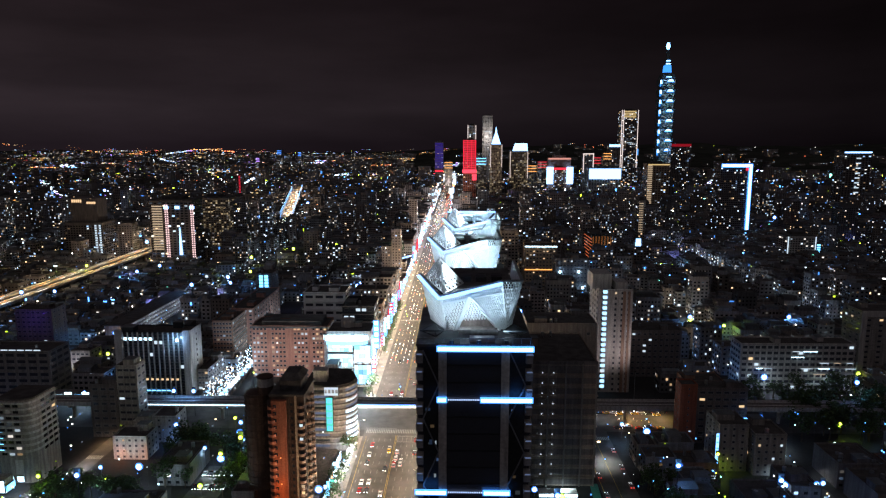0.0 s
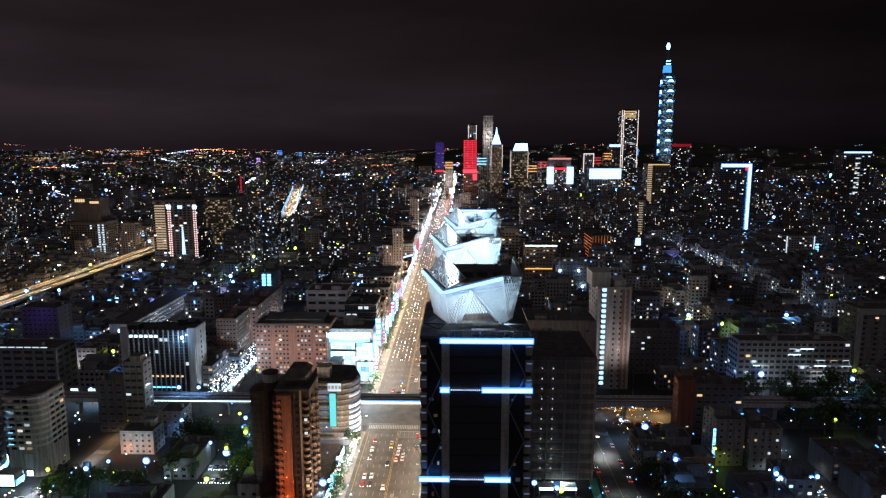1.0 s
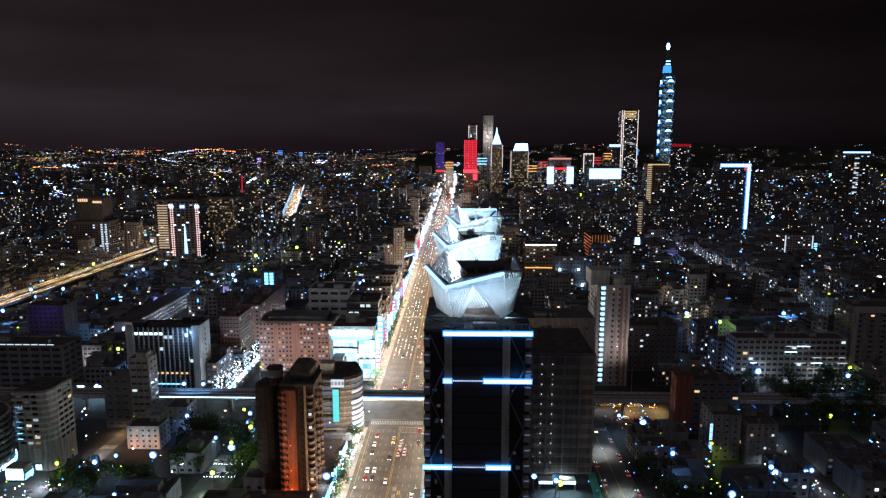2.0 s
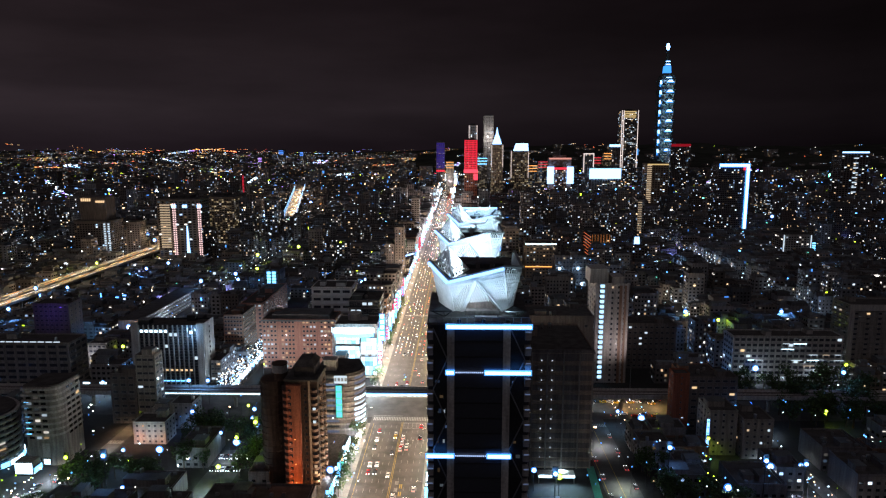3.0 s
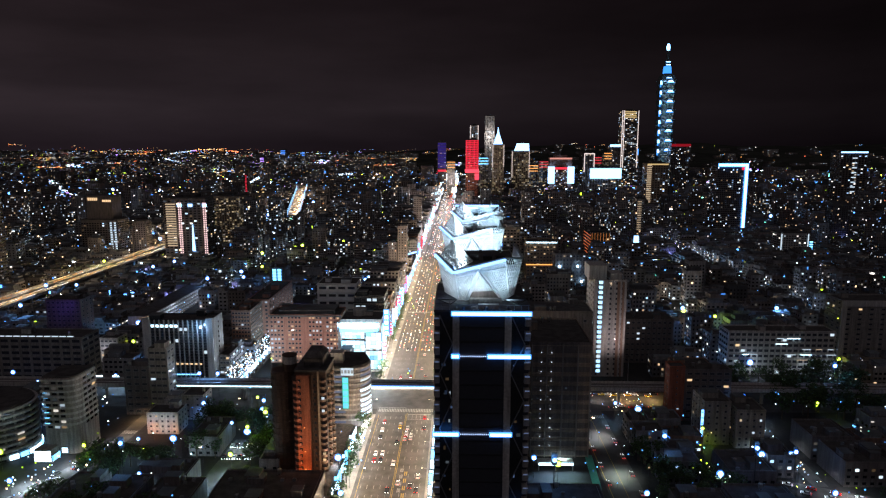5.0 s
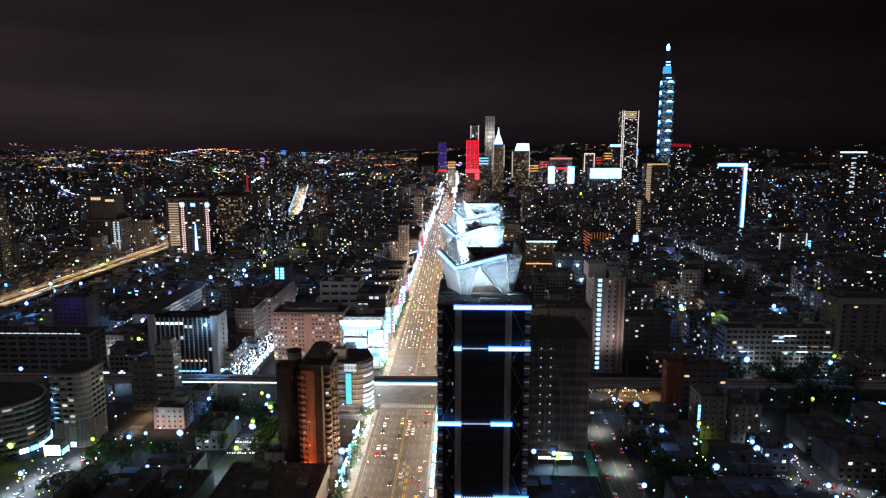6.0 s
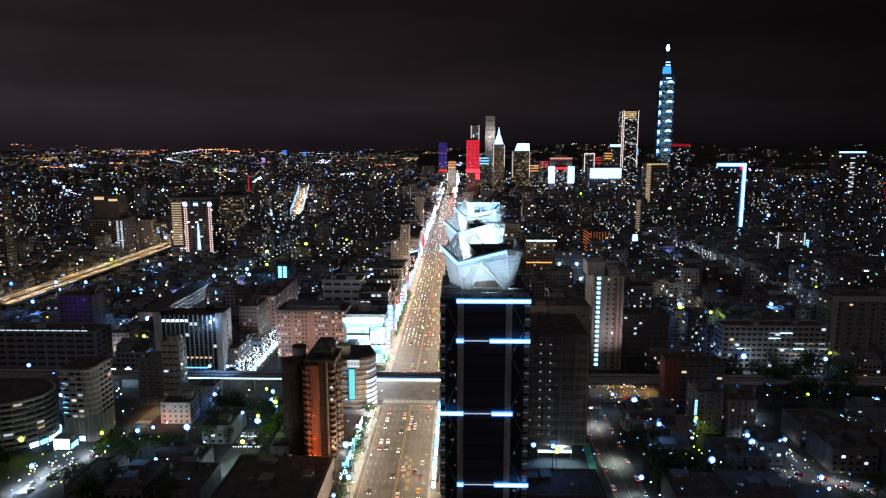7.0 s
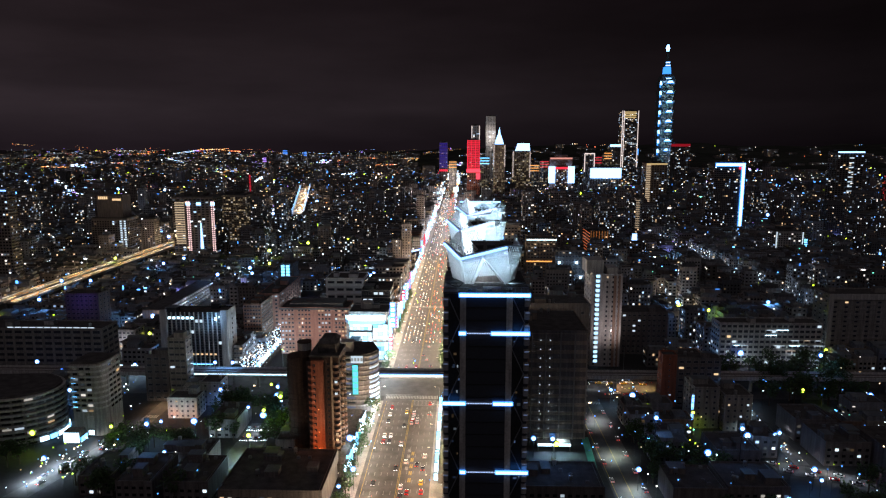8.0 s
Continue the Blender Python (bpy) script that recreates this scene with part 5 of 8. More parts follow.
    for s, z0, z1 in ((25, 382, 398), (17, 398, 405), (12, 405, 430), (9.5, 430, 452), (5, 452, 478)):
        b = Build()
        b.prism([(-s, -s), (s, -s), (s, s), (-s, s)], z0, z1, 0, [(-s * 0.85, -s * 0.85), (s * 0.85, -s * 0.85), (s * 0.85, s * 0.85), (-s * 0.85, s * 0.85)])
        part("spire_base", b, blue_wash if 404 < z0 < 429 else glass, root)
    b = Build()
    b.box(-8, 8, -10.5, -9.8, 433, 436)
    b.box(-7, 7, -10.0, -9.2, 443, 446)
    b.box(-9, 9, -27, -26, 388, 390)
    part("spire_light", b, tower_blue, root, "white lamp rows on the spire")
    b = Build()
    b.tube(0, 0, 478, 508, 2.2, 8, r1=0.8)
    part("spire", b, steel_grey, root)
    b = Build()
    b.tube(0, 0, 484, 494, 4.5, 10, r1=7)
    b.tube(0, 0, 494, 506, 7, 10, r1=4)
    part("beacon", b, tower_blue, root, "white beacon")
    reserved.append((690, 765, 2320, 2400))


skyscraper()
r = tower("tower_block", "tall dark tower with pale light lines and a golden crown", 563, 620, 2300, 50, 276, concrete_dark, spots_office, 9, 4.4)
edge_lights(r, (-27.5, -21.5, 27.5), 80, 276, pale_line, 1.8)
for z in (252, 258, 264, 270):
    b = Build()
    b.box(-20, 20, -1.2, -0.4, z, z + 3.2)
    part("crown_light", b, gold_line, r, "golden light band")
r = tower("tower_block", "tower with a bright blue sign on its roof", 520, 557, 2280, 40, 160, concrete, spots_home, 7, 4.4, crown_mat=white_glow, crown_h=8)
tower("tower_block", "slim tower with a pale lit side", 622, 646, 2380, 30, 145, concrete, spots_office, 5, 4.4, crown_mat=blue_wash, crown_h=22)
r = tower("tower_block", "tower washed in red light", 18, 54, 1880, 40, 173, tile_red, spots_home, 6, 4.4)
edge_lights(r, (-17, -6, 6, 17), 88, 173, red_line, 2.2)
b = Build()
for i in range(17):
    b.box(-18, 18, -1.1, -0.3, 90 + i * 5.0, 92.2 + i * 5.0)
part("light_row", b, red_line, r, "rows of red facade lights")
b = Build()
b.box(-20, 20, -2.4, -1.2, 80, 90)
b.box(8, 20, -3.0, -2.5, 60, 78)
part("red_sign", b, light_material("hot_red_sign", (1.0, 0.06, 0.10), 1.1, False), r, "glowing red sign band")
r = tower("tower_block", "pale tower with arched light lines", 31, 56, 1950, 36, 216, concrete_pale, spots_office, 5, 4.4)
edge_lights(r, (-11.5, 11.5), 150, 216, pale_line, 1.6)
r = tower("tower_block", "tall grey tower under construction", 100, 138, 2600, 40, 270, concrete_pale, spots_home, 6, 5)
b = Build()
for k in range(9):
    b.box(-14 + k * 3.2, -13 + k * 3.2, -1.0, -0.3, 208, 211)
part("floor_light", b, lit_cool, r, "row of site lamps")
# added fill light in place of city glow on the grey front
lamp("site_fill", 119, 2560, 190, 90000, (1.0, 0.92, 0.88), 2.0)
r = tower("tower_block", "tower with a blue glowing pyramid roof", 96, 129, 1900, 40, 160, tile_tan, spots_tan, 7, 4.2)
edge_lights(r, (-16, 16), 96, 160, pale_line, 1.2)
# roof lighting is put in as the roof's own glow
b = Build()
b.prism([(-13, 4), (13, 4), (13, 32), (-13, 32)], 161, 188, 0, [(-5, 14), (5, 14), (5, 22), (-5, 22)])
b.prism([(-4, 15), (4, 15), (4, 21), (-4, 21)], 188, 210, 0, [(-0.5, 17.5), (0.5, 17.5), (0.5, 18.5), (-0.5, 18.5)])
part("lit_pyramid", b, white_glow, r, "pyramid roof that glows as if lit blue-white")
r = tower("tower_block", "tower with a curved white glowing roof", 160, 214, 2000, 40, 140, tile_tan, spots_tan, 9, 4.2)
# this roof wall glows itself in place of light on it
b = Build()
b.prism([(-18, 1), (26, 1), (26, 30), (-18, 30)], 141, 164, 0, [(-10, 1), (24, 1), (24, 30), (-10, 30)])
part("lit_roof_wall", b, white_glow, r, "roof wall that glows as if lit white")
edge_lights(r, (-26, 26), 60, 140, pale_line, 1.2)
r = tower("city_hall", "broad building between two bright screens", 306, 348, 2105, 40, 88, tile_pink, spots_office, 8, 4.4, crown_mat=sign_red, crown_h=7)
for x0, x1 in ((-42, -21), (21, 42)):
    b = Build()
    b.box(x0, x1, -4, -1, 36, 90)
    part("big_screen", b, white_glow, r, "large white screen")
b = Build()
b.box(-36, 36, 10, 40, 0, 118)
b.box(-20, 20, 10, 40, 118, 126)
part("upper_block", b, tile_pink, r)
# the rose wash is emission of the cornice
b = Build()
b.box(-36, 36, 9.4, 9.8, 113, 118)
part("roof_line", b, light_material("rose_wash", (1.0, 0.42, 0.34), 0.55, False), r, "cornice that glows as if lit rose")
r = tower("mall", "long low mall with a glowing white screen wall", 420, 522, 2110, 50, 86, concrete_pale, spots_home, 12, 4.4)
b = Build()
b.box(-50, 50, -3, -1, 52, 84)
part("screen_wall", b, white_glow, r, "glowing white screen wall")
tower("tower_block", "broad dark tower with a red sign along its top", 734, 801, 2290, 40, 162, concrete_dark, spots_home, 12, 4.4, crown_mat=red_wash, crown_h=9)
r = tower("tower_block", "tan tower with pale lit floor lines", 431, 479, 1500, 40, 118, tile_tan, spots_home, 8, 4.0)
b = Build()
for i in range(22):
    b.box(-24.4, -14, -0.9, -0.3, 20 + i * 4.4, 22 + i * 4.4)
part("floor_light", b, lit_dim, r, "pale floor lines")
b = Build()
b.box(-24, 24, -1.2, -0.4, 115, 117.4)
part("roof_light", b, gold_line, r, "golden roof line")
r = tower("tower_block", "slim tower with lit balconies", 277, 287, 1000, 20, 78, concrete, spots_home, 3, 4.0)
b = Build()
for i in range(13):
    b.box(-5.2, 0.8, -1.4, -0.4, 30 + i * 3.6, 30.8 + i * 3.6)
part("balcony_light", b, lit_dim, r, "lit balcony rims")
purple = tower("tower_block", "dark tower washed in purple light", -73, -45, 2200, 30, 168, concrete_dark, spots_home, 4, 4.4)
b = Build()
for i in range(17):
    b.box(-13.5, 13.5, -1.1, -0.3, 82 + i * 5.0, 85.2 + i * 5.0)
part("light_row", b, sign_purple, purple, "rows of purple-blue facade lights")
b = Build()
b.box(-14, 14, -1.4, -0.5, 70, 76)
part("red_sign", b, red_line, purple, "red light band")
r = tower("tower_block", "broad tower framed by a thick blue light line", 446, 497, 1126, 34, 127.5, concrete_dark, spots_home, 16, 3.6)
# frame is widened to take in its glow, blue around a white core
b = Build()
b.box(-25, 27, -2.2, -0.8, 123.2, 129.6)
b.box(20.4, 27, -2.2, -0.8, 2, 123.2)
part("light_frame", b, led_blue, r, "blue light frame widened by its painted glow")
b = Build()
b.box(-24, 25.6, -2.6, -2.3, 124.8, 128.2)
b.box(22.0, 25.6, -2.6, -2.3, 4, 124.8)
part("light_core", b, led_core, r, "white core of the light frame")
b = Build()
b.box(16, 21, -1.6, -0.8, 118, 124)
part("logo_panel", b, sign_red, r, "red square panel")
r = tower("tower_block", "dark tower with a pale roof line", 952, 1018, 1650, 44, 142, concrete_dark, spots_home, 9, 4.6)
b = Build()
b.box(-33, 33, -2, -0.6, 140, 143.5)
part("roof_light", b, white_glow, r, "pale blue roof line")
b = Build()
for i in range(8):
    b.box(-3, 8, -1.4, -0.4, 42 + i * 12, 44.5 + i * 12)
part("floor_light", b, lit_cool, r, "short light bars")
tower("tower_block", "tower sprinkled with red window lights", 1000, 1060, 1500, 40, 100, concrete_dark, scatter_light_material("red_windows", [(0, RED), (0.6, (1.0, 0.2, 0.08))], 0.2, 0.8, 0.35), 14, 4.0)
r = tower("twin_tower", "paired tower with red-white dotted pillars and a blue fountain of light", -411, -352, 866, 34, 88, concrete_dark, spots_home, 10, 3.4, side="e")
for x in (-8.0, 26.5):
    b = Build()
    for i in range(24):
        for j in range(2):
            b.box(x + j * 2.7, x + j * 2.7 + 1.5, -1.6, -0.9, 12 + i * 3.0, 13.7 + i * 3.0)
    part("dotted_pillar", b, light_material("rose_window_dots", (1.0, 0.66, 0.66), 0.95, False), r, "rose lit pillar of dots")
b = Build()
for i in range(18):
    b.box(-25.5, -12, -1.2, -0.4, 22 + i * 3.4, 23.4 + i * 3.4)
part("floor_light", b, lit_dim, r, "pale floor lights", kind="stuff")
# solid glowing prism takes the shape of a light cone
b = Build()
b.prism([(8.6, -1.6), (13.4, -1.6), (13.4, -0.6), (8.6, -0.6)], 8, 52, 0, [(10.4, -1.6), (11.4, -1.6), (11.4, -0.6), (10.4, -0.6)])
part("light_fountain", b, white_glow, r, "glowing prism for a cone of light on the front")
for x in (-9, 6, 26):
    b = Build()
    b.box(x, x + 6, -1.8, -0.8, 77, 81)
    part("top_lamp", b, white_glow, r, "white top lamp")
r = tower("tower_block", "dark tower with a column of lit stair windows", -548, -494, 900, 34, 54, concrete_dark, spots_home, 14, 3.3, side="e")
b = Build()
for i in range(13):
    b.box(16, 18.4, -1.2, -0.4, 8 + i * 3.4, 10 + i * 3.4)
    b.box(22, 24.4, -1.2, -0.4, 8 + i * 3.4, 10 + i * 3.4)
part("stair_window", b, lit_cool, r, "column of lit stair windows")
b = Build()
b.box(-19, 19, 4, 30, 54.3, 88)
part("upper_block", b, concrete_dark, r)
b = Build()
for k in range(5):
    b.box(-16 + k * 2.9, -14 + k * 2.9, 3.3, 3.9, 82, 86)
    b.box(5 + k * 2.6, 7 + k * 2.6, 3.3, 3.9, 80, 83)
part("roof_sign", b, lit_warm, r, "small lit roof signs")
# unseen spot added to brighten the front of the tan tower below
lamp("tower_fill", -362, 925, 40, 30000, (1.0, 0.80, 0.55), 2.0, "SPOT", (-360, 960, 55), 120)
r = tower("tower_block", "tan tower with rows of warm windows", -383, -337, 960, 36, 84, tile_tan, spots_tan, 12, 3.2, side="e")
r = tower("apartment_tower", "pale twin apartment tower", 450, 486, 894, 30, 39, concrete_pale, spots_home, 10, 3.2)
edge_lights(r, (-17, 20), 4, 38, lit_cool, 1.0)
b = Build()
for i in range(8):
    b.box(22.5, 26.5, -1.4, -0.4, 2 + i * 3.4, 3.8 + i * 3.4)
part("sign_column", b, sign_cyan, r, "column of blue sign panels")
tower("tower_block", "low block with red lit windows", 652, 692, 1150, 24, 36, concrete_dark, scatter_light_material("red_home_windows", [(0, RED), (0.6, (1.0, 0.16, 0.10))], 0.3, 1.4, 0.5), 10, 3.4)
r = tower("sign_tower", "dark block with a tall white sign", 243, 257, 900, 18, 30, concrete_dark, spots_home, 4, 3.4)
b = Build()
b.prism([(-5, -1.4), (5, -1.4), (5, -0.4), (-5, -0.4)], 3, 34, 0, [(-3.2, -1.4), (3.2, -1.4), (3.2, -0.4), (-3.2, -0.4)])
part("tall_sign", b, white_glow, r, "tall white sign")
r = tower("sign_tower", "tower with a red-white vertical sign", -604, -590, 1800, 16, 84, concrete_dark, spots_home, 3, 4)
b = Build()
for i in range(12):
    b.box(-2, 2, -1.4, -0.4, 30 + i * 4, 31.4 + i * 4)
part("tall_sign", b, red_line, r, "red sign")

r = tower("tower_block", "grey slab with a pale light frame", 408, 442, 2150, 30, 132, concrete, spots_home, 6, 4.4)
b = Build()
b.box(-17, 17, -1.4, -0.4, 129, 132)
b.box(-17, -14.4, -1.4, -0.4, 70, 129)
b.box(14.4, 17, -1.4, -0.4, 70, 129)
part("light_frame", b, pale_line, r, "pale light frame")
for x0, x1, yy, h, mat, lab in ((222, 262, 2180, 92, sign_orange, "low block with an amber lit parapet"), (268, 300, 2200, 104, sign_red, "low block with a red lit parapet"), (452, 476, 2200, 118, sign_red, "slim block with a red lit parapet"), (486, 512, 2210, 132, sign_orange, "slim block with an amber lit parapet"), (-40, -14, 2150, 104, sign_orange, "slim block with an amber lit parapet"), (62, 92, 2100, 118, sign_cyan, "slim block with a blue lit top")):
    r = tower("tower_block", lab, x0, x1, yy, 26, h, concrete, spots_tan, 5, 4.2)
    b = Build()
    for q in range(3):
        b.box((x0 - x1) / 2, (x1 - x0) / 2, -1.2, -0.4, h - 2 - q * 9, h - 0.4 - q * 9)
    part("roof_light", b, mat, r, "lit parapet line")
for x0, x1, yy, h, pane in ((-2360, -2320, 3700, 60, "amber"), (-960, -925, 3500, 130, "blue"), (-870, -846, 3600, 120, "blue"), (-1010, -985, 3300, 95, "violet")):
    r = tower("tower_block", "far tower lit %s over its whole front" % pane, x0, x1, yy, 26, h, concrete, {"amber": spots_tan, "blue": spots_office, "violet": spots_office}[pane], 5, 4.2)
    b = Build()
    for q in range(3):
        b.box((x0 - x1) / 3, (x1 - x0) / 3, -1.2, -0.4, h - 6 - q * 8, h - 4 - q * 8)
    part("light_row", b, {"amber": sign_orange, "blue": sign_blue, "violet": light_material("violet_rows", (0.4, 0.2, 1.0), 2.2, False)}[pane], r, "lit floor rows")
r = block("office_block", "dark office block with a bright blue paired sign", -189, -173, 602, 622, 42, concrete_dark, 6, 4, 3, 2.0, 1.6, 0.05, 0.6, seed=71, sheds=0)
for x in (-4.4, 0.6):
    b = Build()
    for q in range(4):
        b.box(x, x + 3.2, -10.9, -10.1, 29.5 + q * 3.0, 31.7 + q * 3.0)
    part("blue_sign", b, sign_cyan, r, "column of bright blue sign panels")
r = tower("tower_block", "tall dark tower with a blue roof line and light strip", -578, -524, 690, 16, 112, concrete_dark, spots_home, 15, 3.6, side="e")
b = Build()
b.box(-27, 27, -1.6, -0.5, 109.2, 110.4)
part("roof_light", b, led_edge, r, "blue-white roof line")
b = Build()
b.box(12.5, 13.6, -1.6, -0.5, 60, 94)
b.box(2, 2.7, -1.6, -0.5, 40, 80)
part("light_strip", b, sign_purple, r, "vertical blue light strip")
# entrance canopy, painted footway and lamps at the foot of the grey slab
can = thing("entrance_canopy", "bright entrance canopy at the foot of the grey slab", "canopy", 47, 283, 0)
b = Build()
b.box(-9, 9, -3, 3, 3.6, 4.2)
part("roof", b, concrete_pale, can)
b = Build()
b.box(-8.6, 8.6, -3.4, -3.05, 3.4, 4.6)
part("edge_light", b, sign_white, can, "white edge light")
for x in (-8.5, 0, 8.5):
    b = Build()
    b.box(x - 0.25, x + 0.25, -2.6, -2.1, 0, 3.6)
    part("post", b, concrete, can)
lamp("canopy_lamp", 44, 278.5, 7.5, 9000, (0.5, 0.78, 1.0), 0.5, "SPOT", (44, 274, 0), 120)
lamp("canopy_lamp", 54, 278.5, 7.5, 8000, (0.5, 0.85, 1.0), 0.5, "SPOT", (54, 274, 0), 120)
b = Build()
b.prism([(62.6, 262), (66.4, 262), (68.6, 298), (64.8, 298)], -0.2, 0.12)
setting("pavement_footway", b, material("green_footway", (0.06, 0.30, 0.22), rough=0.8), "green painted footway beside the side street", "pavement")
# blue lamps on the roof of the dark slab by the viaduct
row = thing("roof_lamp_row", "row of pale blue lamps along a dark roof edge", "lamps", -306, 402.8, 31.0)
for k in range(12):
    b = Build()
    x = -26 + k * 5.4
    b.box(x, x + 4.2, -0.6, -0.1, 0, 0.55)
    part("lamp_tube", b, lit_cool, row)
gardens = []
for x, yy, w in ((-158.7, 266, 5000), (-114.7, 264, 5000), (-171, 309, 2600), (-140, 285, 2400), (-186, 258, 2600)):
    lamp("garden_lamp", x, yy, 5.0, w, (0.55, 0.85, 1.0), 0.3)
    gardens.append((x, yy))
    g_lamp = thing("garden_lamp", "low garden lamp shining into the trees", "lamp", x, yy, 0, "garden lamps")
    b = Build()
    b.tube(0, 0, 0, 4.4, 0.06, 6)
    part("pole", b, steel_dark, g_lamp)
    b = Build()
    b.tube(0, 0, 4.4, 4.9, 0.34, 8)
    part("lamp_head", b, sign_white, g_lamp)

def gallery_slab():
    """A long low slab seen end on, with a pale parapet at every floor and a few lit gallery lamps."""
    root = thing("apartment_block", "long low slab with pale galleries and small lamps", "building", -281, 582, 0)
    b = Build()
    b.box(-9, 9, -64, 62, 0, 14.5)
    part("wall", b, concrete_dark, root)
    b = Build()
    b.box(-9.2, 9.2, -64.2, 62.2, 14.5, 15.1)
    part("roof", b, roof_tar, root)
    own = random.Random(4)
    for i in range(4):
        b = Build()
        b.box(9.0, 10.2, -64, 62, i * 3.6 + 2.7, i * 3.6 + 3.7)
        part("gallery_parapet", b, concrete_pale, root)
        b = Build()
        for k in range(26):
            if own.random() < 0.6:
                b.box(9.05, 9.5, -62 + k * 4.8, -61.2 + k * 4.8, i * 3.6 + 1.8, i * 3.6 + 2.2)
        part("gallery_lamp", b, lit_cool, root, "small gallery lamps", kind="stuff")
    # bare lights hung outside, added to brighten the gallery parapets
    for y in (527, 567, 612):
        lamp("gallery_fill", -263, y, 13, 1100, (0.9, 0.9, 1.0), 0.5)
    reserved.append((-292, -262, 516, 646))


gallery_slab()
# low dark halls and roofs near the camera
def dark_hall(x0, x1, y0, y1, h, sheds, seed):
    """A low hall with a dark flat roof, roof sheds, pipes and cooling units."""
    cx, cy = (x0 + x1) / 2, (y0 + y1) / 2
    root = thing("low_hall", "low dark hall with a flat cluttered roof", "building", cx, cy, 0, "low halls")
    a, c, d, g2 = x0 - cx, x1 - cx, y0 - cy, y1 - cy
    rr = random.Random(seed)
    b = Build()
    b.box(a, c, d, g2, 0, h)
    part("wall", b, concrete_dark, root)
    roof_on(root, a, c, d, g2, h, concrete_dark, rr, sheds, 2)
    for k in range(4):
        b = Build()
        ux, uy = rr.uniform(a + 1, c - 2.6), rr.uniform(d + 1, g2 - 2.2)
        b.box(ux, ux + 1.6, uy, uy + 1.1, h + 0.13, h + 1.3)
        b.tube(ux + 0.8, uy + 0.55, h + 1.3, h + 1.45, 0.42, 10)
        part("cooling_unit", b, steel_grey, root)
    b = Build()
    b.beam((a + 1, d + 1.2, h + 0.4), (c - 1, d + 1.2, h + 0.4), 0.22)
    b.beam((c - 1.4, d + 1.2, h + 0.4), (c - 1.4, g2 - 1, h + 0.4), 0.22)
    part("roof_pipe", b, steel_grey, root)
    b = Build()
    n = max(2, int((c - a) / 3.4))
    for i in range(int(h / 3.4)):
        for k in range(n):
            x = a + (c - a) * (k + 0.5) / n - 0.9
            b.face([(x, d - 0.07, 1.2 + i * 3.4), (x + 1.8, d - 0.07, 1.2 + i * 3.4), (x + 1.8, d - 0.07, 2.6 + i * 3.4), (x, d - 0.07, 2.6 + i * 3.4)])
    part("window_grid", b, spots_home, root, kind="stuff")
    reserved.append((x0 - 1, x1 + 1, y0 - 1, y1 + 1))


for k, (x0, x1, y0, y1, h) in enumerate(((-110, -64, 214, 254, 12), (-140, -119, 226, 252, 9), (-155, -130, 256, 272, 8), (-182, -166, 230, 256, 9), (-160, -143, 222, 250, 11), (-100, -90, 270, 300, 9), (-144, -128, 292, 318, 10), (150, 163, 276, 296, 11), (183, 206, 268, 292, 12), (208, 232, 250, 286, 13), (196, 216, 226, 246, 9), (234, 262, 262, 296, 12), (92, 116, 224, 246, 10), (118, 146, 228, 252, 9), (126, 148, 262, 284, 10), (182, 204, 296, 318, 12), (24, 62, 226, 250, 9))):
    dark_hall(x0, x1, y0, y1, h, 4 if k == 0 else 1 + k % 3, 300 + k)


# ---------------------------------------------------------------- the rest of the city
def clear(x0, x1, y0, y1):
    for a, c, d, g in reserved:
        if x0 < c and x1 > a and y0 < g and y1 > d:
            return False
    return True


lamps_b = Build()


def house_lamp(x0, x1, y0, h, rng, s):
    """A small lamp or sign on the front or on the parapet of a house."""
    x = rng.uniform(x0, x1 - s)
    z = h + rng.uniform(0.2, 1.2) if rng.random() < 0.4 else h * rng.uniform(0.25, 0.95)
    if y0 < 430:
        s *= 0.6
    w = s * (rng.uniform(1.5, 4) if rng.random() < 0.25 and y0 > 430 else 1)
    t = s * (rng.uniform(1.5, 5) if rng.random() < 0.15 and y0 > 430 else 1)
    lamps_b.box(x, x + w, y0 - 1.0, y0 - 0.5, z, z + t)


def ringed_body(b, x0, x1, y0, y1, h, rng, fh, n, detail, mat):
    """One closed body: walls with a ledge at each floor, a parapet and the roof inside it."""
    levels = [(0, 0.0)]
    if detail > 1:
        for i in range(1, n):
            z = i * fh
            top = 0.85 if rng.random() < 0.3 else 0.14
            if z + top > h - 0.3:
                break
            levels += [(z - 0.12, 0.0), (z - 0.12, 0.35), (z + top, 0.35), (z + top, 0.0)]
    levels += [(h, 0.0), (h, 0.12), (h + 0.9, 0.12), (h + 0.9, -0.25), (h + 0.05, -0.25)] if detail else [(h, 0.0)]
    i0 = len(b.v)
    for z, o in levels:
        b.v.extend(((x0 - o, y0 - o, z), (x1 + o, y0 - o, z), (x1 + o, y1 + o, z), (x0 - o, y1 + o, z)))
    for k in range(len(levels) - 1):
        for c in range(4):
            d = (c + 1) % 4
            b.f.append((i0 + 4 * k + c, i0 + 4 * k + d, i0 + 4 * k + 4 + d, i0 + 4 * k + 4 + c))
            b.m.append(mat)
    last = i0 + 4 * (len(levels) - 1)
    b.f.append((last, last + 1, last + 2, last + 3))
    b.m.append(2)


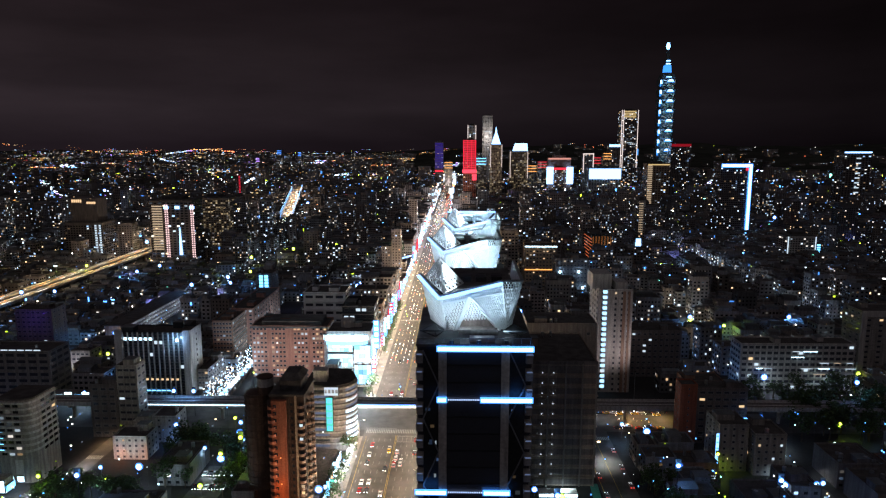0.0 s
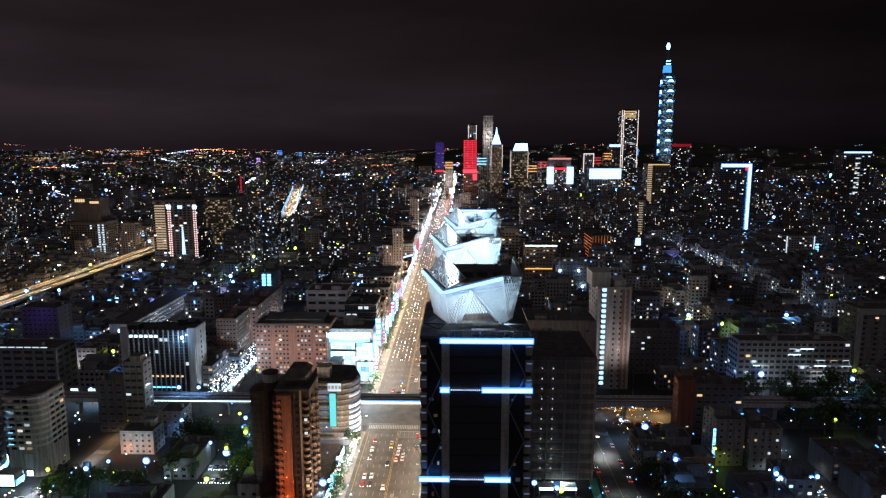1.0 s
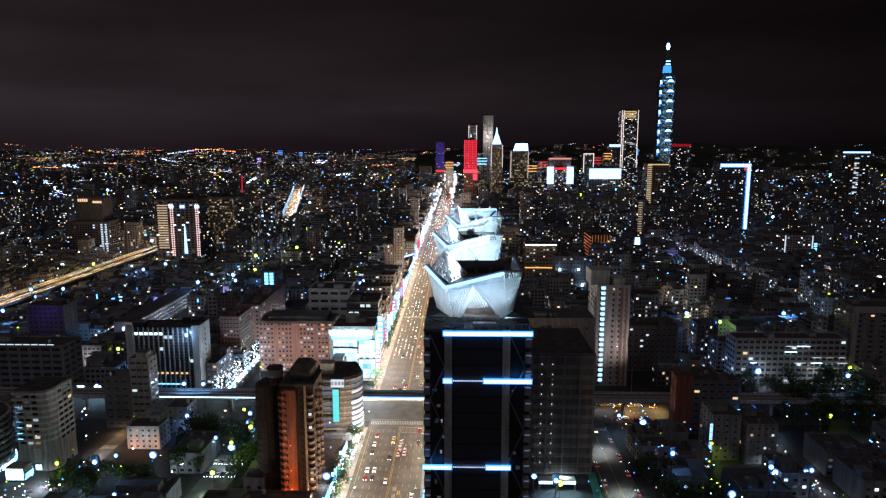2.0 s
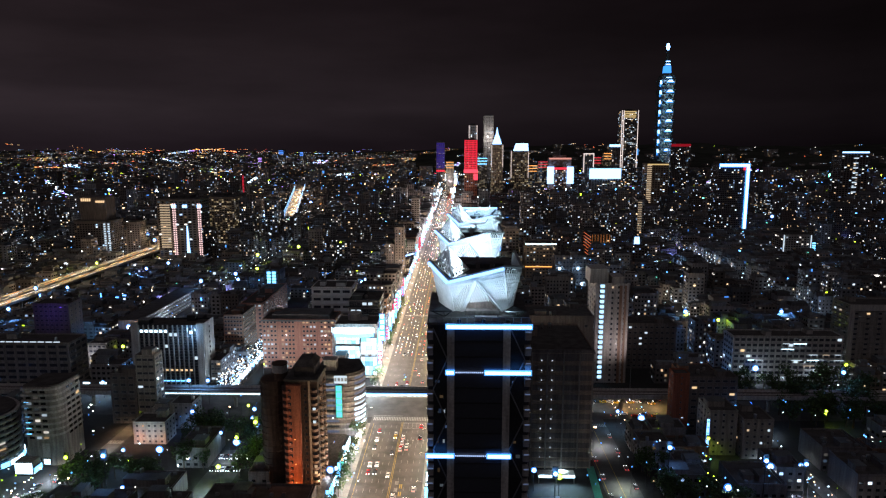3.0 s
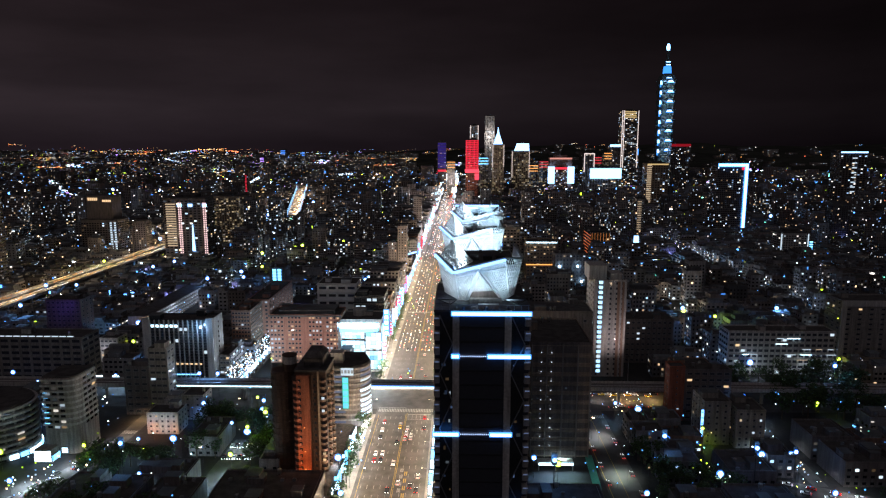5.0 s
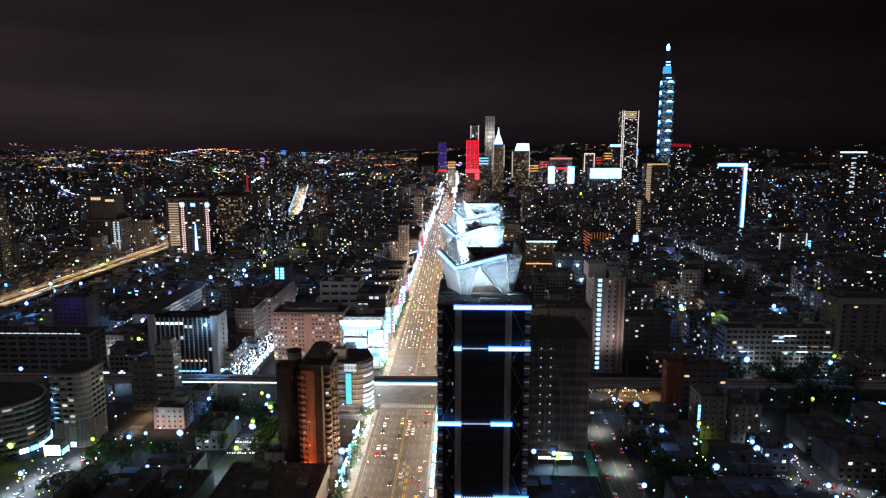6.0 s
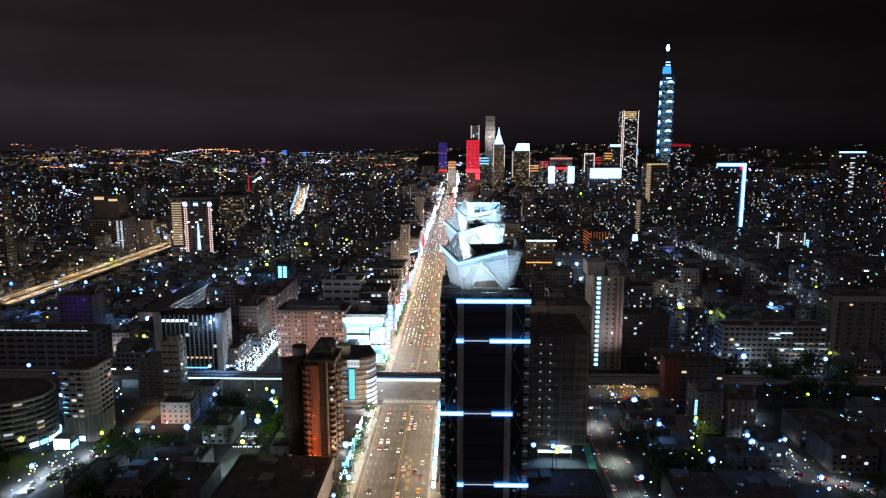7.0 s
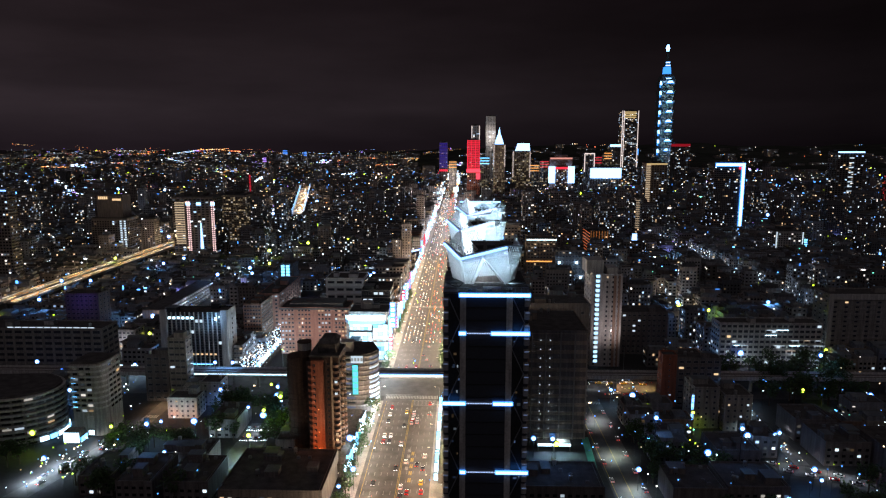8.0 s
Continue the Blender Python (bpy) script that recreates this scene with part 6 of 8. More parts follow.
def plain_house(wall_b, roof_b, win_b, x0, x1, y0, y1, h, rng, detail, tank_b=None):
    """Adds one city house: body, roof shed, tanks, window panes on the seen walls."""
    mat = 0 if rng.random() < 0.6 else 1
    west = (x0 + x1) / 2 > 0 if tank_b is None else rng.west
    fh = rng.choice((3.2, 3.4, 3.6))
    n = max(2, int(h / fh))
    ringed_body(wall_b, x0, x1, y0, y1, h, rng, fh, n, detail, mat)
    tank_b = tank_b or roof_b
    if detail > 0:
        if rng.random() < 0.8:
            w, d = (x1 - x0) * rng.uniform(0.3, 0.8), (y1 - y0) * rng.uniform(0.3, 0.8)
            sx, sy = rng.uniform(x0 + 0.4, x1 - 0.4 - w), rng.uniform(y0 + 0.4, y1 - 0.4 - d)
            z = h + rng.uniform(2.3, 3.6)
            o = 0.35
            i0 = len(roof_b.v)
            ym = sy + d / 2
            roof_b.v.extend(((sx, sy, h), (sx + w, sy, h), (sx + w, sy + d, h), (sx, sy + d, h), (sx, sy, z), (sx + w, sy, z), (sx + w, sy + d, z), (sx, sy + d, z),
                             (sx - o, sy - o, z - 0.1), (sx + w + o, sy - o, z - 0.1), (sx + w + o, sy + d + o, z - 0.1), (sx - o, sy + d + o, z - 0.1), (sx - o, ym, z + 0.9), (sx + w + o, ym, z + 0.9)))
            for q, m in (((0, 1, 5, 4), 0), ((1, 2, 6, 5), 0), ((2, 3, 7, 6), 0), ((3, 0, 4, 7), 0), ((4, 5, 9, 8), 1), ((5, 6, 10, 9), 1), ((6, 7, 11, 10), 1), ((7, 4, 8, 11), 1),
                         ((8, 9, 13, 12), 1), ((10, 11, 12, 13), 1), ((9, 10, 13), 1), ((11, 8, 12), 1)):
                roof_b.f.append(tuple(i0 + k for k in q))
                roof_b.m.append(m)
        if detail > 1:
            tank_b.tube(rng.uniform(x0 + 1.2, x1 - 1.2), rng.uniform(y0 + 1.2, y1 - 1.2), h + 0.05, h + 2.4, 0.8, 8, 2)
    pitch = rng.uniform(2.4, 3.8) * (1 if detail else 1.8)
    wid = pitch * rng.uniform(0.4, 0.72)
    cols = max(2, int((x1 - x0 - 0.8) / pitch))
    for i in range(n):
        z = i * fh + fh * 0.38
        if z + fh * 0.45 > h - 0.15:
            break
        for j in range(cols):
            x = x0 + 0.4 + (x1 - x0 - 0.8) * (j + 0.5) / cols - wid / 2
            win_b.face([(x, y0 - 0.07, z), (x + wid, y0 - 0.07, z), (x + wid, y0 - 0.07, z + fh * 0.45), (x, y0 - 0.07, z + fh * 0.45)])
        if detail > 0:
            m = max(1, int((y1 - y0 - 0.8) / pitch))
            for j in range(m):
                y = y0 + 0.4 + (y1 - y0 - 0.8) * (j + 0.5) / m - wid / 2
                xs = x0 - 0.07 if west else x1 + 0.07
                q = [(xs, y, z), (xs, y + wid, z), (xs, y + wid, z + fh * 0.45), (xs, y, z + fh * 0.45)]
                win_b.face(q[::-1] if west else q)


HOUSE_LABELS = ("plain concrete apartment house with a tin roof shed", "low tiled apartment house with rooftop water tanks", "dim grey walk-up house with balconies and parapet", "brown walk-up apartment house with few lit windows")
HOUSE_WALLS = [city_wall, city_wall_grey] + [material("house_wall", c, stain=0.4, streak=True) for c in ((0.36, 0.33, 0.29), (0.24, 0.15, 0.11), (0.30, 0.25, 0.19), (0.17, 0.17, 0.18), (0.28, 0.27, 0.27))]
rng = random.Random(21)
mid_w, mid_r, mid_n, mid_o = Build(), Build(), Build(), Build()
far_w, far_r, far_n, far_o = Build(), Build(), Build(), Build()
alley = Build()
singles = 0
y = 232.0
row = 0
while y < 4250:
    grow = 1 + max(0, y - 500) / 1500
    depth = rng.uniform(11, 17) * grow
    reach = 0.72 * (y + 60) + 50
    x = -reach + rng.uniform(0, 8)
    since = 0
    while x < reach:
        w = rng.uniform(9, 22) * grow
        r = rng.random()
        if y < 345:
            h = rng.uniform(7, 15)
        elif y < 430:
            h = rng.uniform(10, 20)
        elif y < 700:
            h = rng.uniform(13, 23) if r < 0.85 else rng.uniform(26, 40)
        else:
            h = rng.uniform(12, 24) if r < 0.76 else (rng.uniform(26, 48) if r < 0.965 else rng.uniform(50, 82))
        if 420 < y < 860 and -600 < x < -88:
            h = rng.uniform(7, 13) if x < -250 else rng.uniform(8, 16)
            if y > 520 and x > -250 and rng.random() < 0.12:
                h = rng.uniform(20, 30)
        if 1080 < y < 2150 and abs(x + w / 2 + 328 + (y - 1251) * 0.214) < 45 + w / 2:
            h = min(h, 11)
        if 760 < y < 900 and 222 < x < 275:
            h = min(h, 9)
        if y > 1500:
            h = rng.uniform(12, 24) if r < 0.9 else rng.uniform(26, 46)
            if y > 2300 and x < 0.02 * y and r > 0.975:
                h = rng.uniform(40, 70)
            if y > 2600 and x > 0.3 * y and r > 0.965:
                h = rng.uniform(40, 80)
        if 700 < y < 1110 and 250 < x < 520:
            h = min(h, 20)
        if y < 345 and -200 < x < -88 and rng.random() < 0.66:
            x += w
            continue
        if y < 420 and x > 165 and x < 262 and y > 330:
            x += w
            continue
        if clear(x, x + w, y, y + depth):
            args = (x + 0.4, x + w - 0.4, y + 0.4, y + depth - 0.4)
            if rng.random() < 0.6:
                house_lamp(args[0], args[1], args[2], h, rng, rng.uniform(0.3, 0.85) * (0.6 + y / 1000.0))
            if y < 560 and singles < 118:
                singles += 1
                cx, cy = x + w / 2, y + depth / 2
                root = thing("apartment_house", rng.choice(HOUSE_LABELS), "house", cx, cy, 0, "city houses")
                wb, rb, nb, tb = Build(), Build(), Build(), Build()
                own = random.Random(singles)
                own.west = cx > 0
                plain_house(wb, rb, nb, args[0] - cx, args[1] - cx, args[2] - cy, args[3] - cy, h, own, 2, tb)
                part("wall", wb, [rng.choice(HOUSE_WALLS), city_wall_grey, roof_tar], root)
                if rb.f:
                    part("rooftop_shed", rb, [city_wall_grey, roof_tin, steel_tank], root)
                part("water_tank", tb, [steel_tank, steel_tank, steel_tank], root)
                part("window_grid", nb, spots_home, root, kind="stuff")
            elif y < 1500:
                plain_house(mid_w, mid_r, mid_o if rng.random() < 0.20 else mid_n, *args, h, rng, 2 if y < 800 else 1)
            else:
                pick = far_o if h > 40 or rng.random() < 0.1 else far_n
                base = hill_z(x + w / 2, y)
                if base < 6:
                    plain_house(far_w, far_r, pick, *args, h, rng, 0)
                elif x < -300 or rng.random() < 0.12:
                    lo_w, lo_n = len(far_w.v), len(pick.v)
                    plain_house(far_w, far_r, pick, *args, min(h, 40), rng, 0)
                    for bb, lo in ((far_w, lo_w), (pick, lo_n)):
                        bb.v[lo:] = [(v[0], v[1], v[2] + base - 3) for v in bb.v[lo:]]
        x += w
        since += w
        if since > 95 * grow ** 0.5:
            for k in range(3):
                lx, s = x + rng.uniform(1, 7), rng.uniform(0.3, 0.5) * (1 + max(0, y - 400) / 1200)
                alley.box(lx, lx + s, y + k * depth / 3, y + k * depth / 3 + 0.5, 6.4, 6.4 + s)
            x += 8 * grow ** 0.5
            since = 0
    y += depth
    row += 1
    if row % 2 == 0:
        gap = rng.uniform(5, 8) * (1 if y < 800 else 1.7)
        for k in range(int(reach / 26)):
            lx = rng.uniform(-reach, reach)
            s = rng.uniform(0.3, 0.55) * (1 + y / 1600)
            if clear(lx - 2, lx + 2, y, y + gap):
                alley.box(lx, lx + s, y + gap * 0.4, y + gap * 0.4 + s, 6.2, 6.2 + s)
        y += gap
ob = tagged(new("city_houses", mid_w.mesh("city_houses", [city_wall, city_wall_grey, roof_tar])), "crowded apartment houses of the middle distance", "houses", kind="stuff")
part("rooftop_shed", mid_r, [city_wall_grey, roof_tin, steel_tank], ob, kind="stuff")
part("window_row", mid_n, spots_home, ob, kind="stuff")
part("window_row", mid_o, spots_office, ob, kind="stuff")
ob = tagged(new("far_city", far_w.mesh("far_city", [city_wall, city_wall_grey, roof_tar])), "distant city blocks dissolving into lights", "houses", kind="stuff")
part("window_row", far_n, spots_home, ob, kind="stuff")
part("window_row", far_o, scatter_light_material("far_tower_windows", [(0, WARM), (0.35, ORANGE), (0.5, NEUTRAL), (0.72, COOL), (0.9, (0.3, 0.5, 1.0))], 0.1, 1.6, 0.1), ob, kind="stuff")
tagged(new("house_lamps", lamps_b.mesh("house_lamps", [spots_street])), "small lamps and signs on the houses", "lamps", kind="stuff")
tagged(new("alley_lamps", alley.mesh("alley_lamps", [spots_street])), "small street lamps in the alleys", "street lamps", kind="stuff")

# small lamps in the alleys and yards near the camera
b = Build()
rng = random.Random(52)
n = 0
while n < 210:
    x, y = rng.choice((rng.uniform(-300, -60), rng.uniform(68, 310))), rng.uniform(212, 352)
    if any(a < x < c and d < y < e for a, c, d, e in reserved[21:] if c - a < 70) or -60 < x < 12:
        continue
    n += 1
    s = rng.uniform(0.2, 0.5)
    z = rng.uniform(8, 17)
    b.box(x, x + s * (3 if n % 9 == 0 else 1), y, y + s, z, z + s)
    b.box(x + s * 0.4, x + s * 0.6, y + s * 0.4, y + s * 0.6, 0, z - 0.01, 1)
tagged(new("alley_lamps", b.mesh("alley_lamps", [spots_street, steel_dark])), "small pole lamps among the near roofs and trees", "street lamps", kind="stuff")

# distant lamps and signs, in clusters with dark gaps, thick towards the horizon
rng = random.Random(33)
amber_b, white_b, blue_b = Build(), Build(), Build()
for k in range(900):
    y0 = 1000 + 3500 * rng.random() ** 0.55
    reach = 0.7 * (y0 + 60)
    x0 = rng.uniform(-reach, reach)
    if (x0 > -500 and y0 > 3200) or (x0 > 0.25 * y0 and rng.random() < 0.55) or (x0 > -0.2 * y0 and rng.random() < 0.3) or (y0 < 2300 and rng.random() < 0.45):
        continue
    b = rng.choices((amber_b, white_b, blue_b), ((0.36, 0.20, 0.44) if y0 > 2300 else (0.2, 0.42, 0.38)))[0]
    row = rng.random() < 0.55
    spread = rng.uniform(8, 45) * (y0 / 1500)
    zc = rng.uniform(8, 24) + (rng.uniform(0, 30) if rng.random() < 0.15 else 0) + hill_z(x0, y0)
    big = rng.random() < 0.06
    for i in range(rng.randint(3, 18)):
        s = rng.uniform(0.2, 0.6) * (y0 / 1000) ** 0.85 * (2.2 if big else 1)
        x, y = x0 + rng.uniform(-1, 1) * spread, y0 + rng.gauss(0, 5 if row else 18)
        z = max(3, zc + rng.gauss(0, 0.7 if row else 6))
        w = s * (rng.uniform(2, 9) if rng.random() < 0.14 else 1)
        b.box(x, x + w, y, y + s, z, z + s)
for k in range(2600):
    y = 900 + 3500 * rng.random()
    reach = 0.7 * (y + 60)
    x = rng.uniform(-reach, reach)
    s = rng.uniform(0.18, 0.5) * (y / 1000) ** 0.85
    z = rng.uniform(4, 30) + hill_z(x, y)
    if y < 3200 or x < -300:
        rng.choices((amber_b, white_b, blue_b), (0.35, 0.45, 0.2))[0].box(x, x + s, y, y + s, z, z + s)
for nm, lab, bb, stops, top in (("distant_amber_lights", "clusters of amber and red lamps of the distant city", amber_b, [(0, ORANGE), (0.35, (1.0, 0.20, 0.08)), (0.65, WARM), (0.88, (1.0, 0.06, 0.10))], 4.6),
                                ("distant_white_lights", "clusters of white window lights of the distant city", white_b, [(0, NEUTRAL), (0.4, (1.0, 0.78, 0.52)), (0.75, COOL)], 3.4),
                                ("distant_blue_lights", "clusters of blue and violet lamps of the distant city", blue_b, [(0, (0.20, 0.42, 1.0)), (0.45, COOL), (0.65, PURPLE), (0.85, LIME)], 5.4)):
    tagged(new(nm, bb.mesh(nm, [scatter_light_material(nm, stops, 0.25, top)])), lab, "lights", kind="stuff")
b = Build()
for k in range(54):  # lit streets far away, seen end on
    y0 = rng.uniform(1900, 4400)
    x0 = rng.uniform(-0.66, -0.05) * y0
    n = rng.randint(10, 26)
    dx, dy = rng.uniform(6, 16), rng.uniform(-6, 14)
    for i in range(n):
        s = rng.uniform(0.8, 1.9)
        z = 12 + hill_z(x0 + i * dx, y0 + i * dy)
        b.box(x0 + i * dx, x0 + i * dx + s * 2.2, y0 + i * dy, y0 + i * dy + s, z, z + s)
tagged(new("distant_street_lights", b.mesh("distant_street_lights", [spots_orange])), "rows of amber street lamps far away", "lights", kind="stuff")

road_b = {"cool": Build(), "warm": Build()}
for kind, p, q, n in (("cool", (-2526, 3700, 46), (-2424, 3700, 46), 22), ("cool", (-2227, 3700, 54), (-2145, 3700, 54), 26), ("cool", (-1727, 3800, 77), (-1576, 3700, 52), 30), ("cool", (-1821, 4100, 98), (-1670, 4100, 118), 26),
                      ("warm", (-2100, 4100, 98), (-1957, 4100, 98), 16), ("warm", (-1739, 4300, 121), (-1525, 4300, 127), 24), ("cool", (-800, 2650, 40), (-744, 2240, 18), 44), ("cool", (-429, 2300, 54), (-377, 2300, 56), 16),
                      ("warm", (-400, 3000, 64), (-289, 3000, 67), 16), ("warm", (-2165, 3300, 45), (-2020, 3300, 41), 18), ("warm", (-1563, 4200, 122), (-1418, 4200, 110), 18)):
    for i in range(n):
        v = lerp(p, q, (i + rng.uniform(-0.3, 0.3)) / n)
        w = rng.uniform(1.2, 3.0) * v[1] / 3000
        x, y, z = v[0] + rng.gauss(0, 2.5), v[1] + rng.gauss(0, 8), v[2] + rng.gauss(0, 1.3)
        road_b[kind].box(x, x + w * rng.uniform(1, 3), y, y + 2, z, z + w)
tagged(new("distant_road_lights", road_b["cool"].mesh("distant_road_lights", [scatter_light_material("distant_road_lamps", [(0, COOL), (0.5, (0.3, 0.55, 1.0)), (0.9, WARM)], 1.0, 6.0)])), "blue-white lamps strung along distant roads", "lights", kind="stuff")
tagged(new("distant_road_lights", road_b["warm"].mesh("distant_road_lights", [scatter_light_material("distant_amber_road_lamps", [(0, ORANGE), (0.5, (1.0, 0.22, 0.10)), (0.85, WARM)], 0.8, 4.0)])), "amber and red lamps strung along distant roads", "lights", kind="stuff")
cool_cluster, warm_cluster = Build(), Build()
for k in range(34):  # squares, stations and markets far away
    y0 = rng.uniform(1250, 3900)
    x0 = rng.uniform(-0.68, 0.05) * y0 if k < 24 else rng.uniform(0.05, 0.68) * y0
    b = cool_cluster if rng.random() < 0.6 else warm_cluster
    for i in range(rng.randint(10, 26)):
        s = rng.uniform(0.6, 1.5) * (y0 / 1500)
        x, y = x0 + rng.gauss(0, 9) * (y0 / 1500), y0 + rng.gauss(0, 25)
        z = rng.uniform(22, 40) + hill_z(x, y)
        b.box(x, x + s * rng.uniform(1, 4), y, y + s, z, z + s)
tagged(new("distant_square_lights", cool_cluster.mesh("distant_square_lights", [scatter_light_material("square_lamps", [(0, COOL), (0.5, (0.2, 0.45, 1.0)), (0.85, PURPLE)], 1.5, 6.0)])), "clusters of blue-white lamps on distant squares", "lights", kind="stuff")
tagged(new("distant_market_lights", warm_cluster.mesh("distant_market_lights", [spots_orange])), "clusters of amber lamps on distant streets", "lights", kind="stuff")

# long straight side streets with their own lamps
b = Build()
for x0, y0, y1, step in ((-262, 545, 1050, 19), (-640, 700, 1500, 24), (-345, 1020, 1480, 24), (330, 560, 1080, 24), (560, 900, 1700, 26), (205, 470, 690, 17), (-110, 700, 1400, 26)):
    y = y0
    while y < y1:
        for x in (x0 - 5.5, x0 + 5.5):
            s = 0.45 + y / 2200
            if rng.random() < 0.8:
                b.box(x, x + s, y, y + s, 11.0, 11.0 + s * 0.8)
                b.box(x + s * 0.45, x + s * 0.55, y + s * 0.45, y + s * 0.55, 0, 10.98, 1)
        y += step
    if y0 < 800:
        for y in range(y0 + 20, y1, 75):
            lamp("side_street_lamp", x0, y, 10, 3800, (0.66, 0.82, 1.0) if x0 != 205 else (1.0, 0.78, 0.5), 0.6)
tagged(new("side_street_lamps", b.mesh("side_street_lamps", [scatter_light_material("side_street_lamp_faces", [(0, COOL), (0.45, (0.25, 0.5, 1.0)), (0.7, NEUTRAL)], 0.8, 3.5), steel_dark])), "rows of white street lamps along the side streets", "street lamps", kind="stuff")

# bright elevated road running away towards the hills
j = thing("lit_elevated_road", "brightly lit elevated road full of traffic", "elevated road", -328, 1251, 0)


def along(t, off):
    """A point on the elevated road: share of its length, metres to its right."""
    return (-180.0 * t + off * (1 + 0.3 * t), 840.0 * t)


b = Build()
b.prism([along(0, -12), along(0, 12), along(1, 12), along(1, -12)], 22, 24)
part("deck", b, concrete_pale, j)
for side in (-12, 12):
    b = Build()
    b.prism([along(0, side - 0.3), along(0, side + 0.3), along(1, side + 0.3), along(1, side - 0.3)], 24, 25.1)
    part("parapet", b, concrete_pale, j)
for k in range(12):
    px_, py_ = along((k + 0.3) / 12, 0)
    b = Build()
    b.box(px_ - 1.4, px_ + 1.4, py_ - 1.4, py_ + 1.4, 0, 22)
    part("pier", b, concrete, j)
b = Build()
for k in range(330):
    t = rng.random()
    x, yy = along(t, rng.uniform(-11, 11))
    b.box(x, x + 0.7, yy, yy + rng.uniform(3, 22), 24.2, 24.9)
part("traffic_light_trail", b, spots_orange, j, kind="stuff")
b = Build()
for k in range(26):
    for off in (-11.5, 11.5):
        x, yy = along(k / 25, off)
        b.box(x - 0.6, x + 0.6, yy, yy + 1.4, 33, 34)
        b.box(x - 0.15, x + 0.15, yy + 0.8, yy + 1.1, 24, 33)
part("lamp_row", b, white_glow, j, "bright white lamps", kind="stuff")
for k in range(6):
    x, yy = along((k + 0.5) / 6, 0)
    lamp("elevated_road_lamp", -328 + x, 1251 + yy, 40, 26000, (1.0, 0.80, 0.62), 2)

# ---------------------------------------------------------------- avenue fronts with signs
rng = random.Random(41)
y = 492.0
while y < 1500:
    d = rng.uniform(16, 26)
    h = rng.uniform(22, 42) if y < 1000 else rng.uniform(18, 34)
    if 670 < y < 860:
        h = rng.uniform(10, 13.5)
    cx = -74
    root = thing("shop_house", "shop house on the avenue with bright projecting signs", "building", cx, y + d / 2, 0, "avenue fronts")
    wb, rb, nb, tb = Build(), Build(), Build(), Build()
    rng.west = False
    plain_house(wb, rb, nb, -14, 14.5, -d / 2 + 0.3, d / 2 - 0.3, h, rng, 2 if y < 800 else 1, tb)
    part("wall", wb, [rng.choice(HOUSE_WALLS), city_wall_grey, roof_tar], root)
    if rb.f:
        part("rooftop_shed", rb, [city_wall_grey, roof_tin, steel_tank], root)
    if tb.f:
        part("water_tank", tb, [steel_tank, steel_tank, steel_tank], root)
    part("window_grid", nb, spots_office, root, kind="stuff")
    for k in range(3 if y < 900 else 2):
        z0 = rng.uniform(4, 12)
        z1 = z0 + rng.uniform(5, 15)
        sy = -d / 2 + rng.uniform(0.5, d - 2)
        sign(root, 14.7, 14.7 + rng.uniform(1.4, 3.2), sy, sy + 0.7, z0, min(z1, h), rng.choice((sign_white, sign_white, sign_cyan, sign_cyan, sign_blue, sign_red)), 4 if y < 640 else 0, k, "projecting_sign", bar_mat=rng.choice((sign_blue, sign_white, sign_red)))
    for k in range(3):
        if rng.random() < 0.3:
            continue
        b = Build()
        y0 = -d / 2 + d * k / 3 + rng.uniform(0.4, 1.5)
        b.box(14.6, 15.0 + rng.random() * 0.8, y0, y0 + d / 3 - rng.uniform(1, 3), 3.0 + rng.random(), 4.4 + 1.6 * rng.random())
        part("shop_sign", b, rng.choice((sign_white, sign_cyan, sign_white, lit_warm, sign_red, sign_cyan)), root, "glowing shop front sign")
    y += d
green = sign(thing("roof_billboard", "dark green roof billboard with pale lettering", "billboard", -82, 838, 24), -14, 14, -0.5, 0.5, 4, 13, material("billboard_green", (0.05, 0.12, 0.08)), 4, 3, "board", bar_mat=concrete_pale)
canopy = thing("station_canopy", "long canopy with a blue lit edge", "canopy", -78, 824, 0, turn=62)
b = Build()
b.box(-33, 33, -3, 3, 16.6, 17.6)
part("roof", b, concrete_pale, canopy)
b = Build()
b.box(-33, 33, -3.6, -3.1, 16.4, 18.2)
part("edge_light", b, led_edge, canopy, "blue-white edge light")
for x in (-28, -10, 10, 28):
    b = Build()
    b.box(x - 0.6, x + 0.6, -1, 1, 0, 16.6)
    part("post", b, concrete, canopy)

# ---------------------------------------------------------------- floodlights on roofs and poles
def flood_mesh():
    b = Build()
    b.tube(0, 0, 0, 7, 0.14, 8)
    b.box(-1.0, 1.0, -0.2, 0.4, 6.6, 8.4)
    return b.mesh("floodlight_pole", [steel_dark])


pole_me = flood_mesh()


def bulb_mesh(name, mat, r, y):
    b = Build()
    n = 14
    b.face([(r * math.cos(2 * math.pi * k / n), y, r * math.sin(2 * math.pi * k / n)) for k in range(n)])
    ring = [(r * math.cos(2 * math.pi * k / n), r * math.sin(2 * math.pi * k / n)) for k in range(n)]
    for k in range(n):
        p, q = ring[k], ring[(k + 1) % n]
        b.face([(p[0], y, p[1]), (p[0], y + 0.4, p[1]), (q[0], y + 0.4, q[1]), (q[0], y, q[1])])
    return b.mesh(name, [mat])


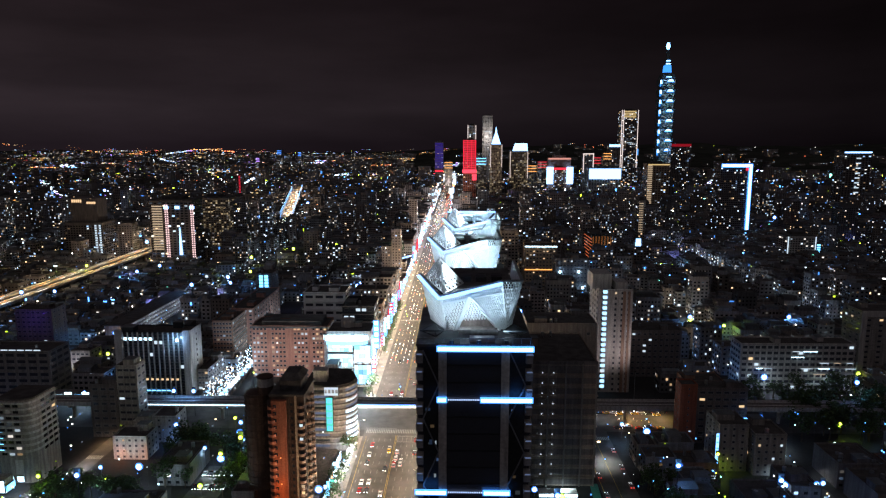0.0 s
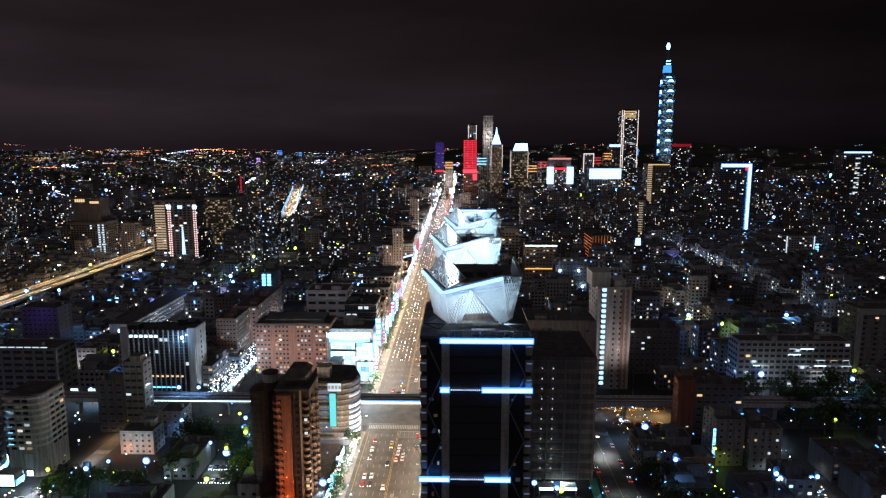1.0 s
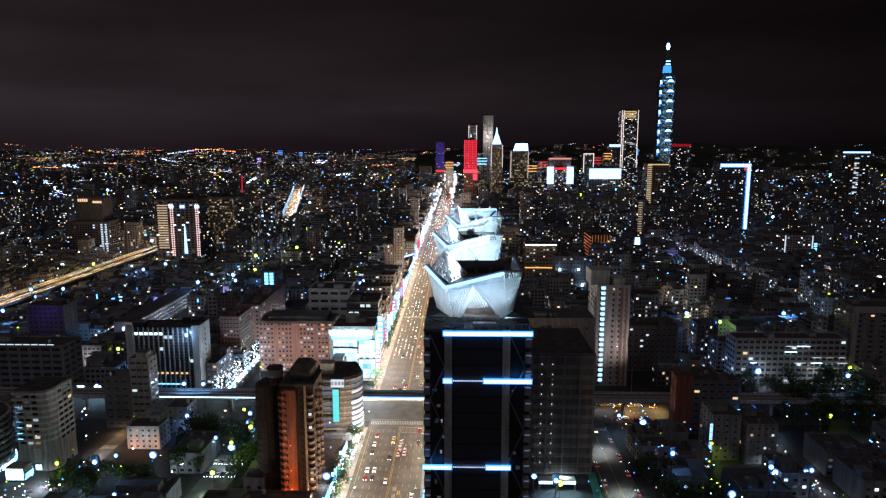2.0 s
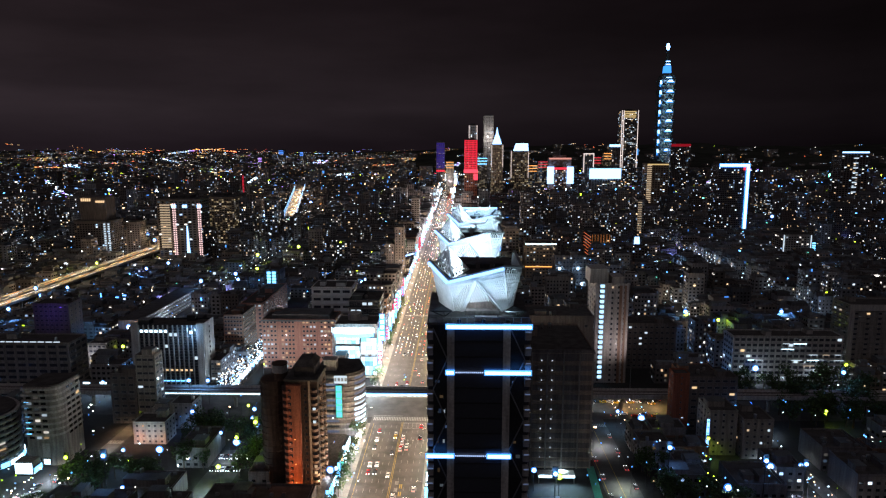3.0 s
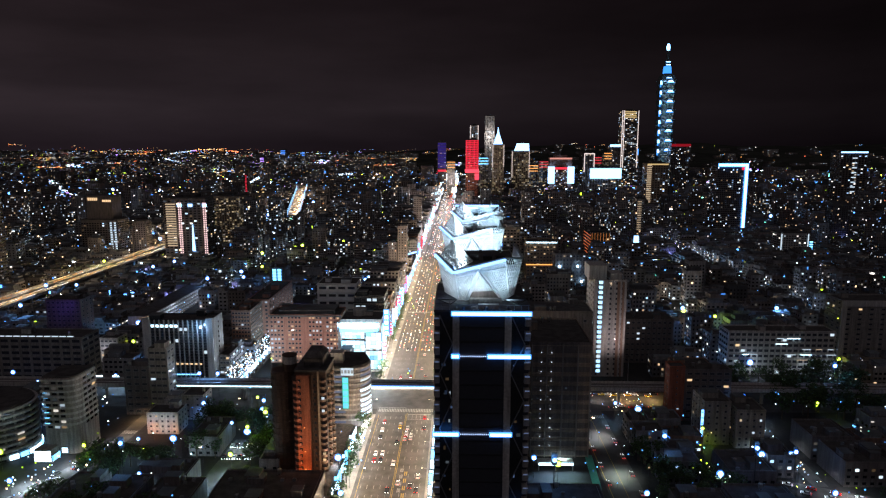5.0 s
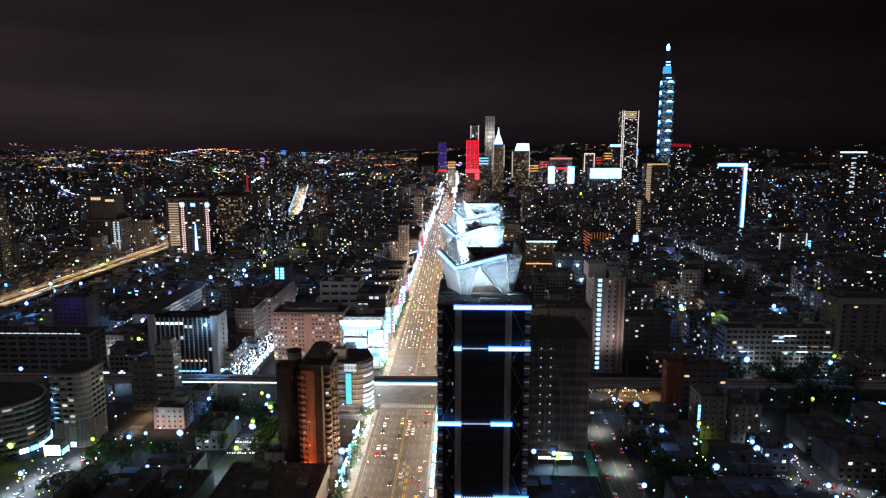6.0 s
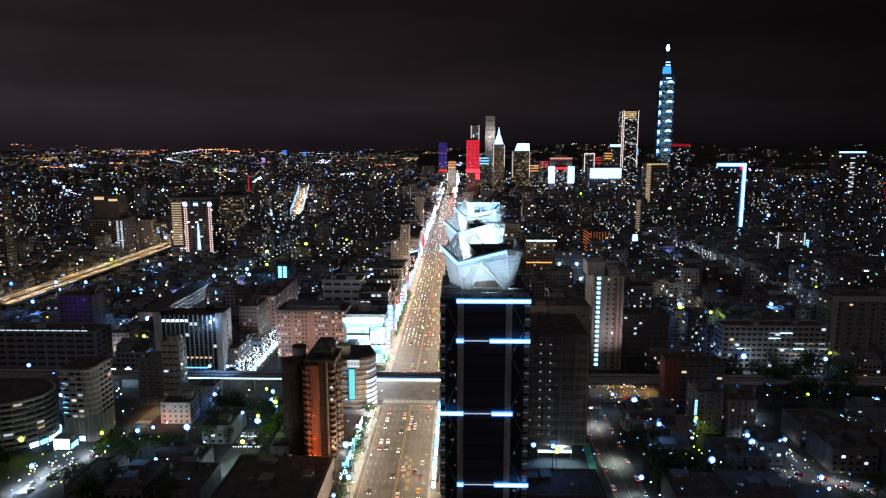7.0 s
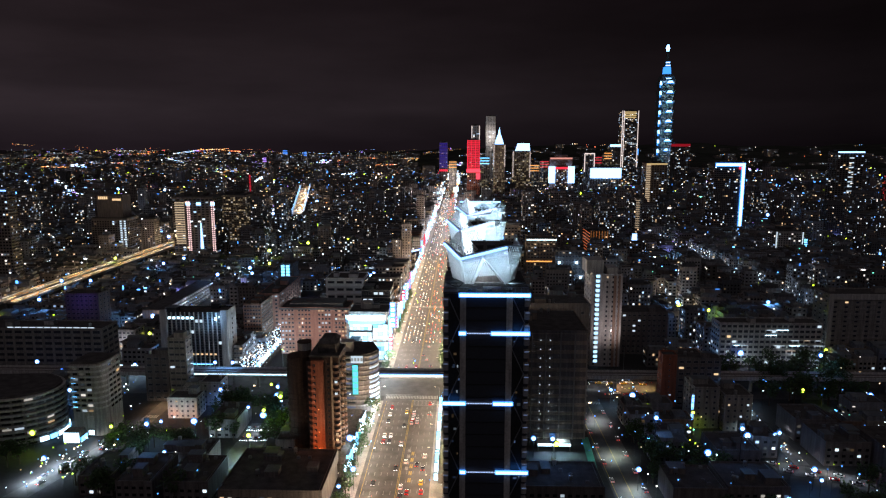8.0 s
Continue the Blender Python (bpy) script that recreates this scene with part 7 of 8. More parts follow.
# the wider disc behind each face paints the lamp's halo as emission
face_me, halo_me = bulb_mesh("lamp_face", flood_face, 1.0, -0.5), bulb_mesh("lamp_rim", flood_halo, 1.45, -0.3)
lime_face_me, lime_halo_me = bulb_mesh("lamp_face", lime_face, 1.0, -0.5), bulb_mesh("lamp_rim", lime_halo, 1.35, -0.3)
# placed along view rays; mast height is chosen to clear the roofs
FLOODS = [(-938, 1801), (-447, 929), (-256, 803), (-382, 1267), (-200, 660), (-266, 641), (-1070, 1977), (-764, 1357), (-918, 1618), (-99, 640), (-73, 699), (-72, 1180), (238, 960), (395, 1173), (610, 1268), (1291, 2553), (133, 703), (160, 484), (191, 526), (238, 378), (98, 273), (41, 247), (137, 261), (272, 528), (409, 638), (-243, 680), (-233, 1095), (-158, 1418), (113, 1978), (-220, 871), (-162, 259), (-104, 297), (-354, 1551), (-893, 1910), (54, 542), (101, 919), (-415, 604), (-386, 522), (-74, 725), (-68, 871)]
for k, (x, y) in enumerate(FLOODS):
    lime = k in (0, 2, 8, 13, 24, 26, 29, 31)
    f = thing("floodlight", "bright blue-white floodlight on a tall mast" if not lime else "bright lime-yellow floodlight on a tall mast", "floodlight", x, y, 0, "floodlights")
    # discs are oversized with distance to imitate bloom
    s = 0.4 + y / 640.0
    part("mast", pole_me, None, f, at=Matrix.Diagonal((1.3, 1.3, 23.0 / 7.4, 1)))
    part("lamp_face", lime_face_me if lime else face_me, None, f, at=Matrix.Translation((0, -0.3, 23)) @ Matrix.Diagonal((s, 1, s, 1)))
    part("lamp_rim", lime_halo_me if lime else halo_me, None, f, at=Matrix.Translation((0, -0.3, 23)) @ Matrix.Diagonal((s, 1, s, 1)))
    # strong blue, so that the lit surroundings pass for a halo
    if y < 1500:
        lamp("floodlight_beam", x, y - 1.6, 23, (3500 if y > 420 else 1400) + 9 * max(0, y - 300), LIME if lime else (0.14, 0.40, 1.0), 0.5)
ROOF_LAMPS = [(161, 272), (166, 343), (-187, 271), (-158, 374), (-170, 374), (-115, 330), (-107, 309), (-113, 294), (-936, 1892), (-1760, 4267), (-506, 3123), (-936, 3114), (-451, 779), (-372, 744), (-405, 639), (-362, 781), (-242, 684), (-240, 747), (-71, 918), (-72, 751), (-102, 687), (313, 834), (219, 526), (259, 554), (443, 798), (467, 930), (496, 763), (133, 755)]
for k, (x, y) in enumerate(ROOF_LAMPS):
    lime = k % 5 == 2
    f = thing("roof_floodlight", "small blue-white lamp on a pole between the houses" if not lime else "small lime-yellow lamp on a pole between the houses", "floodlight", x, y, 0, "small floodlights")
    # oversized discs here too, in place of bloom
    s = 0.35 + y / 720.0
    part("mast", pole_me, None, f, at=Matrix.Diagonal((1.0, 1.0, 16.0 / 7.4, 1)))
    part("lamp_face", lime_face_me if lime else face_me, None, f, at=Matrix.Translation((0, -0.3, 16)) @ Matrix.Diagonal((s, 1, s, 1)))
    part("lamp_rim", lime_halo_me if lime else halo_me, None, f, at=Matrix.Translation((0, -0.3, 16)) @ Matrix.Diagonal((s, 1, s, 1)))
    if y < 1300:
        lamp("roof_floodlight_beam", x, y - 1.6, 15.5, (2400 if y > 420 else 1100) + 5 * max(0, y - 300), LIME if lime else (0.18, 0.45, 1.0), 0.5)

# these also follow view rays, on poles tall enough to show
YARD_LAMPS = [(-302, 387), (-274, 370), (-277, 511), (-255, 458), (-230, 383), (-266, 376), (-247, 334), (-244, 299), (-231, 273), (-207, 245), (-169, 289), (-151, 290), (-153, 337), (-124, 347), (-115, 328), (-133, 298), (-127, 310), (-115, 299), (-115, 273), (-151, 253), (-61, 271), (-54, 238), (-58, 222)]
STREET_LAMPS = [(46, 267), (35, 273), (91, 343), (102, 334), (107, 296), (130, 309), (148, 279), (163, 280), (172, 345), (203, 419), (269, 427), (234, 332), (247, 337), (164, 243), (162, 233), (205, 564), (194, 522), (231, 455), (257, 463), (410, 644), (211, 346), (120, 259), (81, 241)]
for k, (x, y) in enumerate(YARD_LAMPS + STREET_LAMPS):
    lime = k % 5 == 3
    f = thing("yard_lamp", "small bright lamp on a pole among roofs and trees" if not lime else "small bright lime-yellow lamp on a pole among roofs and trees", "lamp", x, y, 0, "yard lamps")
    # disc size takes in the bloom around the lamp
    s = (0.85, 0.6, 1.15)[k % 3] * (0.7 + y / 700.0)
    part("pole", pole_me, None, f, at=Matrix.Diagonal((0.8, 0.8, 11.0 / 7.4, 1)))
    part("lamp_face", lime_face_me if lime else face_me, None, f, at=Matrix.Translation((0, -0.3, 11)) @ Matrix.Diagonal((s, 1, s, 1)))
    part("lamp_rim", lime_halo_me if lime else halo_me, None, f, at=Matrix.Translation((0, -0.3, 11)) @ Matrix.Diagonal((s, 1, s, 1)))
    lamp("yard_lamp_beam", x, y - 1.2, 10.6, 2600 if y < 330 else 4000, LIME if lime else ((0.12, 0.38, 1.0), (0.35, 0.62, 1.0), (0.75, 0.86, 1.0))[k % 3], 0.4, "SPOT", None, 150)

# ---------------------------------------------------------------- street lamps on the avenue
post = thing("street_lamp", "tall street lamp with two arms and warm heads", "street lamp", -54, 240, 0.16, "avenue street lamps")
b = Build()
b.tube(0, 0, 0, 10.5, 0.13, 8, r1=0.07)
part("pole", b, steel_grey, post)
b = Build()
b.beam((0, 0, 10.3), (2.6, 0, 11.0), 0.1)
part("arm", b, steel_grey, post)
b = Build()
b.box(2.2, 3.3, -0.2, 0.2, 10.9, 11.1)
head = part("lamp_head", b, steel_grey, post)
b = Build()
b.box(2.25, 3.25, -0.17, 0.17, 10.84, 10.89)
b.box(2.25, 3.25, -0.26, -0.21, 10.84, 11.06)
part("lamp_face", b, street_head, head, "glowing lamp face")
for y in list(range(205, 350, 28)) + list(range(402, 900, 32)):
    for side, x in (("l", -54.0), ("r", -16.5)):
        if (side, y) != ("l", 240):
            copy_thing(post, pose(x, y, 0.16, 0, 0, 0 if side == "l" else 180))
        if y < 900:
            lamp("avenue_lamp", x + (2.8 if side == "l" else -2.8), y, 10.4, 16000 if y > 390 else 11500, (1.0, 0.73, 0.47), 0.35)
post.location = (-54.0, 233, 0.16)
# bare lights over mid road stand in for the far avenue's many lamps
for y in range(960, 1900, 85):
    lamp("avenue_lamp", MID, y, 16, 60000, (1.0, 0.84, 0.80), 1.0)
for y in (402, 425, 455, 500, 560):
    lamp("market_lamp", -152, y, 7, 7000, (0.66, 0.84, 1.0), 0.6)
for k in range(16):
    stall = thing("shop_stall", "low shop stall with a white lit sign", "shop", -149.5, 396 + k * 8, 0, "market stalls")
    b = Build()
    b.box(-1.6, 1.6, 0, 6, 0, 3.2)
    part("wall", b, concrete_dark, stall)
    sign(stall, -1.9, 1.4, -0.4, 0, 3.2, 4.6 + (k % 3) * 0.9, (sign_white, sign_cyan, sign_white, sign_white)[k % 4], 0, k, "stall_sign")
    b = Build()
    b.box(-2.0, -1.7, 0.2, 5.8, 2.6, 4.4)
    part("side_sign", b, sign_white, stall)
rng = random.Random(62)
b = Build()
for k in range(420):
    x, yy, z, q = rng.uniform(-162, -147), 394 + 110 * rng.random() ** 1.2, rng.uniform(2.2, 9.5), rng.uniform(0.25, 0.7)
    b.box(x, x + q, yy, yy + 0.3, z, z + q)
tagged(new("market_lights", b.mesh("market_lights", [scatter_light_material("market_bulbs", [(0, COOL), (0.4, NEUTRAL), (0.6, (0.3, 0.6, 1.0)), (0.9, WARM)], 1.0, 6.0)])), "dense small bulbs and signs over the shopping street", "lights", kind="stuff")
rng = random.Random(61)
# random fill lights without fixtures make glow-like pools among the houses
for k in range(96):
    y = 400 + 760 * rng.random()
    x = rng.uniform(-0.62, 0.62) * (y + 40)
    if x < -62 or x > 92:
        lamp("alley_fill", x, y, rng.uniform(6, 9), 1500 + 4 * y, rng.choice(((0.12, 0.38, 1.0), (0.25, 0.55, 1.0), (0.6, 0.80, 1.0), (1.0, 0.66, 0.36), (0.25, 0.3, 1.0))), 0.4)
# bare lights over lit lanes and yards; no fixtures are built
for x, yy, p, c in ((-190, 318, 3000, (1.0, 0.7, 0.42)), (-209, 262, 1200, (0.75, 0.88, 1.0)), (77, 320, 8000, (0.9, 0.95, 1.0)), (78, 275, 8000, (0.85, 1.0, 0.92)), (79, 240, 7000, (0.85, 1.0, 0.92)), (50, 286, 8000, (0.7, 0.95, 1.0)),
                    (165, 268, 2500, (0.8, 0.9, 1.0)), (190, 252, 3000, (0.6, 0.8, 1.0)), (178, 261, 2500, (0.85, 0.92, 1.0)), (157, 303, 1500, (0.6, 0.82, 1.0)), (178, 304, 1200, (0.8, 0.9, 1.0)), (172, 333, 1500, (0.9, 0.93, 1.0)), (103, 373, 9000, (1.0, 0.58, 0.22)), (122, 373, 8000, (1.0, 0.62, 0.25)), (88, 373, 1800, (0.8, 0.86, 1.0)), (112, 380, 900, (1.0, 0.58, 0.22)), (-208, 258, 30000, (0.7, 0.88, 1.0)), (-200, 278, 16000, (0.7, 0.86, 1.0)), (-212, 242, 26000, (0.7, 0.88, 1.0)), (-190, 308, 5000, (0.9, 0.92, 1.0)), (-202, 286, 2600, (1.0, 0.8, 0.6)), (-118, 300, 2500, (0.8, 0.92, 1.0)), (-120, 266, 1800, (0.8, 0.92, 1.0)), (-191, 335, 5000, (1.0, 0.66, 0.34)), (-232, 390, 3000, (0.75, 0.88, 1.0))):
    lamp("alley_fill", x, yy, 6.5, p * 0.8, c, 0.4, "SPOT", None, 165)

b = Build()
b.prism([(176, 357), (182, 357), (176, 332), (171, 306), (177, 293), (176, 268), (169, 268), (169, 293), (164, 306), (170, 332)], -0.3, 0.018)
b.box(172, 180, 388, 480, -0.3, 0.018)
setting("road_lane", b, asphalt, "narrow lit lane between low houses", "road")
b = Build()
rng = random.Random(83)
for k in range(46):
    q = rng.random()
    x, yy, z = 177 - 9 * min(1, 1.7 * q) + rng.gauss(0, 2.6), 356 - 90 * q, rng.uniform(1.5, 6.0)
    e = rng.uniform(0.2, 0.55)
    b.box(x, x + e, yy, yy + 0.3, z, z + e)
for k in range(30):
    x, yy, z, e = rng.uniform(70, 122), rng.uniform(358, 387), rng.uniform(0.8, 4.5), rng.uniform(0.2, 0.5)
    b.box(x, x + e, yy, yy + 0.3, z, z + e)
for k in range(40):
    x, yy, z, e = rng.uniform(-222, -196), rng.uniform(232, 288), rng.uniform(0.8, 5), rng.uniform(0.25, 0.7)
    b.box(x, x + e, yy, yy + 0.3, z, z + e)
tagged(new("lane_lights", b.mesh("lane_lights", [scatter_light_material("lane_lamps", [(0, COOL), (0.4, NEUTRAL), (0.55, (0.25, 0.5, 1.0)), (0.75, WARM), (0.9, LIME)], 0.6, 6.5)])), "small lamps and signs along the lit lanes", "lights", kind="stuff")
for x, yy, p, c in ((174, 336, 1800, (0.8, 0.95, 1.0)), (168, 310, 1800, (0.7, 0.95, 0.9)), (172, 284, 1200, (0.9, 0.95, 1.0)), (157, 299, 2200, (0.6, 0.8, 1.0)), (176, 440, 2500, (1.0, 0.55, 0.32)), (176, 462, 2500, (1.0, 0.5, 0.3)), (180, 274, 500, (0.9, 0.95, 1.0)), (181, 258, 2600, (0.95, 0.95, 0.9)), (-118, 268, 3600, (0.45, 0.72, 1.0)), (-122, 256, 3000, (0.45, 0.72, 1.0)), (-150, 259, 1500, (0.5, 0.75, 1.0)), (-118, 300, 1800, (0.6, 0.85, 1.0))):
    lamp("lane_lamp", x, yy, 6, p, c, 0.4, "SPOT", None, 150)
yard = Build()
yard.prism([(-128, 256), (-112, 256), (-110, 312), (-126, 312)], -0.2, 0.05)
setting("pavement_yard", yard, asphalt, "dark asphalt car park between trees", "pavement")
# shop fronts at street level near the round store
shop = thing("bus_shelter", "long white bus shelter glowing along the kerb", "shelter", -55.5, 318, 0.16)
b = Build()
b.box(-1.6, 1.6, -16, 16, 3.0, 3.25)
part("roof", b, steel_white, shop)
b = Build()
b.box(-1.5, 1.5, -15.5, 15.5, 2.9, 2.98)
part("light_panel", b, sign_white, shop, "white light panel")
for yy in (-15, -5, 5, 15):
    b = Build()
    b.box(-1.5, -1.35, yy - 0.1, yy + 0.1, 0, 2.9)
    part("post", b, steel_grey, shop)
front = thing("shop_building", "row of low shops with cyan and white signs", "shops", -66, 300, 0)
b = Build()
b.box(-6, 5, -50, 18, 0, 7)
part("wall", b, concrete_dark, front)
for k in range(9):
    y0 = -49 + k * 7.4
    sign(front, 5.05, 6.6, y0, y0 + 6.6, 2.4, 6.0 + (k * 5 % 3) * 0.8, (sign_white, sign_cyan, sign_white, sign_cyan, sign_white, sign_orange, sign_cyan, sign_white, sign_white)[k], 0, k, "shop_sign", "glowing shop sign")


for k, (y0, x1, z0, z1, mat) in enumerate(((-46, 8.8, 2.6, 6.4, sign_white), (-38, 8.0, 3.0, 9.0, sign_cyan), (-29, 8.8, 2.6, 6.0, sign_white), (-21, 8.2, 2.8, 10.5, sign_cyan), (-13, 8.6, 2.6, 7.0, sign_green), (-5, 8.8, 2.6, 8.0, sign_white), (6, 8.4, 2.6, 6.6, sign_white))):
    sign(front, 6.7, x1, y0, y0 + 0.5, z0, z1, mat, 0, k, "projecting_sign", "glowing projecting shop sign")
# fill lights added to the light the shop signs throw
for y, c in ((256, (0.4, 0.9, 1.0)), (272, (0.9, 0.95, 1.0)), (290, (0.35, 0.85, 1.0)), (308, (0.9, 0.95, 1.0)), (326, (0.8, 0.9, 1.0))):
    lamp("shop_front_fill", -57.6, y, 4.6, 3600, c, 0.5)


# ---------------------------------------------------------------- vehicles
def car(name, label, body_mat, x, y, turn, length=4.4, tall=1.45, taxi=False):
    root = thing(name, label, "car", x, y, 0.02, "traffic", turn=turn)
    w, L = 0.9, length / 2
    b = Build()
    prof = [(-L, 0.35), (-L, 0.85), (-L * 0.62, 0.98), (L * 0.45, 0.95), (L * 0.95, 0.78), (L, 0.35)]
    n = len(prof)
    i = len(b.v)
    for sx in (-w, w):
        b.v.extend((sx, p[0], p[1]) for p in prof)
    for k in range(n):
        q = (k + 1) % n
        b.f.append((k, q, n + q, n + k))
        b.m.append(0)
    b.f.append(tuple(reversed(range(n))))
    b.f.append(tuple(range(n, 2 * n)))
    b.m += [0, 0]
    part("body", b, body_mat, root)
    b = Build()
    b.prism([(-w * 0.92, -L * 0.72), (w * 0.92, -L * 0.72), (w * 0.92, L * 0.42), (-w * 0.92, L * 0.42)], 0.93, tall - 0.05, 0, [(-w * 0.74, -L * 0.5), (w * 0.74, -L * 0.5), (w * 0.74, L * 0.12), (-w * 0.74, L * 0.12)])
    part("cabin_glass", b, glass_dark, root)
    b = Build()
    b.box(-w * 0.74, w * 0.74, -L * 0.5, L * 0.12, tall - 0.05, tall)
    part("roof", b, body_mat, root)
    for sx in (-1, 1):
        for sy in (-0.6, 0.62):
            wheel = Build()
            ring = [(0.33 * math.cos(a), 0.33 * math.sin(a)) for a in (2 * math.pi * k / 10 for k in range(10))]
            wheel.v.extend([(sx * (w - 0.16), L * sy + p, 0.33 + q) for p, q in ring] + [(sx * (w + 0.02), L * sy + p, 0.33 + q) for p, q in ring])
            for k in range(10):
                q = (k + 1) % 10
                wheel.f.append((k, q, 10 + q, 10 + k))
                wheel.m.append(0)
            wheel.f.append(tuple(range(10, 20)))
            wheel.m.append(0)
            part("wheel", wheel, rubber, root)
        h = Build()
        h.box(sx * 0.62 - 0.2, sx * 0.62 + 0.2, L - 0.02, L + 0.05, 0.58, 0.76)
        part("headlight", h, head_lamp, root, "white headlight")
        h = Build()
        h.box(sx * 0.66 - 0.18, sx * 0.66 + 0.18, -L - 0.05, -L + 0.02, 0.66, 0.86)
        part("tail_light", h, tail_lamp, root, "red tail light")
    if taxi:
        h = Build()
        h.box(-0.3, 0.3, -0.5, -0.2, tall, tall + 0.18)
        part("roof_sign", h, lit_warm, root)
    return root


def lacquer(name, c, metal=0.1):
    return material(name, c, rough=0.25, metal=metal, grain=0.04, stain=0.08, bump=0)


PROTOS = [car("car", "white saloon car on the avenue", lacquer("white_lacquer", (0.75, 0.75, 0.75)), -30, 205, 0),
          car("car", "dark grey saloon car on the avenue", lacquer("grey_lacquer", (0.06, 0.065, 0.07), 0.4), -27, 214, 0),
          car("taxi", "yellow taxi on the avenue", lacquer("yellow_lacquer", (0.80, 0.50, 0.02)), -23.5, 208, 0, taxi=True),
          car("car", "red saloon car on the avenue", lacquer("red_lacquer", (0.45, 0.02, 0.02)), -30, 190, 0),
          car("car", "silver estate car on the avenue", lacquer("silver_lacquer", (0.45, 0.46, 0.47), 0.5), -27, 196, 0, 4.7, 1.6)]
rng = random.Random(77)
for k in range(50):
    away = k % 2 == 0
    lane = rng.randrange(4)
    x = (MID + 1.9 + lane * 3.15) if away else (MID - 2.2 - lane * 3.3)
    y = rng.uniform(222, 347) if k < 34 else rng.uniform(396, 640)
    copy_thing(PROTOS[rng.choice((0, 0, 0, 1, 1, 2, 3, 4))], pose(x + rng.uniform(-0.3, 0.3), y, 0.02, 0, 0, 0 if away else 180))
for k in range(28):  # parked in the side street and under the railway
    if k < 14:
        copy_thing(PROTOS[rng.choice((0, 1, 4))], pose(70.8 if k % 2 else 84.4, 222 + k * 9.2, 0.02, 0, 0, rng.uniform(-4, 4)))
    else:
        copy_thing(PROTOS[rng.choice((0, 0, 1, 4, 2))], pose(70 + (k - 14) * 4.3, 381 + rng.uniform(-1, 3), 0.02, 0, 0, 90 + rng.uniform(-6, 6)))
for k in range(5):  # waiting beside the railway
    copy_thing(PROTOS[(1, 0, 3, 4, 2)[k]], pose(94 + k * 6.1, 361.2 + (k % 2) * 2.6, 0.02, 0, 0, 90 if k % 2 else 270))
for k in range(12):
    copy_thing(PROTOS[rng.choice((0, 1, 4))], pose(-125 + (k % 6) * 2.7, 290 + (k // 6) * 13, 0.06, 0, 0, 188))
for k in range(10):
    copy_thing(PROTOS[rng.choice((0, 1, 4, 1))], pose(-209 + k * 1.75 + (2.4 if k % 2 == 0 else -2.4), 240 + k * 6.2, 0.03, 0, 0, -15 if k % 2 == 0 else 165))
for k in range(9):
    copy_thing(PROTOS[rng.choice((0, 1, 4, 3))], pose(157 + k * 4.6, 269 - k * 2.0 - (k % 2) * 6, 0.03, 0, 0, 62 + rng.uniform(-8, 8)))
b = Build()
c = Build()
for k in range(1900):  # traffic far down the avenue
    y = 470 + 2870 * rng.random() ** 1.4
    s = 0.2 + y / 4800.0
    lane = rng.randrange(5)
    if rng.random() < 0.5:
        x = MID + 2 + lane * 2.9
        b.box(x, x + s * 1.6, y, y + 1, 0.7, 0.7 + s)
    else:
        x = MID - 3.4 - lane * 3.2
        c.box(x, x + s * 1.6, y, y + 1, 0.7, 0.7 + s)
far_traffic = thing("distant_traffic", "red and white lights of dense traffic", "traffic", kind="stuff")
part("tail_lights", b, scatter_light_material("far_tail_lamps", [(0, (1.0, 0.05, 0.04)), (0.45, ORANGE), (0.7, NEUTRAL), (0.9, (0.2, 1.0, 0.4))], 0.3, 4.5), far_traffic, kind="stuff")
part("headlights", c, scatter_light_material("far_head_lamps", [(0, (1.0, 0.9, 0.78)), (0.5, COOL), (0.75, (1.0, 0.6, 0.3)), (0.93, (1.0, 0.1, 0.1))], 0.5, 5.0), far_traffic, kind="stuff")
b = Build()
for k in range(420):  # signs and lamps down both sides of the avenue
    y = 700 + 2700 * rng.random()
    s = 0.7 + y / 1400.0
    x = rng.choice((ROAD_L - 4, ROAD_R + 3, ROAD_L - 3)) + rng.uniform(-2, 2)
    z = rng.uniform(5, 16)
    b.box(x, x + s, y, y + 0.6, z, z + s * rng.uniform(0.8, 2.6))
for k in range(70):  # bright sign clusters where the avenue narrows
    y = 1700 + 1300 * rng.random()
    s = rng.uniform(2.5, 6.5)
    x = rng.choice((ROAD_L - 6, ROAD_R + 4)) + rng.uniform(-7, 7)
    z = rng.uniform(4, 42)
    b.box(x, x + s, y, y + 0.6, z, z + s * rng.uniform(0.8, 2.2))
tagged(new("avenue_signs", b.mesh("avenue_signs", [scatter_light_material("avenue_sign_faces", [(0, COOL), (0.5, (0.5, 0.75, 1.0)), (0.7, NEUTRAL), (0.85, RED), (0.93, ORANGE)], 0.6, 3.0)])), "small bright signs along the far avenue", "signs", kind="stuff")

# ---------------------------------------------------------------- trees
def crown_mesh(seed, r, h):
    rng = random.Random(seed)
    b = Build()
    clumps = [(rng.uniform(-r, r) * 0.6, rng.uniform(-r, r) * 0.6, h * rng.uniform(0.45, 1.0), r * rng.uniform(0.35, 0.6)) for _ in range(9)]
    for cx, cy, cz, cr in clumps:
        for _ in range(46):
            v = Vector((rng.gauss(0, 1), rng.gauss(0, 1), rng.gauss(0, 0.8))).normalized() * cr * rng.uniform(0.75, 1.08)
            p = Vector((cx, cy, cz)) + v
            s = rng.uniform(0.28, 0.62)
            u = Vector((rng.uniform(-1, 1), rng.uniform(-1, 1), rng.uniform(-0.6, 0.6))).normalized()
            w = u.cross(Vector((rng.uniform(-1, 1), rng.uniform(-1, 1), 1))).normalized()
            b.face([tuple(p - u * s), tuple(p + w * s * 0.6), tuple(p + u * s), tuple(p - w * s * 0.6)])
    return b.mesh("crown", [leaf])


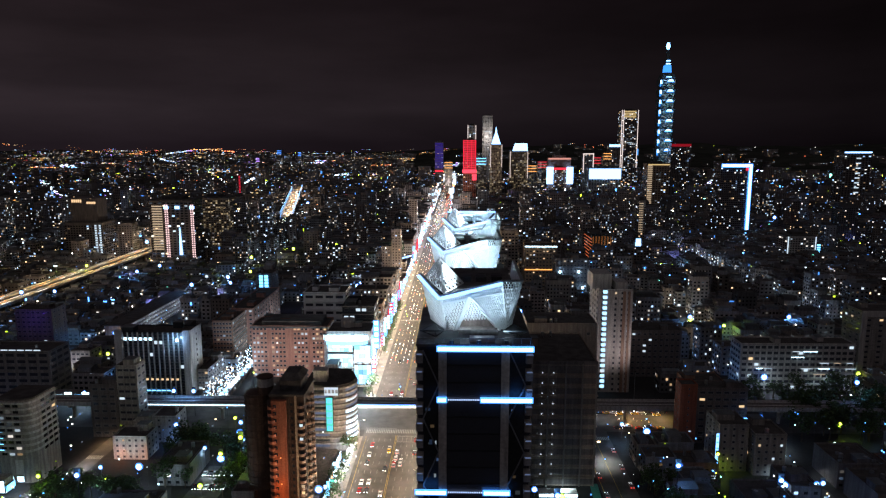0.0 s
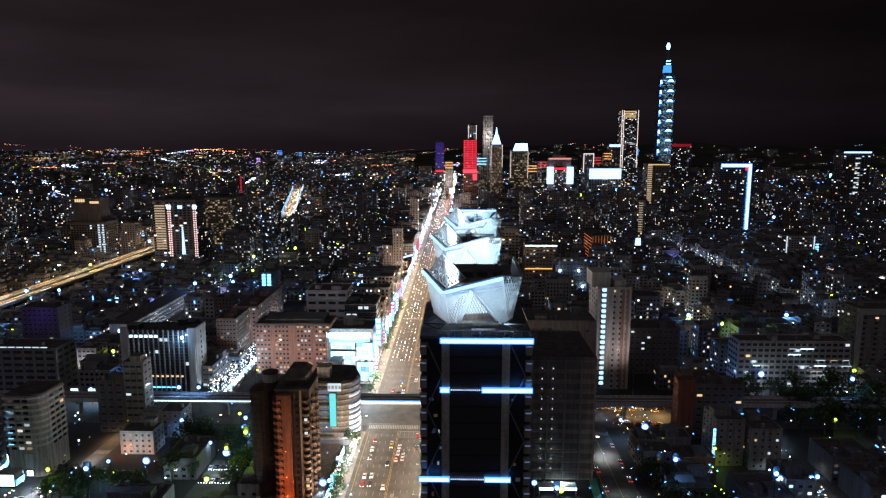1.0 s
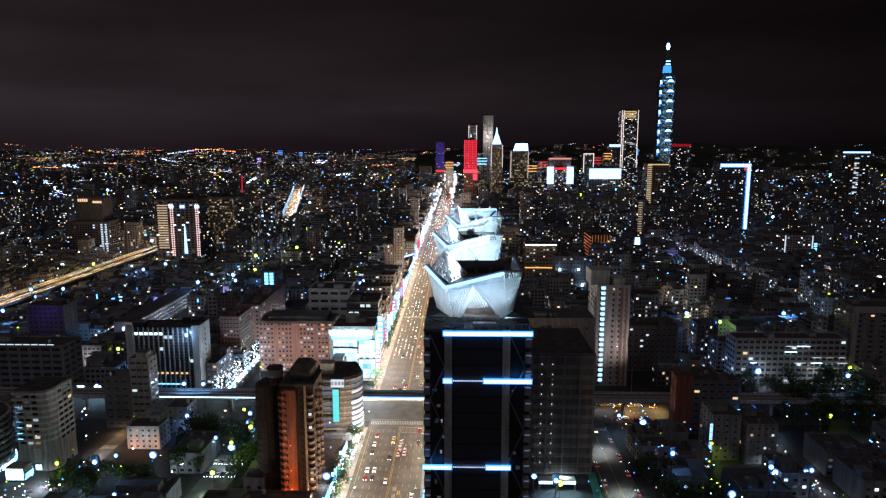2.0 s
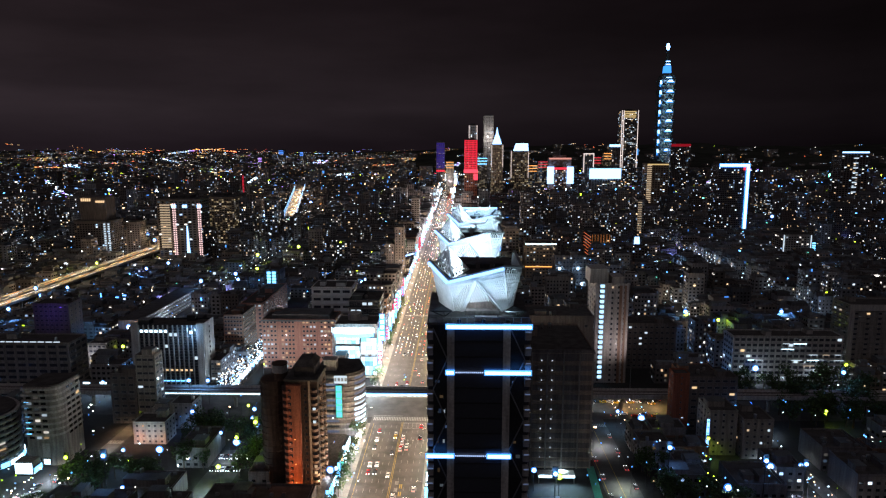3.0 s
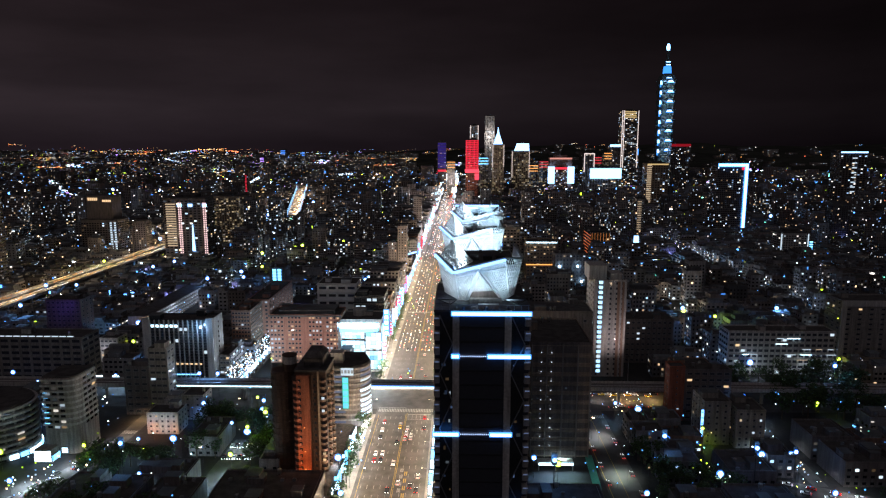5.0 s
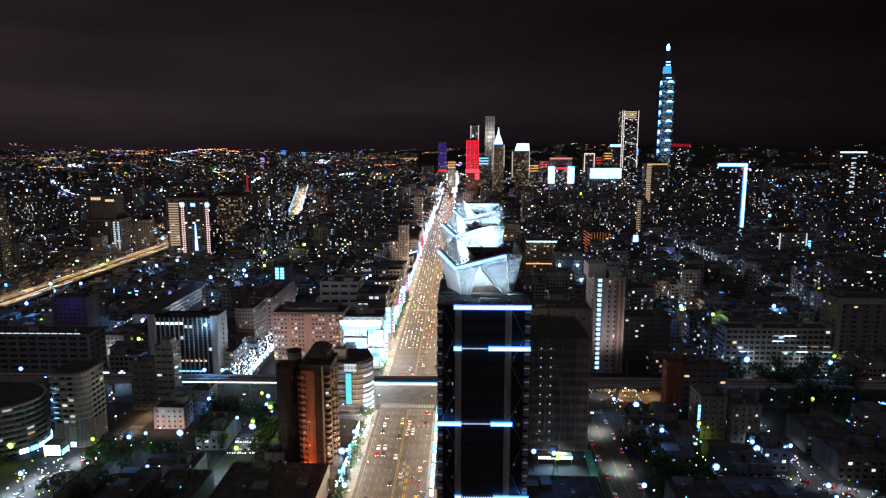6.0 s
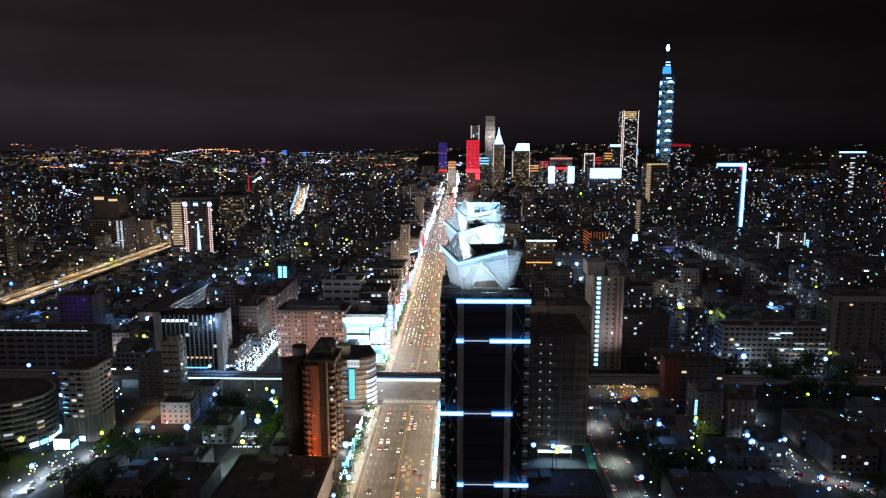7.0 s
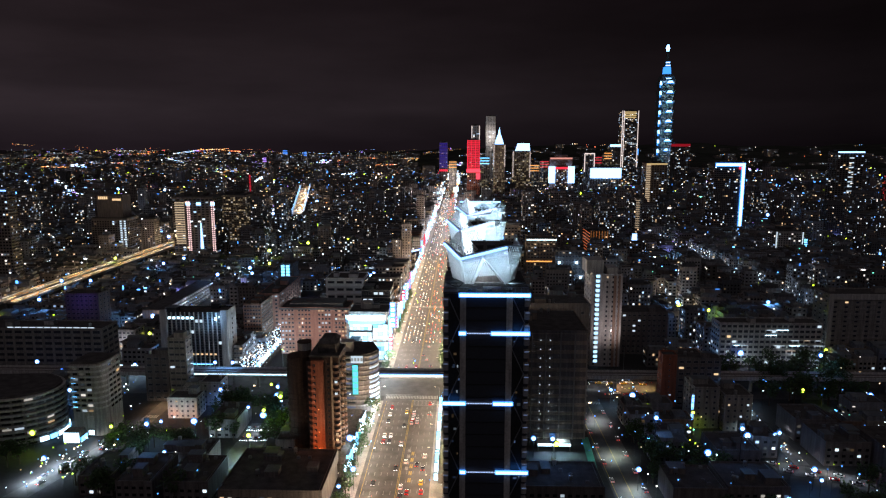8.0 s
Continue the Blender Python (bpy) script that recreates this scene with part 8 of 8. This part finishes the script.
def trunk_mesh(seed, h):
    rng = random.Random(seed)
    b = Build()
    b.tube(0, 0, 0, h * 0.6, 0.24, 8, r1=0.13)
    for k in range(4):
        a = 2 * math.pi * (k + rng.random() * 0.6) / 4
        b.beam((0, 0, h * (0.42 + 0.05 * k)), (math.cos(a) * h * 0.24, math.sin(a) * h * 0.24, h * rng.uniform(0.65, 0.8)), 0.13)
    return b.mesh("trunk", [bark])


KINDS = []
for k in range(4):
    t = thing("tree", "dark leafy street tree", "tree", -14.5, 160 + k * 10, 0.16, "street trees")
    part("trunk", trunk_mesh(k, 8.5), None, t)
    part("crown", crown_mesh(k, 3.6, 8.5), None, t)
    KINDS.append(t)
rng = random.Random(91)
spots = [(-56.5, y) for y in range(206, 346, 12)] + [(-56.5, y) for y in range(402, 640, 13)] + [(-15, y) for y in range(404, 640, 14)]
spots += [(rng.uniform(-200, -90), rng.uniform(224, 335)) for _ in range(140)] + [(rng.uniform(-240, -200), rng.uniform(224, 262)) for _ in range(24)] + [(rng.uniform(90, 300), rng.uniform(215, 262)) for _ in range(50)] + [(rng.uniform(-188, -132), rng.uniform(258, 285)) for _ in range(14)] + [(rng.uniform(166, 262), rng.uniform(345, 418)) for _ in range(44)]
spots += [(-148.5, y) for y in range(392, 520, 9)] + [(rng.uniform(18, 64), rng.uniform(266, 278)) for _ in range(9)] + [(rng.uniform(90, 128), rng.uniform(232, 300)) for _ in range(14)]
placed = 0
for x, y in spots:
    if any(abs(x - a) < 8 and -9 < y - c < 5 for a, c in gardens):
        continue
    if (-192 < x < -152 and 286 < y < 337) or (-226 < x < -190 and y > 222) or (x > -58 and x < -13 and 345 < y < 400):
        continue
    s = rng.uniform(0.8, 1.3) * (1.6 if 160 < x < 270 and y > 340 else (1.3 if abs(x) > 88 and y < 345 else 1.0))
    if not (-129 < x < -109 and y < 314) and not any(a < x < c and d < y < g for a, c, d, g in [r for r in reserved[1:] if r[1] - r[0] < 70]):
        copy_thing(KINDS[placed % 4], pose(x, y, 0.0, 0, 0, rng.uniform(0, 360)) @ Matrix.Scale(s, 4))
        placed += 1
